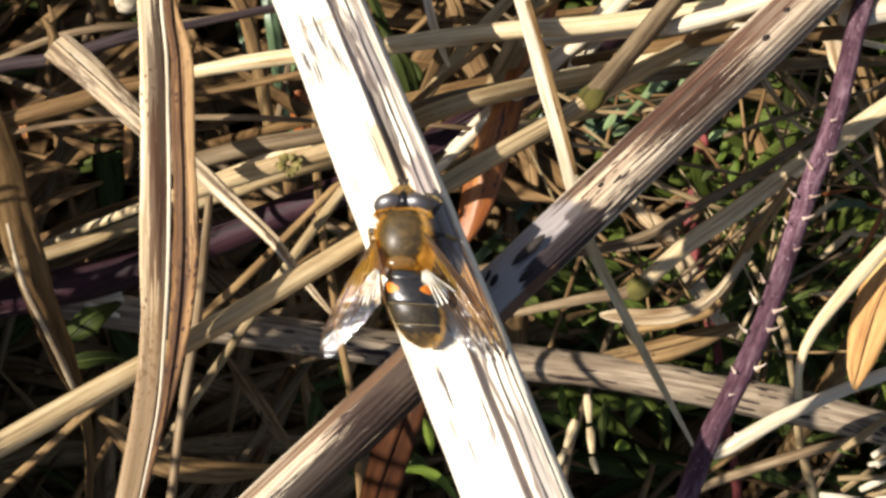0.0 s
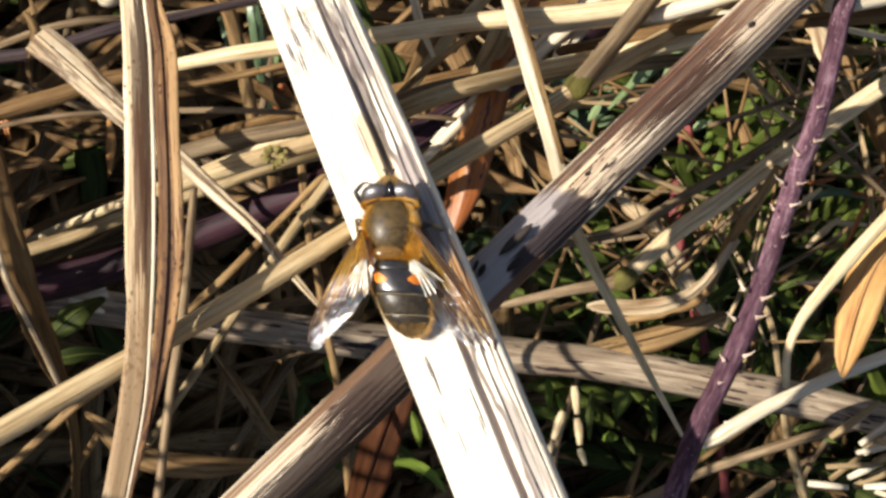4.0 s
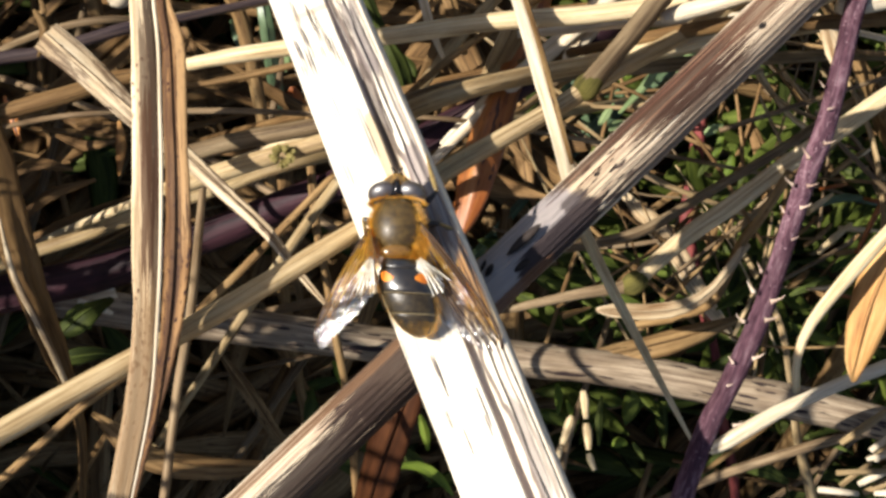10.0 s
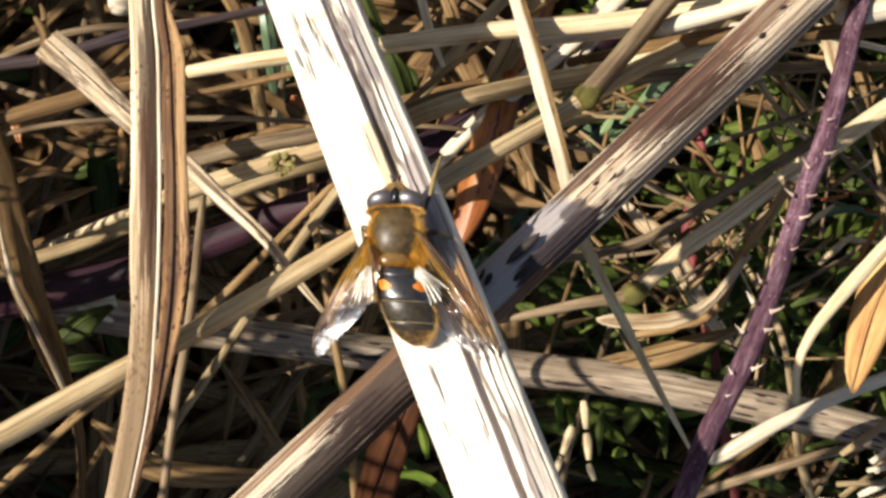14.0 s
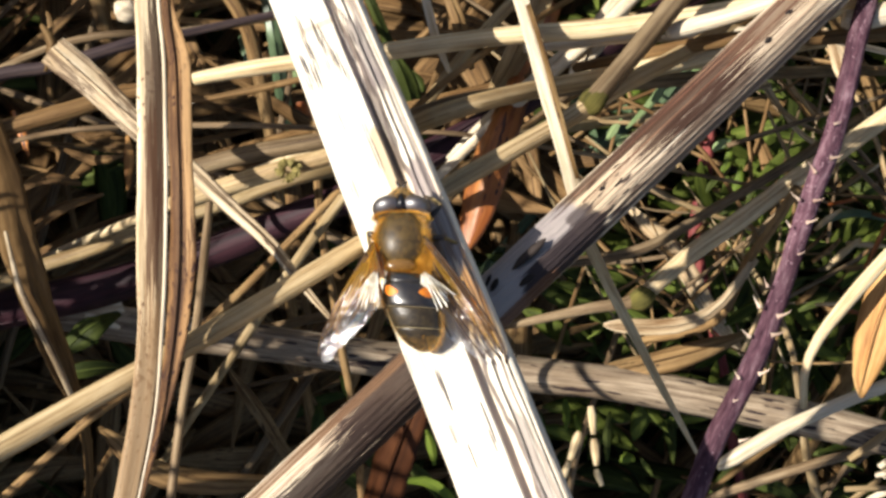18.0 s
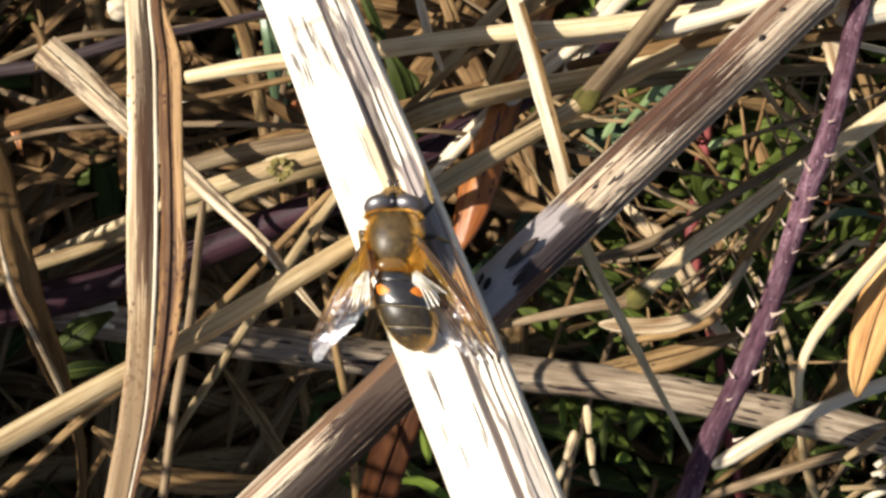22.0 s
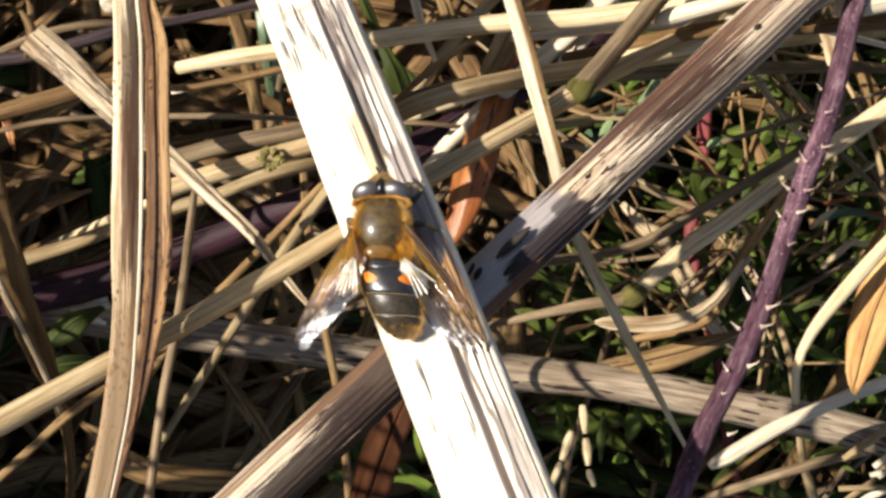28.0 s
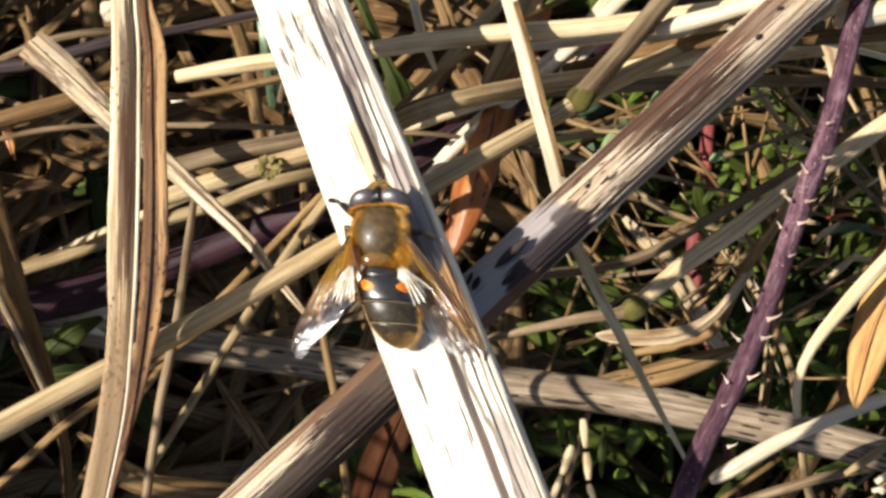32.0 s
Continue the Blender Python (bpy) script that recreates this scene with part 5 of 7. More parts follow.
leaf("green_leaf", [(-5.6, 31.1, 132.0, 0.25, 0), (-4.3, 29.5, 132.0, 0.82, 18), (-3.6, 27.6, 132.0, 0.2, -14)], GREEN, "small green leaf low between dry stems", "green leaf", "green leaves in the gaps")

# green leaves low in the grass
blade = leaf("green_leaf", [(-22.2, -35.4, 0.5, 1.03, 0), (-9.6, -20.9, 47.9, 1.03, 0), (7.6, -1.3, 83, 1.03, 0), (19.4, 12.2, 87, 1.03, 0), (27.1, 21.1, 87, 2.39, 15), (36, 29.4, 87, 2.6, 20), (45.9, 36, 87, 2.26, 20), (55.8, 42, 87, 1.37, 20), (71.2, 51.4, 83, 1.37, 20), (93.5, 65, 47.9, 1.37, 20), (109.8, 75, 0.5, 1.37, 20)], BLUEGREEN, "long grey-green leaf among dry stems", "green leaf", "", fold=0.4)
part("midrib", tube([(-22.3, -35.4, 0.5, 0.15), (-9.7, -21, 47.9, 0.15), (7.6, -1.3, 83.2, 0.15), (19.4, 12.2, 87.2, 0.15), (27.1, 21.1, 87.2, 0.35), (36, 29.3, 87.2, 0.38), (45.9, 36, 87.2, 0.33), (55.8, 42, 87.2, 0.2), (71.2, 51.4, 83.2, 0.2), (93.5, 65, 47.9, 0.2), (109.8, 75, 0.5, 0.2)], BLUEGREEN, name="midrib", seed=len(bpy.data.objects), sides=6, step=3.0), blade, "")
blade = leaf("green_leaf", [(-21.2, 2.9, 0.5, 0.84, 0), (-5.7, 11.7, 44.7, 0.84, 0), (15.4, 23.8, 77.2, 0.84, 0), (31.1, 32.8, 81.2, 0.84, 0), (39, 37.3, 81.2, 1.69, -15), (49.1, 40.1, 81.2, 1.41, -20), (61.5, 42.9, 81.2, 0.84, -20), (79, 46.9, 77.2, 0.84, -20), (102.8, 52.3, 44.7, 0.84, -20), (120.2, 56.3, 0.5, 0.84, -20)], BLUEGREEN, "grey-green grass leaf among dry stems", "green leaf", "")
part("midrib", tube([(-21.3, 2.8, 0.5, 0.15), (-5.8, 11.7, 44.8, 0.15), (15.4, 23.8, 77.4, 0.15), (31.1, 32.8, 81.4, 0.15), (38.9, 37.3, 81.4, 0.3), (49.1, 40.1, 81.4, 0.25), (61.4, 42.9, 81.4, 0.15), (79, 46.9, 77.4, 0.15), (102.8, 52.3, 44.8, 0.15), (120.3, 56.2, 0.5, 0.15)], BLUEGREEN, name="midrib", seed=len(bpy.data.objects), sides=6, step=3.0), blade, "")
blade = leaf("green_leaf", [(-45.8, 118, 0.5, 0.88, 0), (-33, 88.8, 79.6, 0.88, 0), (-15.5, 49.1, 140.8, 0.88, 0), (-8.3, 32.6, 144.8, 0.88, 0), (-6.3, 28.2, 144.8, 1.76, 10), (-4.8, 23.2, 142.5, 1.69, 10), (-3.2, 17.2, 139, 0.72, 10)], GREEN, "bright green blade among dry stems", "green leaf", "")
part("midrib", tube([(-45.8, 118, 0.5, 0.08), (-33, 88.8, 79.7, 0.08), (-15.5, 49, 140.9, 0.08), (-8.3, 32.6, 144.9, 0.08), (-6.3, 28.2, 144.9, 0.16), (-4.8, 23.1, 142.6, 0.15), (-3.2, 17.2, 139.1, 0.06)], GREEN, name="midrib", seed=len(bpy.data.objects), sides=6, step=3.0), blade, "")
blade = leaf("green_leaf", [(-45.2, 126.4, 0.5, 1.14, 0), (-40.1, 98.9, 70.1, 1.14, 0), (-33, 61.3, 123.4, 1.14, 0), (-29.7, 43.6, 127.4, 1.14, 0), (-28.3, 36, 127.4, 1.23, 0), (-27.5, 27.2, 121.7, 1.26, 10), (-25.2, 17.9, 115.9, 0.69, 10)], BLUEGREEN, "grey-green blade among dry stems", "green leaf", "")
part("midrib", tube([(-45.2, 126.5, 0.5, 0.1), (-40.1, 98.9, 70.2, 0.1), (-33, 61.3, 123.6, 0.1), (-29.7, 43.6, 127.6, 0.1), (-28.3, 36, 127.6, 0.11), (-27.5, 27.2, 121.8, 0.11), (-25.2, 17.9, 116, 0.07)], BLUEGREEN, name="midrib", seed=len(bpy.data.objects), sides=6, step=3.0), blade, "")
blade = leaf("green_leaf", [(-46.6, -11.4, 191.9, 0.69, 0), (-44.5, -9.3, 191.9, 1.72, 20), (-42.4, -7.8, 191.9, 1.38, 20), (-41.0, -6.7, 186.1, 0.43, 10)], GREEN, "small bright green leaf", "green leaf", "")
part("midrib", tube([(-46.5, -11.4, 192, 0.06), (-44.5, -9.3, 192, 0.15), (-42.4, -7.8, 192, 0.13), (-40.9, -6.7, 186.3, 0.05)], GREEN, name="midrib", seed=len(bpy.data.objects), sides=6, step=3.0), blade, "")
blade = leaf("green_leaf", [(-43.9, -13.4, 201.9, 0.65, 0), (-41.3, -12.9, 201.9, 0.98, 0), (-38.6, -12.8, 199.6, 0.59, 0), (-36.6, -13.9, 196.1, 0.27, 0)], GREEN, "small glossy green leaf", "green leaf", "")
part("midrib", tube([(-43.8, -13.4, 202, 0.06), (-41.3, -12.9, 202, 0.09), (-38.6, -12.8, 199.7, 0.05), (-36.6, -13.9, 196.3, 0.05)], GREEN, name="midrib", seed=len(bpy.data.objects), sides=6, step=3.0), blade, "")

# small pieces in the litter
stem("straw_fragment", [(52.3, -30.4, 178.2, 0.39), (55.6, -30.1, 179.3, 0.39), (59.7, -30.2, 178.2, 0.33)], STRAW, "short broken pale straw in a heap", "straw", "heap of broken straw")
stem("straw_fragment", [(50.1, -32.7, 177.5, 0.45), (52.4, -32.8, 178.6, 0.49), (55.3, -33.3, 177.5, 0.33)], WHITESTRAW, "short broken pale straw in a heap", "straw", "heap of broken straw")
stem("straw_fragment", [(59.0, -30.1, 176.8, 0.4), (60.9, -29.0, 177.9, 0.6), (63.7, -28.3, 176.8, 0.34)], STRAW, "short broken pale straw in a heap", "straw", "heap of broken straw")
stem("straw_fragment", [(55.9, -32.2, 176.1, 0.42), (57.6, -31.1, 177.2, 0.53), (60.0, -30.4, 176.1, 0.34)], WHITESTRAW, "short broken pale straw in a heap", "straw", "heap of broken straw")
stem("straw_fragment", [(53.7, -26.9, 175.4, 0.41), (56.8, -24.4, 176.5, 0.61), (60.4, -22.2, 175.4, 0.34)], STRAW, "short broken pale straw in a heap", "straw", "heap of broken straw")
stem("straw_fragment", [(58.3, -33.7, 174.7, 0.37), (62.3, -33.4, 175.8, 0.62), (67.0, -33.3, 174.7, 0.34)], WHITESTRAW, "short broken pale straw in a heap", "straw", "heap of broken straw")
stem("straw_fragment", [(60.3, -27.6, 174, 0.45), (62.5, -28.2, 175.2, 0.49), (65.4, -29.2, 174, 0.34)], STRAW, "short broken pale straw in a heap", "straw", "heap of broken straw")
stem("straw_fragment", [(57.8, -29.3, 173.3, 0.36), (60.5, -28.5, 174.5, 0.53), (64.0, -27.9, 173.3, 0.34)], WHITESTRAW, "short broken pale straw in a heap", "straw", "heap of broken straw")
stem("straw_fragment", [(57.5, -34.0, 172.6, 0.43), (62.0, -31.7, 173.8, 0.64), (67.2, -29.6, 172.6, 0.34)], STRAW, "short broken pale straw in a heap", "straw", "heap of broken straw")
stem("straw_fragment", [(58.7, -28.4, 171.9, 0.44), (63.2, -24.8, 173.1, 0.53), (68.5, -21.5, 171.9, 0.34)], WHITESTRAW, "short broken pale straw in a heap", "straw", "heap of broken straw")
stem("straw_fragment", [(59.4, -28.9, 171.2, 0.35), (62.7, -26.3, 172.4, 0.4), (66.8, -23.9, 171.2, 0.35)], STRAW, "short broken pale straw in a heap", "straw", "heap of broken straw")
stem("straw_fragment", [(61.1, -35.0, 170.5, 0.38), (65.1, -36.5, 171.7, 0.43), (70.0, -38.4, 170.5, 0.35)], WHITESTRAW, "short broken pale straw in a heap", "straw", "heap of broken straw")
stem("straw_fragment", [(55.2, -33.4, 169.8, 0.41), (56.9, -31.7, 171, 0.4), (59.3, -30.4, 169.8, 0.35)], STRAW, "short broken pale straw in a heap", "straw", "heap of broken straw")
stem("straw_fragment", [(60.0, -30.1, 169.1, 0.39), (64.7, -26.3, 170.3, 0.66), (70.1, -22.7, 169.1, 0.35)], WHITESTRAW, "short broken pale straw in a heap", "straw", "heap of broken straw")
stem("stem_segment", [(21.1, -21.4, 157.2, 0.4), (21.3, -22.8, 157.2, 0.66), (21.5, -25.5, 157.2, 0.4)], CREAMSTRAW, "jointed pale dead stem segment", "dead stem", "jointed dead stem")
stem("stem_segment", [(22.1, -26.8, 151.5, 0.44), (22.3, -28.2, 151.5, 0.72), (22.5, -30.8, 151.5, 0.44)], CREAMSTRAW, "jointed pale dead stem segment", "dead stem", "jointed dead stem")
stem("stem_segment", [(23.0, -32.2, 145.7, 0.36), (23.3, -33.1, 145.7, 0.61), (23.9, -34.7, 145.7, 0.36)], CREAMSTRAW, "jointed pale dead stem segment", "dead stem", "jointed dead stem")
stem("stem_segment", [(20.5, -26.4, 145.7, 0.47), (20.0, -27.9, 145.7, 0.78), (19.0, -30.8, 145.7, 0.47)], CREAMSTRAW, "jointed pale dead stem segment", "dead stem", "jointed dead stem")
stem("stem_segment", [(18.8, -31.0, 145.7, 0.36), (18.2, -32.7, 145.7, 0.61), (16.8, -36.0, 145.7, 0.36)], CREAMSTRAW, "jointed pale dead stem segment", "dead stem", "jointed dead stem")
blade = leaf("green_leaf", [(-7.2, -29.9, 150.6, 0.31, 0), (-3.6, -32, 152.9, 1.02, 15), (-1.2, -35.9, 150.6, 0.15, 10)], GREEN, "short green leaf low in the litter", "green leaf", "green leaves in the litter")
part("midrib", tube([(-7.2, -29.8, 150.7, 0.06), (-3.6, -32, 153, 0.09), (-1.2, -35.8, 150.7, 0.06)], GREEN, name="midrib", seed=len(bpy.data.objects), sides=6, step=3.0), blade, "")
leaf("green_leaf", [(-22.2, -24.7, 115.9, 0.33, 0), (-22.1, -27.3, 118.2, 1.08, 15), (-23.7, -31.6, 115.9, 0.16, 10)], GREEN, "short green leaf low in the litter", "green leaf", "green leaves in the litter")
blade = leaf("green_leaf", [(-13, -36.8, 139, 0.41, 0), (-15.9, -33.7, 141.3, 1.34, 15), (-20.2, -32.3, 139, 0.2, 10)], GREEN, "short green leaf low in the litter", "green leaf", "green leaves in the litter")
part("midrib", tube([(-13, -36.8, 139.1, 0.06), (-15.9, -33.7, 141.4, 0.12), (-20.2, -32.3, 139.1, 0.06)], GREEN, name="midrib", seed=len(bpy.data.objects), sides=6, step=3.0), blade, "")
blade = leaf("green_leaf", [(30.7, 33.3, 104.4, 0.62, 0), (26.9, 31, 106.7, 2.05, 15), (22.4, 28.1, 104.4, 0.31, 10)], BLUEGREEN, "short green leaf low in the litter", "green leaf", "green leaves in the litter")
part("midrib", tube([(30.6, 33.2, 104.5, 0.07), (26.9, 31, 106.8, 0.18), (22.4, 28.1, 104.5, 0.07)], BLUEGREEN, name="midrib", seed=len(bpy.data.objects), sides=6, step=3.0), blade, "")
blade = leaf("green_leaf", [(-36.1, 39.7, 115.9, 0.39, 0), (-33.9, 36, 118.2, 1.28, 15), (-33.6, 31.8, 115.9, 0.19, 10)], BLUEGREEN, "short green leaf low in the litter", "green leaf", "green leaves in the litter")
part("midrib", tube([(-36, 39.7, 116, 0.07), (-33.9, 36, 118.3, 0.11), (-33.6, 31.8, 116, 0.07)], BLUEGREEN, name="midrib", seed=len(bpy.data.objects), sides=6, step=3.0), blade, "")
blade = leaf("green_leaf", [(72.1, 14.6, 104.4, 0.47, 0), (76.2, 13.6, 106.7, 1.54, 15), (80.4, 11.5, 104.4, 0.23, 10)], GREEN, "short green leaf low in the litter", "green leaf", "green leaves in the litter")
part("midrib", tube([(72.1, 14.6, 104.5, 0.07), (76.2, 13.5, 106.8, 0.14), (80.3, 11.5, 104.5, 0.07)], GREEN, name="midrib", seed=len(bpy.data.objects), sides=6, step=3.0), blade, "")
blade = leaf("green_leaf", [(66.6, -45.3, 92.8, 0.49, 0), (61.3, -42.7, 95.1, 1.61, 15), (55.8, -42, 92.8, 0.24, 10)], GREEN, "short green leaf low in the litter", "green leaf", "green leaves in the litter")
part("midrib", tube([(66.6, -45.3, 92.9, 0.08), (61.3, -42.6, 95.2, 0.14), (55.7, -42, 92.9, 0.08)], GREEN, name="midrib", seed=len(bpy.data.objects), sides=6, step=3.0), blade, "")
blade = leaf("green_leaf", [(54.1, -7.8, 115.9, 0.39, 0), (58.6, -4.7, 118.2, 1.28, 15), (63, -2.9, 115.9, 0.19, 10)], GREEN, "short green leaf low in the litter", "green leaf", "green leaves in the litter")
part("midrib", tube([(54.1, -7.8, 116, 0.07), (58.6, -4.7, 118.3, 0.11), (63, -2.9, 116, 0.07)], GREEN, name="midrib", seed=len(bpy.data.objects), sides=6, step=3.0), blade, "")
stem("white_petal", [(-41.7, 32.6, 185.2, 0.36), (-40.6, 31.6, 185.2, 1.59), (-39.3, 31.1, 185.2, 1.08), (-38.8, 30.9, 185.2, 0.22)], WHITESTRAW, "small white petal caught in the grass", "petal", "")
stem("straw_fragment", [(58.7, -7.2, 138.2, 0.24), (61.5, -7.1, 140.5, 0.34), (64.2, -7, 138.2, 0.17)], CREAMSTRAW, "short broken straw among low green leaves", "straw", "broken straws in the litter")
stem("straw_fragment", [(58.1, -0.3, 139.4, 0.33), (60, 1.4, 141.7, 0.47), (62.3, 3.1, 139.4, 0.24)], LEAFTAN, "short broken straw among low green leaves", "straw", "broken straws in the litter")
stem("straw_fragment", [(59.8, 9.1, 123.8, 0.33), (61.1, 8.6, 126.1, 0.47), (63.4, 8.4, 123.8, 0.24)], STRAW, "short broken straw among low green leaves", "straw", "broken straws in the litter")
stem("straw_fragment", [(57.4, 8.1, 135.3, 0.36), (58.3, 10.5, 137.7, 0.51), (59.9, 13.1, 135.3, 0.26)], RUST, "short broken straw among low green leaves", "straw", "broken straws in the litter")
stem("straw_fragment", [(62.5, -1.4, 130.9, 0.43), (64.4, 0.9, 133.2, 0.61), (67.9, 3.3, 130.9, 0.31)], CREAMSTRAW, "short broken straw among low green leaves", "straw", "broken straws in the litter")
stem("straw_fragment", [(57.6, -7.1, 130.9, 0.44), (58.9, -5.7, 133.2, 0.63), (60.8, -4.4, 130.9, 0.32)], LEAFTAN, "short broken straw among low green leaves", "straw", "broken straws in the litter")
stem("straw_fragment", [(73.3, 7.8, 126.8, 0.26), (75.6, 9.6, 129.2, 0.37), (79.9, 11.5, 126.8, 0.19)], STRAW, "short broken straw among low green leaves", "straw", "broken straws in the litter")
stem("straw_fragment", [(66.3, -1.6, 139.3, 0.33), (68.5, 4.1, 141.6, 0.47), (72.4, 9.9, 139.3, 0.24)], RUST, "short broken straw among low green leaves", "straw", "broken straws in the litter")
stem("straw_fragment", [(66.6, 2.7, 128.2, 0.35), (69.1, 2.4, 130.5, 0.49), (73.3, 2.1, 128.2, 0.25)], CREAMSTRAW, "short broken straw among low green leaves", "straw", "broken straws in the litter")
stem("straw_fragment", [(59.7, 13.6, 135.3, 0.32), (61.1, 14.3, 137.7, 0.45), (63.2, 15.4, 135.3, 0.23)], LEAFTAN, "short broken straw among low green leaves", "straw", "broken straws in the litter")
stem("straw_fragment", [(74.9, 10.5, 122.2, 0.39), (75.7, 11.4, 124.5, 0.56), (78.1, 12.5, 122.2, 0.28)], STRAW, "short broken straw among low green leaves", "straw", "broken straws in the litter")
stem("straw_fragment", [(67.4, 7.1, 139.9, 0.29), (69.7, 6.4, 142.2, 0.42), (73.2, 5.8, 139.9, 0.21)], RUST, "short broken straw among low green leaves", "straw", "broken straws in the litter")
stem("straw_fragment", [(59, 4.8, 137.3, 0.35), (60.3, 6.3, 139.6, 0.5), (63.1, 7.9, 137.3, 0.25)], CREAMSTRAW, "short broken straw among low green leaves", "straw", "broken straws in the litter")
stem("straw_fragment", [(57.6, 11.6, 132.5, 0.41), (59.3, 13.3, 134.8, 0.58), (61.6, 15.3, 132.5, 0.29)], LEAFTAN, "short broken straw among low green leaves", "straw", "broken straws in the litter")
stem("straw_fragment", [(73.8, 12.7, 131, 0.32), (74.8, 12.2, 133.3, 0.45), (76.7, 12, 131, 0.23)], STRAW, "short broken straw among low green leaves", "straw", "broken straws in the litter")
stem("straw_fragment", [(64.4, -7.7, 124.4, 0.28), (66.7, -8.4, 126.7, 0.4), (70.9, -9.3, 124.4, 0.2)], RUST, "short broken straw among low green leaves", "straw", "broken straws in the litter")
stem("straw_fragment", [(76.2, -3, 122.3, 0.28), (78.2, 2.1, 124.6, 0.39), (81.5, 7.3, 122.3, 0.2)], CREAMSTRAW, "short broken straw among low green leaves", "straw", "broken straws in the litter")
stem("straw_fragment", [(55.5, 0.5, 140.9, 0.25), (57.3, 2.4, 143.3, 0.36), (59.9, 4.3, 140.9, 0.18)], LEAFTAN, "short broken straw among low green leaves", "straw", "broken straws in the litter")
stem("straw_fragment", [(63.9, 11.1, 133.3, 0.39), (66.1, 13.1, 135.6, 0.55), (69.6, 15.3, 133.3, 0.28)], STRAW, "short broken straw among low green leaves", "straw", "broken straws in the litter")
stem("straw_fragment", [(63.7, 9.2, 127.7, 0.26), (65.6, 9.5, 130, 0.36), (68.2, 10, 127.7, 0.18)], RUST, "short broken straw among low green leaves", "straw", "broken straws in the litter")
stem("straw_fragment", [(69.7, 14.1, 122.4, 0.26), (71.7, 15.2, 124.7, 0.37), (74.2, 16.6, 122.4, 0.18)], CREAMSTRAW, "short broken straw among low green leaves", "straw", "broken straws in the litter")
stem("straw_fragment", [(66.4, -1.7, 127.3, 0.35), (67.6, -1.4, 129.6, 0.5), (69.8, -1, 127.3, 0.25)], LEAFTAN, "short broken straw among low green leaves", "straw", "broken straws in the litter")


# ---- parts of the stems ----
def thorn(parent, at, way, size, label="pale hooked thorn"):
    x, y, z = at
    w = Vector(way).normalized()
    pts = [(x, y, z, 0.36 * size), (x + w.x * 0.55 * size, y + w.y * 0.55 * size, z + w.z * 0.5 * size, 0.19 * size),
           (x + w.x * 1.25 * size, y + (w.y * 1.1 + 0.12) * size, z + w.z * 1.0 * size, 0.10 * size), (x + w.x * 1.75 * size, y + (w.y * 1.5 + 0.38) * size, z + w.z * 1.3 * size, 0.02 * size)]
    return part("thorn", tube(pts, THORN, sides=7, step=0.25, name="thorn"), parent, label)


random.seed(5)
for at, way, size in (((29.4, -11.3, 233.2), (1, 0.35, 0.3), 1),
                      ((30.7, -7.7, 232.7), (1, 0.15, 0.3), 1.1),
                      ((31.4, -6.0, 232.1), (1, 0.3, 0.3), 1.15),
                      ((28.9, -7.9, 232.1), (-0.8, 0.6, 0.3), 0.9),
                      ((29.8, -5.1, 232.1), (-0.6, 0.9, 0.3), 1),
                      ((30.7, -3.2, 231.5), (-0.5, 1, 0.3), 0.8),
                      ((27.3, -17.4, 234.4), (1, 0.25, 0.2), 0.8),
                      ((27.6, -11.7, 233.2), (-0.6, 0.8, 0.3), 0.7),
                      ((35.7, 7.7, 229.8), (-0.6, 0.8, 0.3), 1)):
    thorn(bramble, at, way, size * 0.72)
for at, way, size in (((37.1, 9.1, 229.8), (1, 0.1, 0.3), 1),
                      ((34.0, 5.1, 230.4), (-0.8, 0.6, 0.2), 0.9),
                      ((35.3, 5.0, 230.4), (1, 0.05, 0.3), 0.9),
                      ((34.5, 2.9, 230.9), (1, 0.2, 0.3), 0.95),
                      ((33.0, 2.5, 230.9), (-0.6, 0.9, 0.2), 0.6),
                      ((33.7, -0.1, 230.9), (1, 0.3, 0.2), 0.6),
                      ((37.5, 12.4, 229.8), (1, 0.2, 0.2), 0.6),
                      ((37.5, 14.7, 228.6), (-0.6, 0.7, 0.2), 0.6),
                      ((27.0, -13.8, 233.2), (1, 0.2, 0.2), 0.5)):
    thorn(bramble, at, way, size * 0.72)
part("mossy_end", tube([(13.6, 13.7, 229.1, 0.35), (14, 14.1, 229.1, 1.15), (14.4, 14.7, 229.1, 1.4), (15, 15.4, 228.9, 1.25), (15.5, 16, 228.6, 1)], OLIVE, sides=14, step=0.4, name="mossy_end", lump=0.25), mossy_twig, "rounded mossy olive end")
part("knot", tube([(25.3, -6.5, 169.8, 0.5), (26.1, -6, 169.8, 1.5), (27.2, -5.3, 169.8, 1.75), (28.1, -4.5, 169.6, 1.3)], OLIVE, sides=14, step=0.5, name="knot", lump=0.12), knot_straw, "swollen olive knot")
for k in range(26):
    a, b = k * 2.4, 0.35 + 0.05 * (k % 9)
    x, y, z = -15.2 + 0.9 * b * math.cos(a), 8.35 + 0.85 * b * math.sin(a), 226.2 + 0.9 - b
    part("bud_scale", ribbon([(x, y, z, 0.25, k * 40), (x + 0.5 * math.cos(a), y + 0.5 * math.sin(a), z + 0.3, 0.35, k * 40), (x + 0.75 * math.cos(a), y + 0.75 * math.sin(a), z + 0.35, 0.05, k * 40)], BUD, step=0.3, across=5, thick=0.06, name="bud_scale"), bud_straw, "withered olive bud scale")
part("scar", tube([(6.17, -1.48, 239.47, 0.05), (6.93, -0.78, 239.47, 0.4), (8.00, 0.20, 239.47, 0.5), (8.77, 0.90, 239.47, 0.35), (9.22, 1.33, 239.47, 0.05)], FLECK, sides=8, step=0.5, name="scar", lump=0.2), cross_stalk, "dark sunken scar")
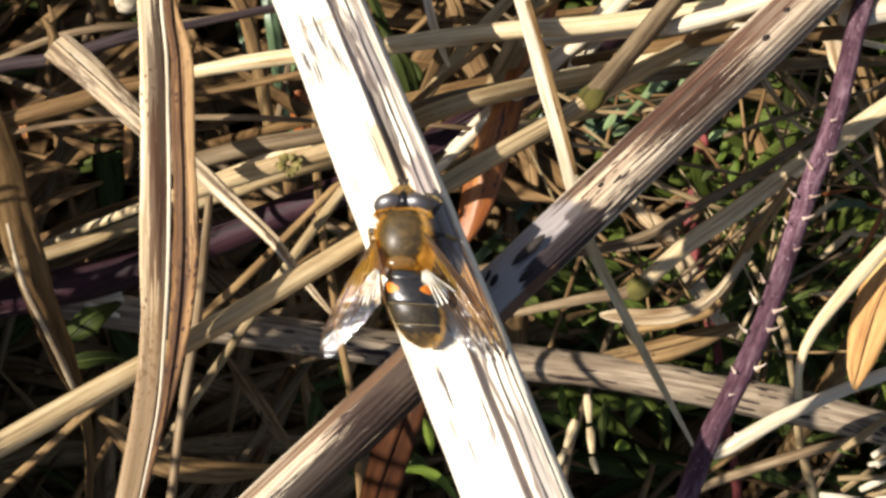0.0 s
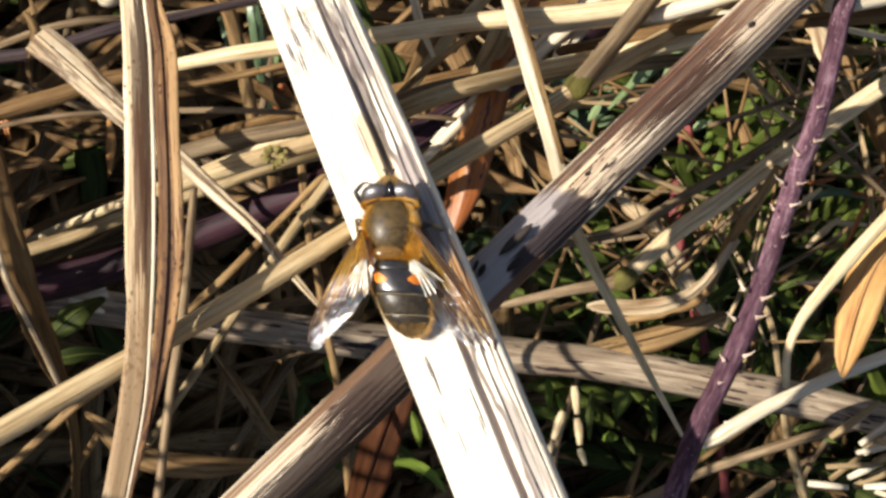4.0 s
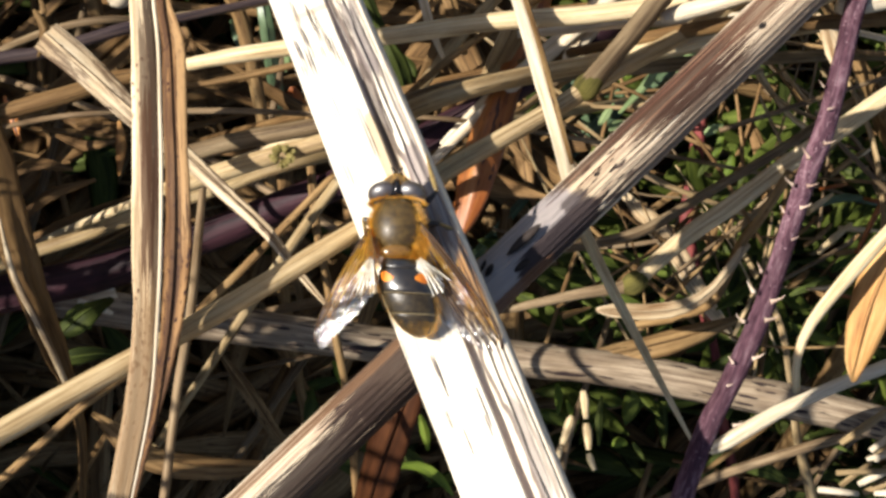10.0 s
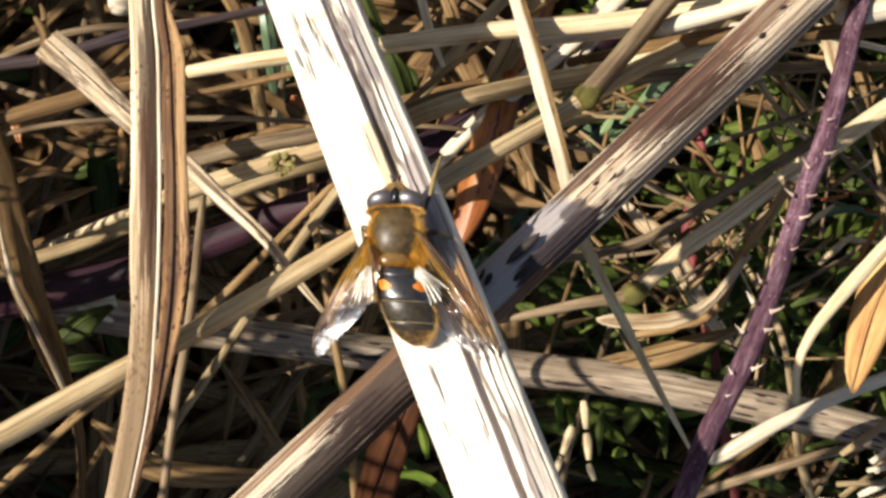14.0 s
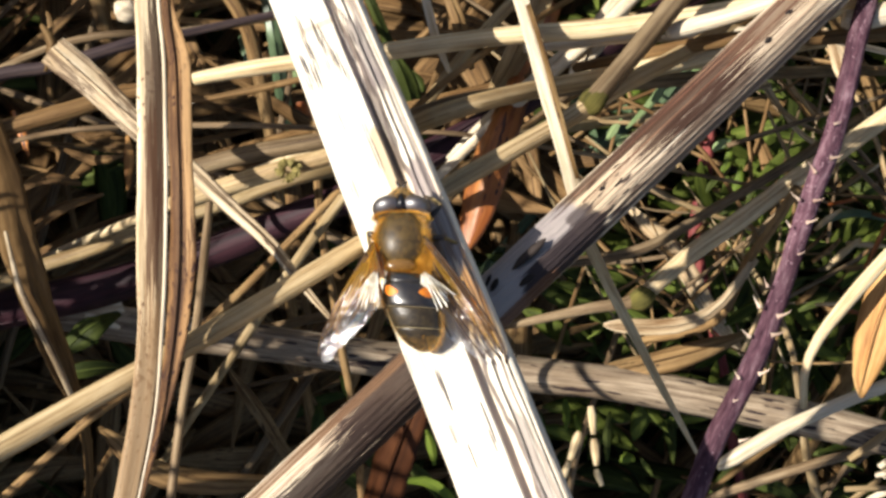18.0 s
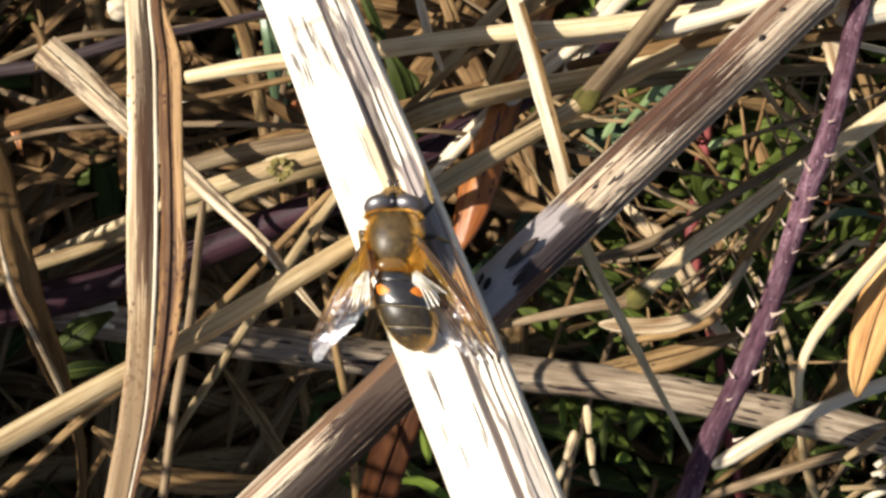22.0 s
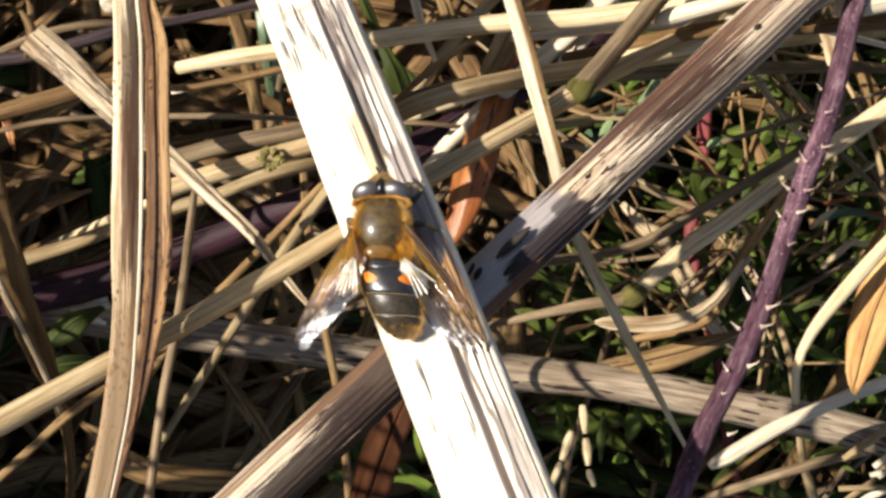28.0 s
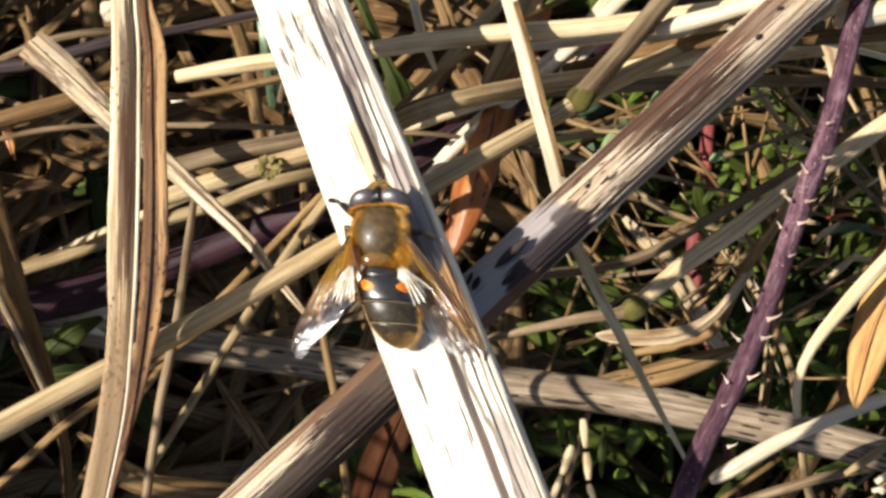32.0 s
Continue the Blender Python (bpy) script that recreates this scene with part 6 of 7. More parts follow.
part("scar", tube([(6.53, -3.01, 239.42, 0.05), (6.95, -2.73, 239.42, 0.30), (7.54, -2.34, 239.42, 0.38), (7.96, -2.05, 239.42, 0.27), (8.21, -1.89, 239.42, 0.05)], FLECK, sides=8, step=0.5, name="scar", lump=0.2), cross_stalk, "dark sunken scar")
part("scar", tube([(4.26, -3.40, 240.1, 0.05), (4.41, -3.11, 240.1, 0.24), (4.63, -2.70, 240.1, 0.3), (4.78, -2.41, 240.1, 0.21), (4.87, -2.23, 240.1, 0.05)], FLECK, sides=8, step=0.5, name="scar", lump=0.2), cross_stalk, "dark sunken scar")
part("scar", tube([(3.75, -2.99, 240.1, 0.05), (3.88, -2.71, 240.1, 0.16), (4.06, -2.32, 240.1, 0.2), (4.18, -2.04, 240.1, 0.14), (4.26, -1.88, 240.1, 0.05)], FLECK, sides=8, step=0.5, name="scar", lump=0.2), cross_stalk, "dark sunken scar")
part("scar", tube([(30.07, 19.62, 232.56, 0.05), (30.30, 19.79, 232.56, 0.24), (30.61, 20.03, 232.56, 0.3), (30.84, 20.21, 232.56, 0.21), (30.98, 20.31, 232.56, 0.05)], FLECK, sides=8, step=0.5, name="scar", lump=0.2), cross_stalk, "dark sunken scar")
part("scar", tube([(32.40, 22.59, 231.75, 0.05), (32.58, 22.70, 231.75, 0.16), (32.82, 22.85, 231.75, 0.2), (33.00, 22.96, 231.75, 0.14), (33.10, 23.02, 231.75, 0.05)], FLECK, sides=8, step=0.5, name="scar", lump=0.2), cross_stalk, "dark sunken scar")
part("scar", tube([(16.62, 7.56, 236.37, 0.05), (16.74, 7.66, 236.37, 0.13), (16.90, 7.81, 236.37, 0.16), (17.02, 7.91, 236.37, 0.11), (17.09, 7.97, 236.37, 0.05)], FLECK, sides=8, step=0.5, name="scar", lump=0.2), cross_stalk, "dark sunken scar")
part("scar", tube([(17.97, 8.83, 236.02, 0.05), (18.08, 8.91, 236.02, 0.13), (18.22, 9.02, 236.02, 0.16), (18.33, 9.10, 236.02, 0.11), (18.39, 9.14, 236.02, 0.05)], FLECK, sides=8, step=0.5, name="scar", lump=0.2), cross_stalk, "dark sunken scar")
part("scar", tube([(14.14, 5.65, 237.18, 0.05), (14.28, 5.75, 237.18, 0.16), (14.48, 5.89, 237.18, 0.2), (14.62, 6.00, 237.18, 0.14), (14.71, 6.06, 237.18, 0.05)], FLECK, sides=8, step=0.5, name="scar", lump=0.2), cross_stalk, "dark sunken scar")


# ---- loose litter between the stems ----
def joined(name, strands, material, label, category):
    """Strands given as (line, half widths, flatness, turn), joined into one mesh."""
    verts, faces, uvs, base = [], [], [], 0
    for q, (c, r, flat, turn) in enumerate(strands):
        t, side, up = frames_along(c)
        sides = 6
        th = np.arange(sides) / sides * 2 * math.pi
        ln = np.r_[0, np.cumsum(np.linalg.norm(np.diff(c, axis=0), axis=1))] + q * 37.0
        off = (q * 13.7) % 400
        for i in range(len(c)):
            u1 = side[i] * math.cos(turn) + up[i] * math.sin(turn)
            u2 = up[i] * math.cos(turn) - side[i] * math.sin(turn)
            verts.append(c[i] + np.outer(np.cos(th), u1) * r[i] + np.outer(np.sin(th), u2) * r[i] * flat)
        for i in range(len(c) - 1):
            for j in range(sides):
                j2 = (j + 1) % sides
                faces.append((base + i * sides + j, base + i * sides + j2, base + (i + 1) * sides + j2, base + (i + 1) * sides + j))
                ua, ub = j * r.mean() * 1.05 + off, (j + 1) * r.mean() * 1.05 + off
                uvs += [(ua, ln[i]), (ub, ln[i]), (ub, ln[i + 1]), (ua, ln[i + 1])]
        base += len(c) * sides
    me = bpy.data.meshes.new(name)
    me.from_pydata((np.vstack(verts) * 0.001).tolist(), [], faces)
    lay = me.uv_layers.new(name="UVMap")
    lay.data.foreach_set("uv", np.array(uvs, np.float32).ravel())
    me.materials.append(material)
    me.polygons.foreach_set("use_smooth", [True] * len(me.polygons))
    return tagged(new(name, me), label, category, kind="stuff")


def scatter(name, count, material, label, category, seed, low, high, thick, length, blade, lean=0.2, spread=(-190, 190, -170, 170)):
    rng = np.random.default_rng(seed)
    out = []
    k = 7
    s = np.linspace(-0.5, 0.5, k)
    for _ in range(count):
        x, y = rng.uniform(*spread[:2]), rng.uniform(*spread[2:])
        a = rng.normal(0.25, 0.8) if rng.random() < 0.7 else rng.uniform(0, 6.28)
        ln, r, tilt = rng.uniform(*length), rng.uniform(*thick), rng.normal(0, lean)
        d = np.array((math.cos(a), math.sin(a), tilt))
        bend = np.array((-math.sin(a), math.cos(a), rng.normal(-0.3, 0.5))) * rng.normal(0, 0.25)
        c = np.array((x, y, rng.uniform(low, high))) + np.outer(s, d) * ln + np.outer(s * s, bend) * ln
        c[:, 2] = np.maximum(c[:, 2], 0.6 + 0.3 * s)
        taper = (1 - (2 * np.abs(s)) ** 2.5 * 0.9) if blade else 1 - 0.2 * (s + 0.5)
        out.append((c, r * taper, 0.14 if blade else 1.0, rng.normal(0, 0.5)))
    return joined(name, out, material, label, category)


# spots kept clear of the added grass and loose litter so that sun reaches them
SUNNY = ((60.4, 17.7, 70.0), (77.0, 12.5, 81.0), (33.0, 29.9, 87.0), (50.0, 5.0, 100.0), (62.0, 4.0, 139.0), (70.0, -3.0, 139.0), (69.0, 34.6, 110.0))


def in_sunbeam(c, wide=8.0):
    s = np.array(SUN)
    for b in SUNNY:
        v = c - np.array(b)
        h = v @ s
        if ((h > 0) & (np.linalg.norm(v - np.outer(h, s), axis=1) < wide)).any():
            return True
    return False


def upright(name, count, material, label, category, seed, spread, height, thick):
    """Grass that stands and leans, with drooping tips, added out of view to cast shade."""
    rng = np.random.default_rng(seed)
    out = []
    s = np.linspace(0, 1, 9)
    for _ in range(count):
        x, y = rng.uniform(*spread[:2]), rng.uniform(*spread[2:])
        h, a, r = rng.uniform(*height), rng.uniform(0, 6.28), rng.uniform(*thick)
        lean = rng.uniform(0.08, 0.3) * h
        x = min(x, -66 - lean * max(math.cos(a), 0))
        c = np.stack([x + lean * s ** 1.8 * math.cos(a), y + lean * s ** 1.8 * math.sin(a), h * (s - 0.25 * s ** 3)], 1)
        if in_sunbeam(c):
            continue
        out.append((c, r * (1 - 0.9 * s ** 2), 0.15, rng.uniform(0, 3)))
    return joined(name, out, material, label, category)


def loose(m):
    """The same material with a tone of its own for every strand of a joined mesh."""
    c = m.copy()
    n, l = c.node_tree.nodes, c.node_tree.links
    geo = n.new("ShaderNodeNewGeometry")
    for k in list(l):
        if k.from_node.type == "OBJECT_INFO":
            l.new(geo.outputs["Random Per Island"], k.to_socket)
    return c


scatter("rotting_grass", 900, loose(LEAFBROWN), "brown rotting grass on the soil", "litter", 1, 1, 40, (1.2, 3.6), (40, 110), True, 0.12)
scatter("low_green_leaves", 320, loose(GREEN), "low green leaves growing through the litter", "grass", 4, 6, 60, (1.5, 4.0), (15, 40), True, 0.6)
scatter("green_undergrowth", 260, loose(GREEN), "bright green leaves between the fallen stems", "grass", 14, 8, 62, (1.5, 4.2), (14, 36), True, 0.6, (42, 190, -70, 130))
scatter("matted_litter", 520, loose(LEAFTAN), "matted brown grass litter under the stems", "litter", 41, 50, 92, (1.4, 4.0), (30, 80), True, 0.15, (-140, 16, -120, 25))
scatter("mat_of_dead_grass", 420, loose(LEAFBROWN), "matted dead grass between green leaves", "litter", 43, 50, 100, (1.4, 3.6), (30, 80), True, 0.15, (-110, 20, 15, 110))
scatter("green_shoots", 620, loose(SHOOT), "small yellow-green shoots low between the stems", "grass", 44, 60, 112, (1.0, 2.2), (6, 16), True, 0.7, (18, 140, -34, 100))
scatter("moss_and_green", 160, loose(GREEN), "low green shoots in the litter mat", "grass", 42, 60, 100, (1.2, 3.0), (10, 26), True, 0.6, (-110, 110, -70, 80))
# both stand to the left, out of view, added to shade the litter
upright("standing_dry_grass", 1200, loose(LEAFTAN), "unseen dry grass added to shade the litter", "grass", 6, (-330, -105, -220, 280), (245, 430), (1.2, 3.2))
upright("low_standing_grass", 700, loose(LEAFTAN), "lower, mostly unseen dry grass added to shade the litter", "grass", 8, (-145, -86, -75, -4), (250, 350), (1.2, 3.0))


def loose_things(count, seed, low, high, straw, south=-70, east=95):
    """Loose straws and dead leaves that can be told apart, each a thing of its own."""
    rng = np.random.default_rng(seed)
    for _ in range(count):
        z = rng.uniform(low, high)
        x, y = rng.uniform(-95, east), rng.uniform(south, 75)
        if y < 5 and rng.random() < (0.75 if x < 15 else 0.55):
            continue
        a = rng.normal(0.3, 0.7) if rng.random() < 0.6 else rng.uniform(0, 3.14)
        ln = rng.uniform(60, 150) if straw else rng.uniform(35, 90)
        d = np.array((math.cos(a), math.sin(a), rng.normal(0, 0.16)))
        c = np.array((x, y, z))
        b = np.array((-d[1], d[0], rng.normal(-0.5, 0.4))) * rng.normal(0, 0.09) * ln
        pts = [c - d * ln / 2 + b, c, c + d * ln / 2 + b * 0.8]
        pts = [np.maximum(p, (-999, -999, 2)) for p in pts]
        if in_sunbeam(np.linspace(pts[0], pts[2], 25), 5.0) or y < -8 and x < -12:
            continue
        if straw:
            r = rng.uniform(0.4, 1.0)
            stem("loose_straw", [(*p, r * k) for p, k in zip(pts, (1, 0.95, 0.8))], (GREYSTRAW, STRAW, LEAFBROWN)[int(rng.integers(3))], "loose dull straw lying in the litter", "straw", "loose straws in the litter", sides=8, step=6.0)
        else:
            w, t = rng.uniform(1.0, 2.6), rng.uniform(-50, 50)
            leaf("loose_dead_leaf", [(*pts[0], w * 0.25, t), (*pts[1], w, t + 10), (*pts[2], w * 0.1, t + 30)], (LEAFTAN, LEAFBROWN, LEAFBROWN, LEAFTAN)[int(rng.integers(4))], "loose withered grass leaf in the litter", "dry leaf", "loose leaves in the litter", step=6.0, across=5)


def thin_stalks(count, seed):
    """Thin dead stalks that cross low between the green shoots."""
    rng = np.random.default_rng(seed)
    for _ in range(count):
        x, y, z = rng.uniform(22, 80), rng.uniform(-6, 40), rng.uniform(90, 150)
        a, ln = rng.uniform(0, 3.14), rng.uniform(22, 60)
        d = np.array((math.cos(a), math.sin(a), rng.normal(0, 0.25))) * ln / 2
        b = np.array((-math.sin(a), math.cos(a), 0.0)) * rng.normal(0, 0.12) * ln
        c, r = np.array((x, y, z)), rng.uniform(0.2, 0.5)
        stem("thin_dead_stalk", [(*(c - d), r), (*(c + b), r * 0.9), (*(c + d), r * 0.6)], (GREYSTRAW, LEAFTAN, LEAFBROWN, STRAW)[int(rng.integers(4))], "thin dead stalk crossing low between green shoots", "grass stem", "thin stalks between green shoots", sides=7, step=4.0)


thin_stalks(55, 51)
loose_things(70, 21, 8, 75, True)
loose_things(150, 22, 4, 80, False)
loose_things(25, 23, 60, 140, True, 8, 5)
loose_things(75, 24, 40, 140, False, 2, 0)


def meadow(count, seed):
    """The dead grass round about, coarser with distance."""
    rng = np.random.default_rng(seed)
    out = []
    s = np.linspace(0, 1, 5)
    for _ in range(count):
        d, a = 380 + 1500 * rng.random() ** 1.4, rng.uniform(0, 6.28)
        h, b = rng.uniform(60, 240), rng.uniform(0, 6.28)
        lean = rng.uniform(0.3, 1.3) * h
        c = np.stack([d * math.cos(a) + lean * s ** 1.5 * math.cos(b), d * math.sin(a) + lean * s ** 1.5 * math.sin(b), h * (s - 0.45 * s ** 3)], 1)
        out.append((c, rng.uniform(1.5, 4.5) * (1 - 0.85 * s ** 2), 0.2, rng.uniform(0, 3)))
    joined("meadow_grass", out, loose(STRAW), "dead bent meadow grass all around", "grass")


meadow(3500, 31)


# ---- the hoverfly ----
def plain(name, colour, dark, rough, scale=900.0, gloss=0.5, bump=0.0, coat=0.0):
    m, n, l, p = shader(name)
    tc = n.new("ShaderNodeTexCoord")
    a = noise_at(n, l, tc.outputs["Object"], scale, 4.0, 0.6)
    l.new(ramp(n, l, a, [(0.35, dark), (0.65, colour)]), p.inputs["Base Color"])
    p.inputs["Roughness"].default_value = rough
    p.inputs["Specular IOR Level"].default_value = gloss
    p.inputs["Coat Weight"].default_value = coat
    if bump:
        b = n.new("ShaderNodeBump")
        b.inputs["Strength"].default_value, b.inputs["Distance"].default_value = bump, 0.0001
        l.new(a, b.inputs["Height"])
        l.new(b.outputs[0], p.inputs["Normal"])
    return m


BODY = plain("thorax_brown", (0.085, 0.054, 0.018), (0.038, 0.024, 0.009), 0.44, 1600, 0.35, 0.25, 0.2)
SCUTELLUM = plain("scutellum_amber", (0.20, 0.105, 0.025), (0.11, 0.055, 0.014), 0.22, 800, coat=0.3)
EYE = plain("eye_brown", (0.034, 0.018, 0.012), (0.014, 0.008, 0.006), 0.5, 500, 1.0)
EYE.node_tree.nodes["Principled BSDF"].inputs["IOR"].default_value = 1.9
FACE = plain("face_gold", (0.17, 0.105, 0.035), (0.035, 0.022, 0.010), 0.5, 1300)
FRONS = plain("frons_black", (0.012, 0.01, 0.009), (0.006, 0.005, 0.005), 0.2, 900)
COLLAR = plain("collar_gold", (0.68, 0.45, 0.11), (0.40, 0.23, 0.04), 0.55, 2500, bump=0.6)
BELLY = plain("abdomen_black", (0.024, 0.018, 0.012), (0.008, 0.006, 0.005), 0.3, 1500, 1.0, 0.2)
OLIVEBACK = plain("abdomen_dusted", (0.045, 0.032, 0.015), (0.014, 0.010, 0.006), 0.34, 2200, 0.5, 0.3)
SPOT = plain("spot_orange", (0.72, 0.23, 0.02), (0.50, 0.13, 0.012), 0.32, 700)
RIM = plain("pale_rim", (0.40, 0.32, 0.17), (0.24, 0.18, 0.09), 0.4, 900)
FUR = plain("golden_hair", (0.78, 0.40, 0.045), (0.52, 0.24, 0.02), 0.45, 300)
LEG = plain("leg_black", (0.030, 0.022, 0.016), (0.014, 0.010, 0.008), 0.35, 1200)
SHIN = plain("leg_amber", (0.30, 0.21, 0.07), (0.12, 0.08, 0.03), 0.4, 700)
CALYPTER = plain("calypter_white", (0.90, 0.87, 0.80), (0.58, 0.48, 0.32), 0.25, 1800, 0.8)
ROOT = plain("wing_root_amber", (0.34, 0.17, 0.03), (0.12, 0.055, 0.012), 0.6, 1400, 0.3, 0.5)
VEIN = plain("wing_vein", (0.06, 0.028, 0.010), (0.03, 0.014, 0.006), 0.35, 500)


def wing_material():
    m, n, l, p = shader("wing_membrane")
    uv = n.new("ShaderNodeUVMap")
    sep = n.new("ShaderNodeSeparateXYZ")
    l.new(uv.outputs[0], sep.inputs[0])
    mp = n.new("ShaderNodeMapping")
    mp.inputs["Scale"].default_value = (9.0, 1.6, 1.0)
    l.new(uv.outputs[0], mp.inputs[0])
    crinkle = noise_at(n, l, mp.outputs[0], 1.3, 3.0, 0.55)
    amber = math_node(n, l, "ADD", math_node(n, l, "MULTIPLY", sep.outputs[0], -0.75),
                      math_node(n, l, "ADD", math_node(n, l, "MULTIPLY", sep.outputs[1], -1.1), math_node(n, l, "MULTIPLY", crinkle, 0.9)))
    zone = math_node(n, l, "ADD", amber, 1.0)
    tint = ramp(n, l, zone, [(0.10, (0.93, 0.92, 0.90)), (0.45, (0.86, 0.66, 0.32)), (0.85, (0.70, 0.36, 0.06))])
    mp3 = n.new("ShaderNodeMapping")
    mp3.inputs["Scale"].default_value = (22.0, 1.4, 1.0)
    l.new(uv.outputs[0], mp3.inputs[0])
    streak = ramp(n, l, noise_at(n, l, mp3.outputs[0], 1.0, 3.0, 0.6), [(0.38, (0.12, 0.12, 0.12)), (0.62, (1, 1, 1))])
    tr = n.new("ShaderNodeBsdfTransparent")
    l.new(tint, tr.inputs[0])
    b = n.new("ShaderNodeBump")
    b.inputs["Strength"].default_value, b.inputs["Distance"].default_value = 1.0, 0.0003
    mp2 = n.new("ShaderNodeMapping")
    mp2.inputs["Scale"].default_value = (16.0, 14.0, 1.0)
    l.new(uv.outputs[0], mp2.inputs[0])
    pucker = noise_at(n, l, mp2.outputs[0], 1.6, 2.0, 0.5)
    l.new(math_node(n, l, "ADD", crinkle, math_node(n, l, "MULTIPLY", pucker, 0.5)), b.inputs["Height"])
    gl = n.new("ShaderNodeBsdfGlossy")
    gl.inputs["Roughness"].default_value = 0.17
    gl.inputs[0].default_value = (1.0, 0.98, 0.95, 1)
    l.new(b.outputs[0], gl.inputs["Normal"])
    film = n.new("ShaderNodeBsdfTranslucent")
    film.inputs[0].default_value = (1.0, 0.60, 0.08, 1)
    skin = n.new("ShaderNodeBsdfDiffuse")
    skin.inputs[0].default_value = (0.62, 0.34, 0.035, 1)
    both = n.new("ShaderNodeMixShader")
    l.new(film.outputs[0], both.inputs[1])
    l.new(skin.outputs[0], both.inputs[2])
    body = n.new("ShaderNodeMixShader")
    l.new(math_node(n, l, "MULTIPLY", streak, ramp(n, l, zone, [(0.34, (0.0, 0.0, 0.0)), (0.85, (0.62, 0.62, 0.62))])), body.inputs[0])
    l.new(tr.outputs[0], body.inputs[1])
    l.new(both.outputs[0], body.inputs[2])
    mx = n.new("ShaderNodeMixShader")
    l.new(ramp(n, l, zone, [(0.1, (0.40, 0.40, 0.40)), (0.55, (0.16, 0.16, 0.16)), (0.9, (0.05, 0.05, 0.05))]), mx.inputs[0])
    l.new(body.outputs[0], mx.inputs[1])
    l.new(gl.outputs[0], mx.inputs[2])
    l.new(mx.outputs[0], n["Material Output"].inputs[0])
    return m


WING = wing_material()


def blob(name, centre, half, material, turn=(0, 0, 0), seg=28, squared=0.0, parent=None, label="", taper=0.0):
    """An egg-shaped piece in millimetres; squared flattens it towards a box."""
    bm = bmesh.new()
    bmesh.ops.create_uvsphere(bm, u_segments=seg, v_segments=seg // 2, radius=1.0)
    rot = Euler([radians(a) for a in turn]).to_matrix()
    for v in bm.verts:
        c = v.co.copy()
        c.x *= 1 - taper * max(c.y, 0.0)
        if squared:
            k = (abs(c.x) ** 4 + abs(c.y) ** 4 + abs(c.z) ** 4) ** -0.25
            c *= 1 + (k - 1) * squared
        v.co = (rot @ Vector((c.x * half[0], c.y * half[1], c.z * half[2])) + Vector(centre)) * 0.001
    for f in bm.faces:
        f.smooth = True
    me = bpy.data.meshes.new(name)
    bm.to_mesh(me)
    bm.free()
    me.materials.append(material)
    return part(name, me, parent, label)


def hair_mesh(name, roots, material, thick=0.03):
    """Short tapering hairs from (root, direction times length) in millimetres."""
    verts, faces = [], []
    for root, d in roots:
        r, d = Vector(root), Vector(d)
        a = d.orthogonal().normalized() * thick
        b = d.cross(a).normalized() * thick
        k = len(verts)
        mid = r + d * 0.55
        verts += [r + a, r - a * 0.5 + b, r - a * 0.5 - b, mid + a * 0.6, mid - a * 0.3 + b * 0.6, mid - a * 0.3 - b * 0.6, r + d]
        faces += [(k, k + 1, k + 4, k + 3), (k + 1, k + 2, k + 5, k + 4), (k + 2, k, k + 3, k + 5), (k + 3, k + 4, k + 6), (k + 4, k + 5, k + 6), (k + 5, k + 3, k + 6)]
    me = bpy.data.meshes.new(name)
    me.from_pydata([v * 0.001 for v in verts], [], faces)
    me.materials.append(material)
    return me


def egg_hairs(rng, count, centre, half, where, length, lean):
    out = []
    while len(out) < count:
        d = rng.normal(size=3)
        d /= np.linalg.norm(d)
        if not where(d):
            continue
        root = np.array(centre) + d * np.array(half) * 0.97
        nrm = d / np.array(half)
        nrm /= np.linalg.norm(nrm)
        way = nrm + np.array(lean) + rng.normal(0, 0.25, 3)
        out.append((root, way / np.linalg.norm(way) * rng.uniform(*length)))
    return out


# abdomen: width, depth and height of the ring at s, from waist to tip
ABD_S = (0.0, 0.08, 0.2, 0.38, 0.58, 0.76, 0.9, 0.97, 1.0)
ABD_W = (1.35, 1.7, 2.05, 2.2, 2.15, 1.85, 1.28, 0.75, 0.2)
ABD_H = (0.9, 1.1, 1.25, 1.35, 1.3, 1.12, 0.8, 0.45, 0.12)
ABD_FROM, ABD_TO = Vector((0.35, -2.75, 4.0)), Vector((1.95, -8.95, 2.55))


def abdomen_point(s, th, grow=0.0):
    w = float(np.interp(s, ABD_S, ABD_W)) + grow
    h = float(np.interp(s, ABD_S, ABD_H)) + grow
    c = ABD_FROM.lerp(ABD_TO, s) + Vector((0, 0, 0.45 * math.sin(math.pi * s)))
    ax = (ABD_TO - ABD_FROM).normalized()
    side = Vector((1, -0.06, 0)).normalized()
    up = side.cross(ax).normalized()
    if up.z < 0:
        up = -up
    return c + side * (math.cos(th) * w) + up * (math.sin(th) * h)


def abdomen_ring(name, s0, s1, material, parent, label="", grow0=0.0, grow1=0.0, n=8):
    th = np.arange(33)[:-1] / 32 * 2 * math.pi
    ss = np.linspace(s0, s1, n)
    rings = [[tuple(abdomen_point(s, a, grow0 + (grow1 - grow0) * i / (n - 1))) for a in th] for i, s in enumerate(ss)]
    return part(name, sheet_mesh(name, rings, np.linspace(0, 12, 33), ss * 6, True, material), parent, label)


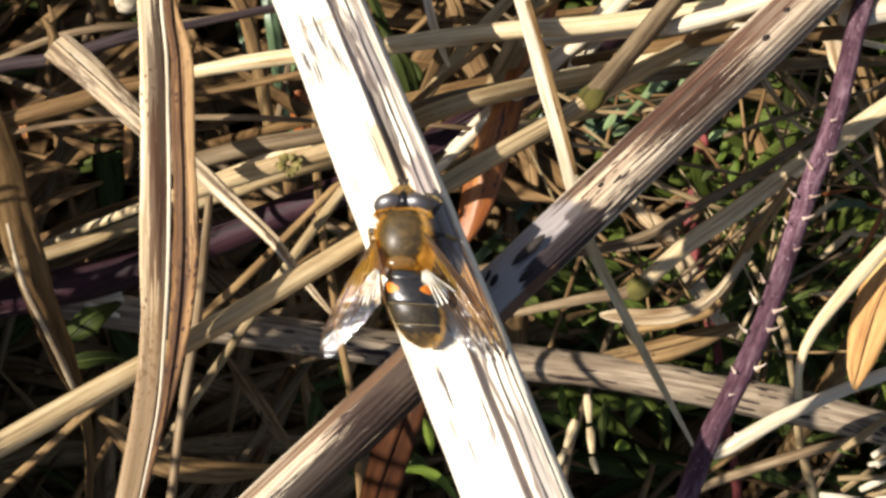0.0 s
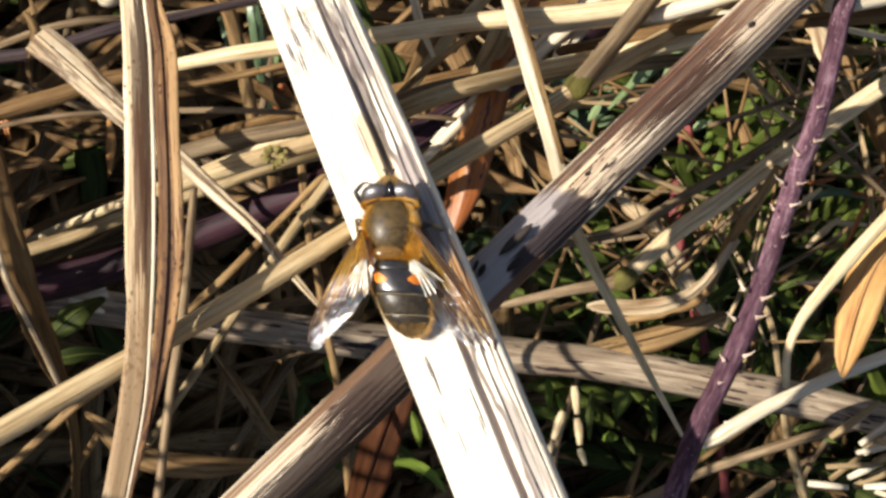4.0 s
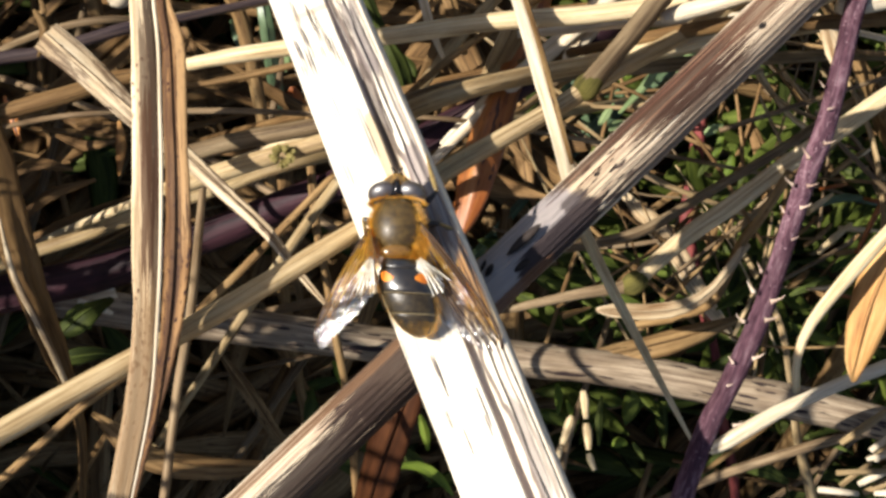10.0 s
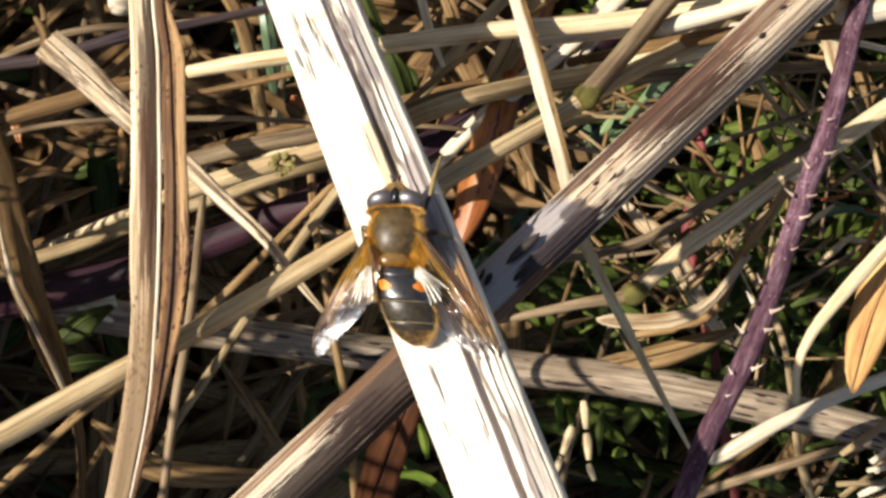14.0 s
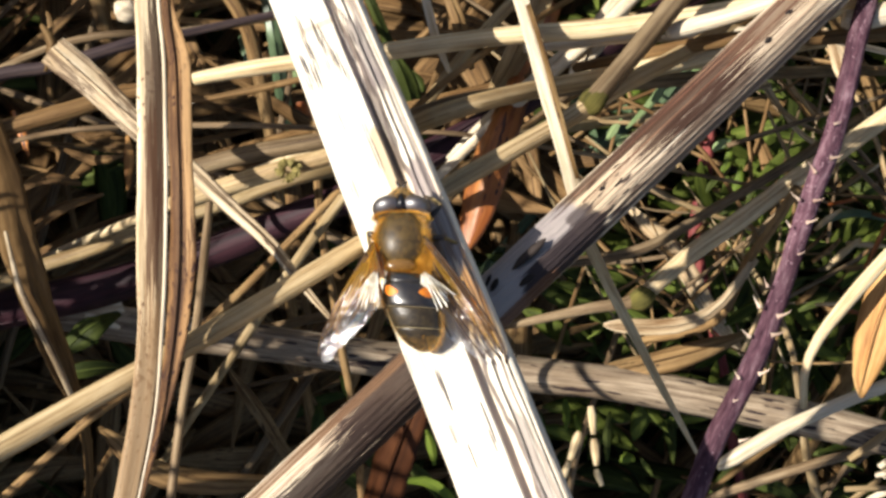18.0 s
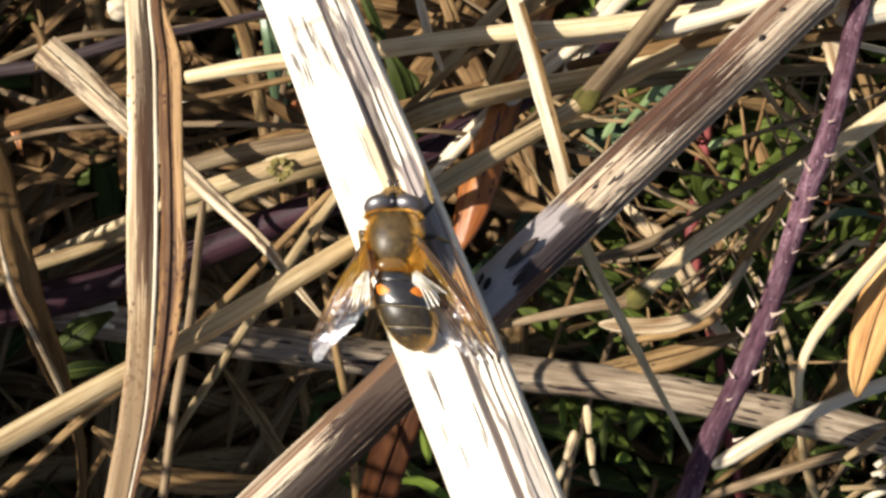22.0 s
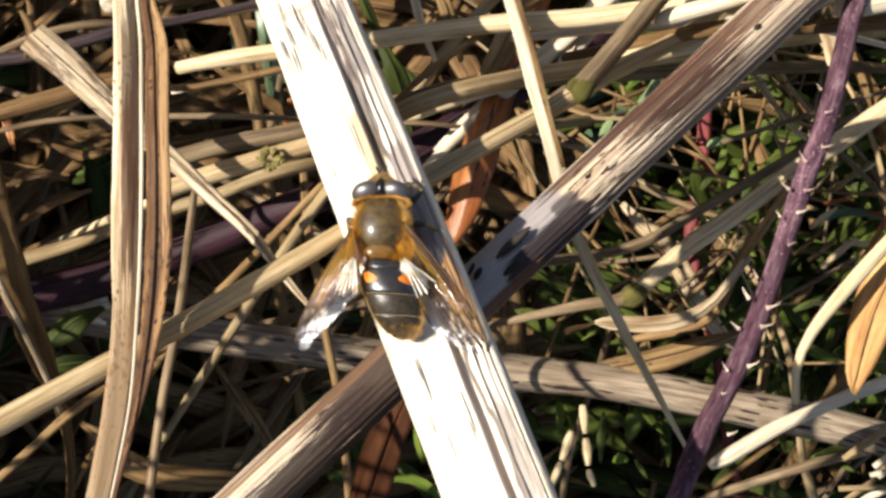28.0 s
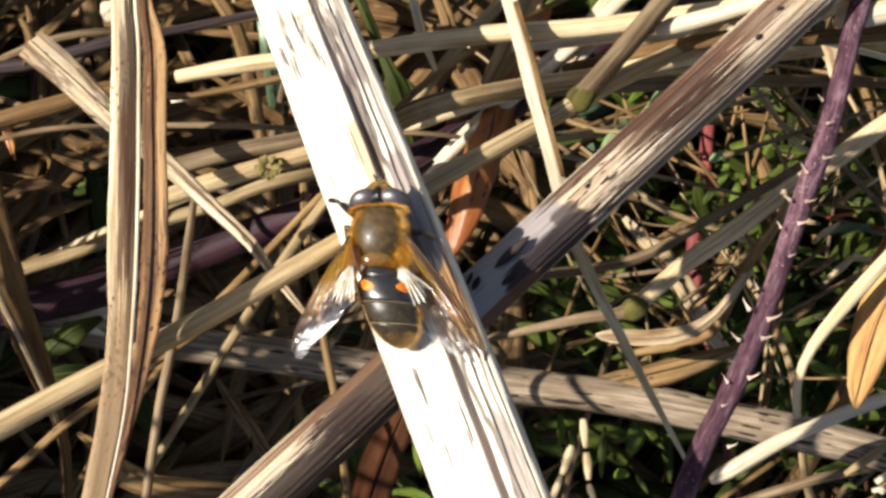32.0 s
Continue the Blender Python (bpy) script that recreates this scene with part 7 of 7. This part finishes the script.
def abdomen_patch(name, s0, s1, a0, a1, narrow, material, parent, label):
    """A rounded triangle on the abdomen's skin, wide at the side and narrow towards the middle."""
    rings = []
    for i in range(11):
        f = i / 10
        a = a0 + (a1 - a0) * f
        k = max(math.sin(math.pi * min(max(f, 0.06), 0.97)) ** 0.5 * (1 - narrow * f), 0.03)
        m, hlf = (s0 + s1) / 2 + (s1 - s0) * 0.10 * f, (s1 - s0) / 2 * k
        rings.append([tuple(abdomen_point(m + hlf * t, math.radians(a), 0.025 if 0 < i < 10 else 0.005)) for t in (-1, -0.5, 0, 0.5, 1)])
    return part(name, sheet_mesh(name, rings, [0, 1, 2, 3, 4], list(range(11)), False, material), parent, label)


def wing_mesh(length, chord, flip):
    """Membrane in its own plane: y along the wing, x from the leading edge (0) to the trailing edge."""
    rings, vs = [], []
    n, k = 60, 41
    for i in range(n):
        f = i / (n - 1)
        lead = 0.10 * math.sin(math.pi * f) - 0.40 * chord * (max(f - 0.72, 0) / 0.28) ** 3
        width = chord * min(1.0, 0.16 + f * 3.4) * (0.34 + 0.66 * math.sin(math.pi * min(f * 0.72 + 0.16, 1.0)) ** 0.9) * math.sqrt(max(1 - f ** 6, 0.0)) * (1 - 0.18 * math.exp(-((f - 0.3) / 0.035) ** 2))
        row = []
        for j in range(k):
            g = j / (k - 1)
            pleat = math.sin(g * 30 + 2.2 * math.sin(f * 6 + 1.0)) * min(1.0, 2.5 * g) * (0.35 + 0.65 * f)
            ripple = 0.085 * pleat + 0.09 * math.sin(f * 11 + g * 4) + 0.05 * math.sin(f * 47 + g * 13) * max(f - 0.5, 0.0) * 2
            row.append((flip * (g * max(width, 0.03) - lead), f * length, ripple))
        rings.append(row)
        vs.append(f)
    return sheet_mesh("wing", rings, np.linspace(0, 1, k), vs, False, WING)


def wing_vein(length, chord, flip, path, r):
    pts = [(flip * g * chord, f * length, 0.12, r * 1.5) for f, g in path]
    return tube(pts, VEIN, sides=6, name="vein", step=0.5, lump=0.0)


def limb(pts, material, name):
    return tube(pts, material, sides=10, name=name, step=0.25, lump=0.05)


def aim(at, way):
    """The pose of a limb whose own y axis points along way; millimetres."""
    return Matrix.Translation(Vector(at) * 0.001) @ Vector(way).to_track_quat("Y", "Z").to_matrix().to_4x4()


def hoverfly(m):
    rng = np.random.default_rng(7)
    fly = new("hoverfly")
    fly.matrix_world = m
    tagged(fly, "golden-haired brown hoverfly with orange-spotted black abdomen on a stalk", "hoverfly")
    # thorax
    thorax = blob("thorax", (0.15, 0.25, 3.35), (2.12, 2.55, 2.0), BODY, squared=0.15, seg=40, parent=fly, label="dull olive-brown thorax, slightly shiny")
    blob("scutellum", (0.05, -2.2, 4.2), (1.35, 0.62, 0.66), SCUTELLUM, squared=0.2, parent=thorax, label="shiny brown scutellum")
    shade = rng.random
    side_hair = egg_hairs(rng, 6000, (0.15, 0.25, 3.35), (2.12, 2.55, 2.0), lambda d: d[2] > -0.5 and abs(d[0]) + 0.25 * abs(d[1]) > 0.62 + 0.5 * shade() or -0.3 < d[2] < 0.35 * shade(), (0.2, 0.75), (0, -0.2, 0.1))
    part("side_hair", hair_mesh("side_hair", side_hair, FUR, 0.009), thorax, "dense golden hair along the sides")
    back_hair = egg_hairs(rng, 2600, (0.1, -2.2, 3.7), (2.1, 0.95, 1.0), lambda d: (d[1] < 0.2 * shade() or abs(d[0]) > 0.6) and d[2] > -0.3, (0.2, 0.7), (0, -0.7, 0.1))
    part("back_hair", hair_mesh("back_hair", back_hair, FUR, 0.009), thorax, "golden hair behind the scutellum")
    for k in (-1, 1):
        root = blob("wing_root", (0.15 + k * 1.85, -1.35, 3.75), (0.6, 1.3, 0.36), ROOT, (0, 0, k * 14), parent=thorax, label="amber skin at a wing's root")
        tuft = egg_hairs(rng, 2200, (0.15 + k * 1.85, -1.35, 3.75), (0.6, 1.3, 0.36), lambda d: d[2] > -0.2, (0.2, 0.65), (0.3 * k, -0.6, 0))
        part("root_hair", hair_mesh("root_hair", tuft, FUR, 0.009), root)
    fuzz = egg_hairs(rng, 900, (0.15, 0.25, 3.35), (2.1, 2.5, 2.0), lambda d: d[2] > 0.3, (0.12, 0.3), (0, -0.3, 0))
    part("fuzz", hair_mesh("fuzz", fuzz, FUR, 0.007), thorax)
    # head
    head = blob("head", (0, 0, 0), (2.05, 1.05, 1.55), FRONS, parent=fly, label="short broad head")
    head.location = Vector((0.1, 3.15, 3.3)) * 0.001
    blob("eye", (-1.06, -0.02, 0.2), (1.36, 0.95, 1.6), EYE, (0, -10, 10), seg=36, parent=head, label="large glossy dark brown eye")
    blob("eye", (1.06, -0.02, 0.2), (1.36, 0.95, 1.6), EYE, (0, 10, -10), seg=36, parent=head, label="large glossy dark brown eye")
    blob("frons", (0, 0.15, 0.95), (0.42, 0.85, 0.7), FRONS, parent=head)
    blob("face", (0, 0.35, 0.3), (1.95, 1.5, 1.0), FACE, taper=0.72, parent=head, label="golden-brown dusted face")
    for k in (-1, 1):
        ant = limb([(k * 0.14, 1.45, 0.75, 0.10), (k * 0.25, 1.75, 0.85, 0.13), (k * 0.38, 1.98, 0.8, 0.10), (k * 0.46, 2.2, 0.7, 0.03)], LEG, "antenna")
        part("antenna", ant, head, "short dark antenna")
    ring = [(1.85 * math.cos(a), -0.68 + 0.10 * math.cos(2 * a), 0.1 + 1.2 * math.sin(a), 0.07) for a in np.radians(np.arange(-40, 221, 20))]
    part("collar", tube(ring, COLLAR, sides=8, step=0.3, name="collar", lump=0.03), head, "golden fringe behind the eyes")
    fringe = [((2.0 * math.cos(a), -0.75, 0.1 + 1.45 * math.sin(a)), (0.5 * math.cos(a) + rng.normal(0, 0.1), -0.2 + rng.normal(0, 0.15), 0.3 * math.sin(a))) for a in rng.uniform(-0.5, 3.64, 900)]
    part("fringe", hair_mesh("fringe", fringe, FUR, 0.010), head)
    face_hair = egg_hairs(rng, 260, (0, 0.45, 0.3), (1.2, 1.15, 1.0), lambda d: d[2] > -0.2 and d[1] > -0.2, (0.15, 0.35), (0, 0.3, 0.2))
    part("face_hair", hair_mesh("face_hair", face_hair, FUR, 0.010), head)
    # abdomen
    abd = abdomen_ring("abdomen", 0.0, 0.13, BELLY, fly, "black and olive banded abdomen", n=5)
    seg2 = abdomen_ring("tergite", 0.115, 0.46, BELLY, abd, "glossy black plate with orange side spots", -0.02, 0.02)
    seg3 = abdomen_ring("tergite", 0.46, 0.72, OLIVEBACK, abd, "dusky olive-black plate", -0.03, 0.02)
    seg4 = abdomen_ring("tergite", 0.72, 0.93, OLIVEBACK, abd, "dusky olive-black plate", -0.03, 0.01)
    abdomen_ring("tip", 0.92, 1.0, OLIVEBACK, abd, "", -0.03, 0.0, 5)
    for s in (0.455, 0.715):
        abdomen_ring("pale_band", s - 0.007, s + 0.007, RIM, abd, "thin pale band", 0.015, 0.022, 3)
    
    for th in (176, 4):
        edge = [(*abdomen_point(s, radians(th), 0.0), 0.045) for s in np.linspace(0.34, 0.93, 12)]
        part("pale_margin", tube(edge, RIM, sides=6, step=0.3, name="pale_margin", lump=0.2), abd, "pale hairy margin of the abdomen")
    abdomen_patch("orange_spot", 0.16, 0.34, 152, 114, 0.45, SPOT, abd, "orange wedge-shaped spot")
    abdomen_patch("orange_spot", 0.16, 0.34, 28, 66, 0.45, SPOT, abd, "orange wedge-shaped spot")
    roots = []
    for _ in range(900):
        s = rng.beta(4, 1.3)
        th = rng.uniform(-0.3, math.pi + 0.3)
        if s < 0.8 and 0.5 < th < math.pi - 0.5:
            continue
        a, b = abdomen_point(s, th), abdomen_point(s, th, 0.3)
        roots.append((a, (b - a) * rng.uniform(0.6, 1.2) + Vector((0.1, -0.25, 0.05)) * rng.uniform(0.5, 1.4)))
    part("abdomen_hair", hair_mesh("abdomen_hair", roots, FUR, 0.006), abd, "golden hair round the tip")
    # wings
    for flip, base, way, roll in ((-1, (-2.3, -0.1, 4.3), (-4.9, -9.2, -1.4), -30), (1, (2.1, 0.35, 4.4), (7.4, -10.0, -2.2), 8)):
        ln = Vector(way).length
        chord = 3.7
        w = new("wing", wing_mesh(ln, chord, 1))
        w.parent = fly
        tagged(w, "clear amber-tinted wing with brown veins")
        # the membrane lies inwards of the leading edge
        d = Vector(way).normalized()
        inward = Vector((-flip, 0, 0))
        inward = (inward - d * inward.dot(d)).normalized()
        inward = Matrix.Rotation(radians(roll) * flip, 3, d) @ inward
        nrm = inward.cross(d)
        w.matrix_local = Matrix.Translation(Vector(base) * 0.001) @ Matrix((inward, d, nrm)).transposed().to_4x4()
        for path, r in (([(0, 0.03), (0.3, -0.03), (0.6, -0.03), (0.85, 0.05), (0.97, 0.22)], 0.075), ([(0.02, 0.10), (0.3, 0.08), (0.6, 0.10), (0.9, 0.16)], 0.05),
                        ([(0.05, 0.2), (0.3, 0.27), (0.55, 0.36), (0.68, 0.28), (0.93, 0.28)], 0.045), ([(0.05, 0.28), (0.35, 0.45), (0.6, 0.55), (0.86, 0.55)], 0.04),
                        ([(0.04, 0.32), (0.25, 0.62), (0.45, 0.78), (0.62, 0.86)], 0.04), ([(0.06, 0.24), (0.3, 0.36), (0.5, 0.46), (0.75, 0.44), (0.95, 0.40)], 0.032), ([(0.05, 0.36), (0.2, 0.72), (0.32, 0.9)], 0.035), ([(0.10, 0.06), (0.4, 0.03), (0.75, 0.06)], 0.05), ([(0.48, 0.33), (0.5, 0.5)], 0.03), ([(0.84, 0.24), (0.83, 0.4), (0.84, 0.56)], 0.03)):
            part("vein", wing_vein(ln, chord, 1, path, r), w)
    # pleated white lobes behind the wings
    for k, px, py, pz, first, span, rays in ((1, 1.75, -2.7, 4.9, 0, 58, 8), (-1, -1.75, -2.7, 5.3, -4, 46, 7)):
        rings = []
        for q in range(13):
            f = q / 12
            row = []
            for a in range(rays * 6 + 1):
                g = a / (rays * 6)
                turn = radians(first + span * g)
                reach = (0.4 + 2.9 * f) * (1 - (0.06 + 0.4 * g) * math.sin(g * rays * math.pi) ** 2 * f) * (0.8 + 0.3 * math.sin(2.6 * g + 0.3 + 0.5 * math.sin(17 * g)))
                fold = (0.07 + 0.2 * f) * math.sin(g * rays * 2 * math.pi + 0.8 * math.sin(5 * g)) * (0.35 + 0.65 * min(1.0, 2.2 * g))
                row.append((px + k * math.sin(turn) * reach, py - math.cos(turn) * reach, pz + fold - 0.5 * f * f - 0.7 * g * f))
            rings.append(row)
        fan = sheet_mesh("calypter", rings, np.linspace(0, 4, rays * 6 + 1), np.linspace(0, 3, 13), False, CALYPTER)
        part("calypter", fan, fly, "pleated white lobe behind a wing")
    # standing legs: hip, knee, ankle, foot
    for pts in (((1.9, 0.9, 2.2), (3.6, 0.9, 2.4), (4.9, 1.1, 0.2), (5.5, 1.7, -1.3)), ((-1.7, 0.9, 2.0), (-2.7, 1.4, 2.3), (-2.6, 0.6, -0.2), (-2.4, 1.6, -0.9)),
                ((1.7, -1.2, 2.0), (3.2, -2.4, 2.6), (3.4, -4.4, 0.2), (3.6, -5.8, -0.6)), ((-1.5, -1.2, 2.0), (-1.9, -2.6, 2.3), (-1.3, -4.6, 0.6), (-1.0, -5.8, 0.1))):
        h, kn, an, ft = pts
        femur = part("leg", limb([(*h, 0.3), (*[(a + b) / 2 for a, b in zip(h, kn)], 0.36), (*kn, 0.2)], LEG, "leg"), fly, "dark bristly leg")
        part("shin", limb([(*kn, 0.18), (*an, 0.16)], SHIN, "shin"), femur, "amber lower leg")
        part("foot", limb([(*an, 0.12), (*ft, 0.08)], LEG, "foot"), femur)
    # forelegs, which groom
    fore = []
    for k in (1, -1):
        femur = part("foreleg", limb([(0, 0, 0, 0.24), (0, 1.1, 0.05, 0.3), (0, 2.2, 0, 0.17)], LEG, "foreleg"), fly, "dark foreleg, raised for grooming")
        shin = part("foreleg_shin", limb([(0, 0, 0, 0.17), (0, 1.2, 0.05, 0.22), (0, 2.2, 0, 0.17), (0.05, 3.0, -0.1, 0.13), (0.12, 3.9, -0.35, 0.10), (0.18, 4.5, -0.6, 0.06)], SHIN if k > 0 else LEG, "foreleg_shin"), femur, "slender lower leg and foot")
        fore.append((femur, shin))
    return fly, head, fore


FLY_AT = pose(-0.00346, -0.00045, 0.24688, -19, 0, 0)
fly, fly_head, fly_fore = hoverfly(FLY_AT)

# directions of thigh and shin for the states of a foreleg: folded, reaching, half raised, tucked away, wiping
STATES = {"A": ((1.6, 1.35, 1.1), (-2.3, 0.35, -1.5)), "B": ((1.5, 1.5, 0.8), (-0.95, 3.9, -1.1)), "C": ((1.55, 1.5, 1.0), (-1.2, 1.7, -2.2)),
          "D": ((0.35, 1.2, -1.5), (-1.6, 0.5, -0.8)), "E": ((1.0, 1.7, 0.9), (0.55, 2.7, -0.3)), "G": ((1.5, 0.95, 1.0), (1.3, 1.6, -3.0)), "F": ((0.9, 0.8, 1.6), (-0.5, 2.3, -2.4))}
RIGHT = ("0 C,0.2 B,0.4 B,0.6 A,0.8 A,1 A,1.5 A,2 A,2.5 A,3 E,3.5 D,5.5 A,6 A,6.5 C,7 B,7.5 B,8 A,8.5 A,9 C,9.5 B,10 B,10.5 C,11 A,11.5 A,12 B,12.5 B,13 C,13.5 C,14 E,"
         "14.5 A,16.5 C,17 A,17.5 A,18 C,18.5 B,19 B,19.5 C,20 A,20.5 D,21 C,21.5 E,22 B,22.5 B,23 A,23.5 A,24 D,24.5 A,25 B,25.5 B,27.5 B,28 C,28.3 A,28.6 A,29 D,29.3 C,29.6 C,"
         "30 B,30.3 B,30.6 C,31 A,31.3 A,31.6 A,31.8 A,32 D")
LEFT = "0 D,2.7 D,3 D,3.5 F,5.5 D,8.6 D,9 F,9.4 D,20 D,20.5 F,21 D,28.7 D,29 F,29.3 F,29.6 D,31.8 D,32 G"
NOD = "0 2 0,3 0 0,3.5 4 2,5.5 0 0,6 0 0,8 -2 0,9 0 0,11 1 0,14 0 0,17 -2 0,20 2 0,20.5 -14 -6,21 0 0,25 0 0,28 -2 0,28.6 0 0,29 -22 -8,29.3 -26 -6,29.6 -6 -2,30 -6 0,31 -3 0,32 -5 0"


def motions():
    for (femur, shin), plan, k in ((fly_fore[0], RIGHT, 1), (fly_fore[1], LEFT, -1)):
        thigh, lower = [], []
        hip = (0.15 + k * 1.75, 2.05, 2.3)
        for row in plan.split(","):
            t, s = row.split()
            a, b = [Vector((v[0] * k, v[1], v[2])) for v in STATES[s]]
            m1, m2 = aim(hip, a), aim((0, 0, 0), b)
            thigh.append((float(t), m1))
            lower.append((float(t), Matrix.Translation((0, 0.0022, 0)) @ (m1.to_3x3().inverted() @ m2.to_3x3()).to_4x4()))
        walk(femur, thigh)
        walk(shin, lower)
    walk(fly_head, [(float(t), Matrix.Translation((0.0001, 0.00315, 0.0033)) @ pose(0, 0, 0, 0, float(r), float(z))) for t, r, z in (row.split() for row in NOD.split(","))])


motions()
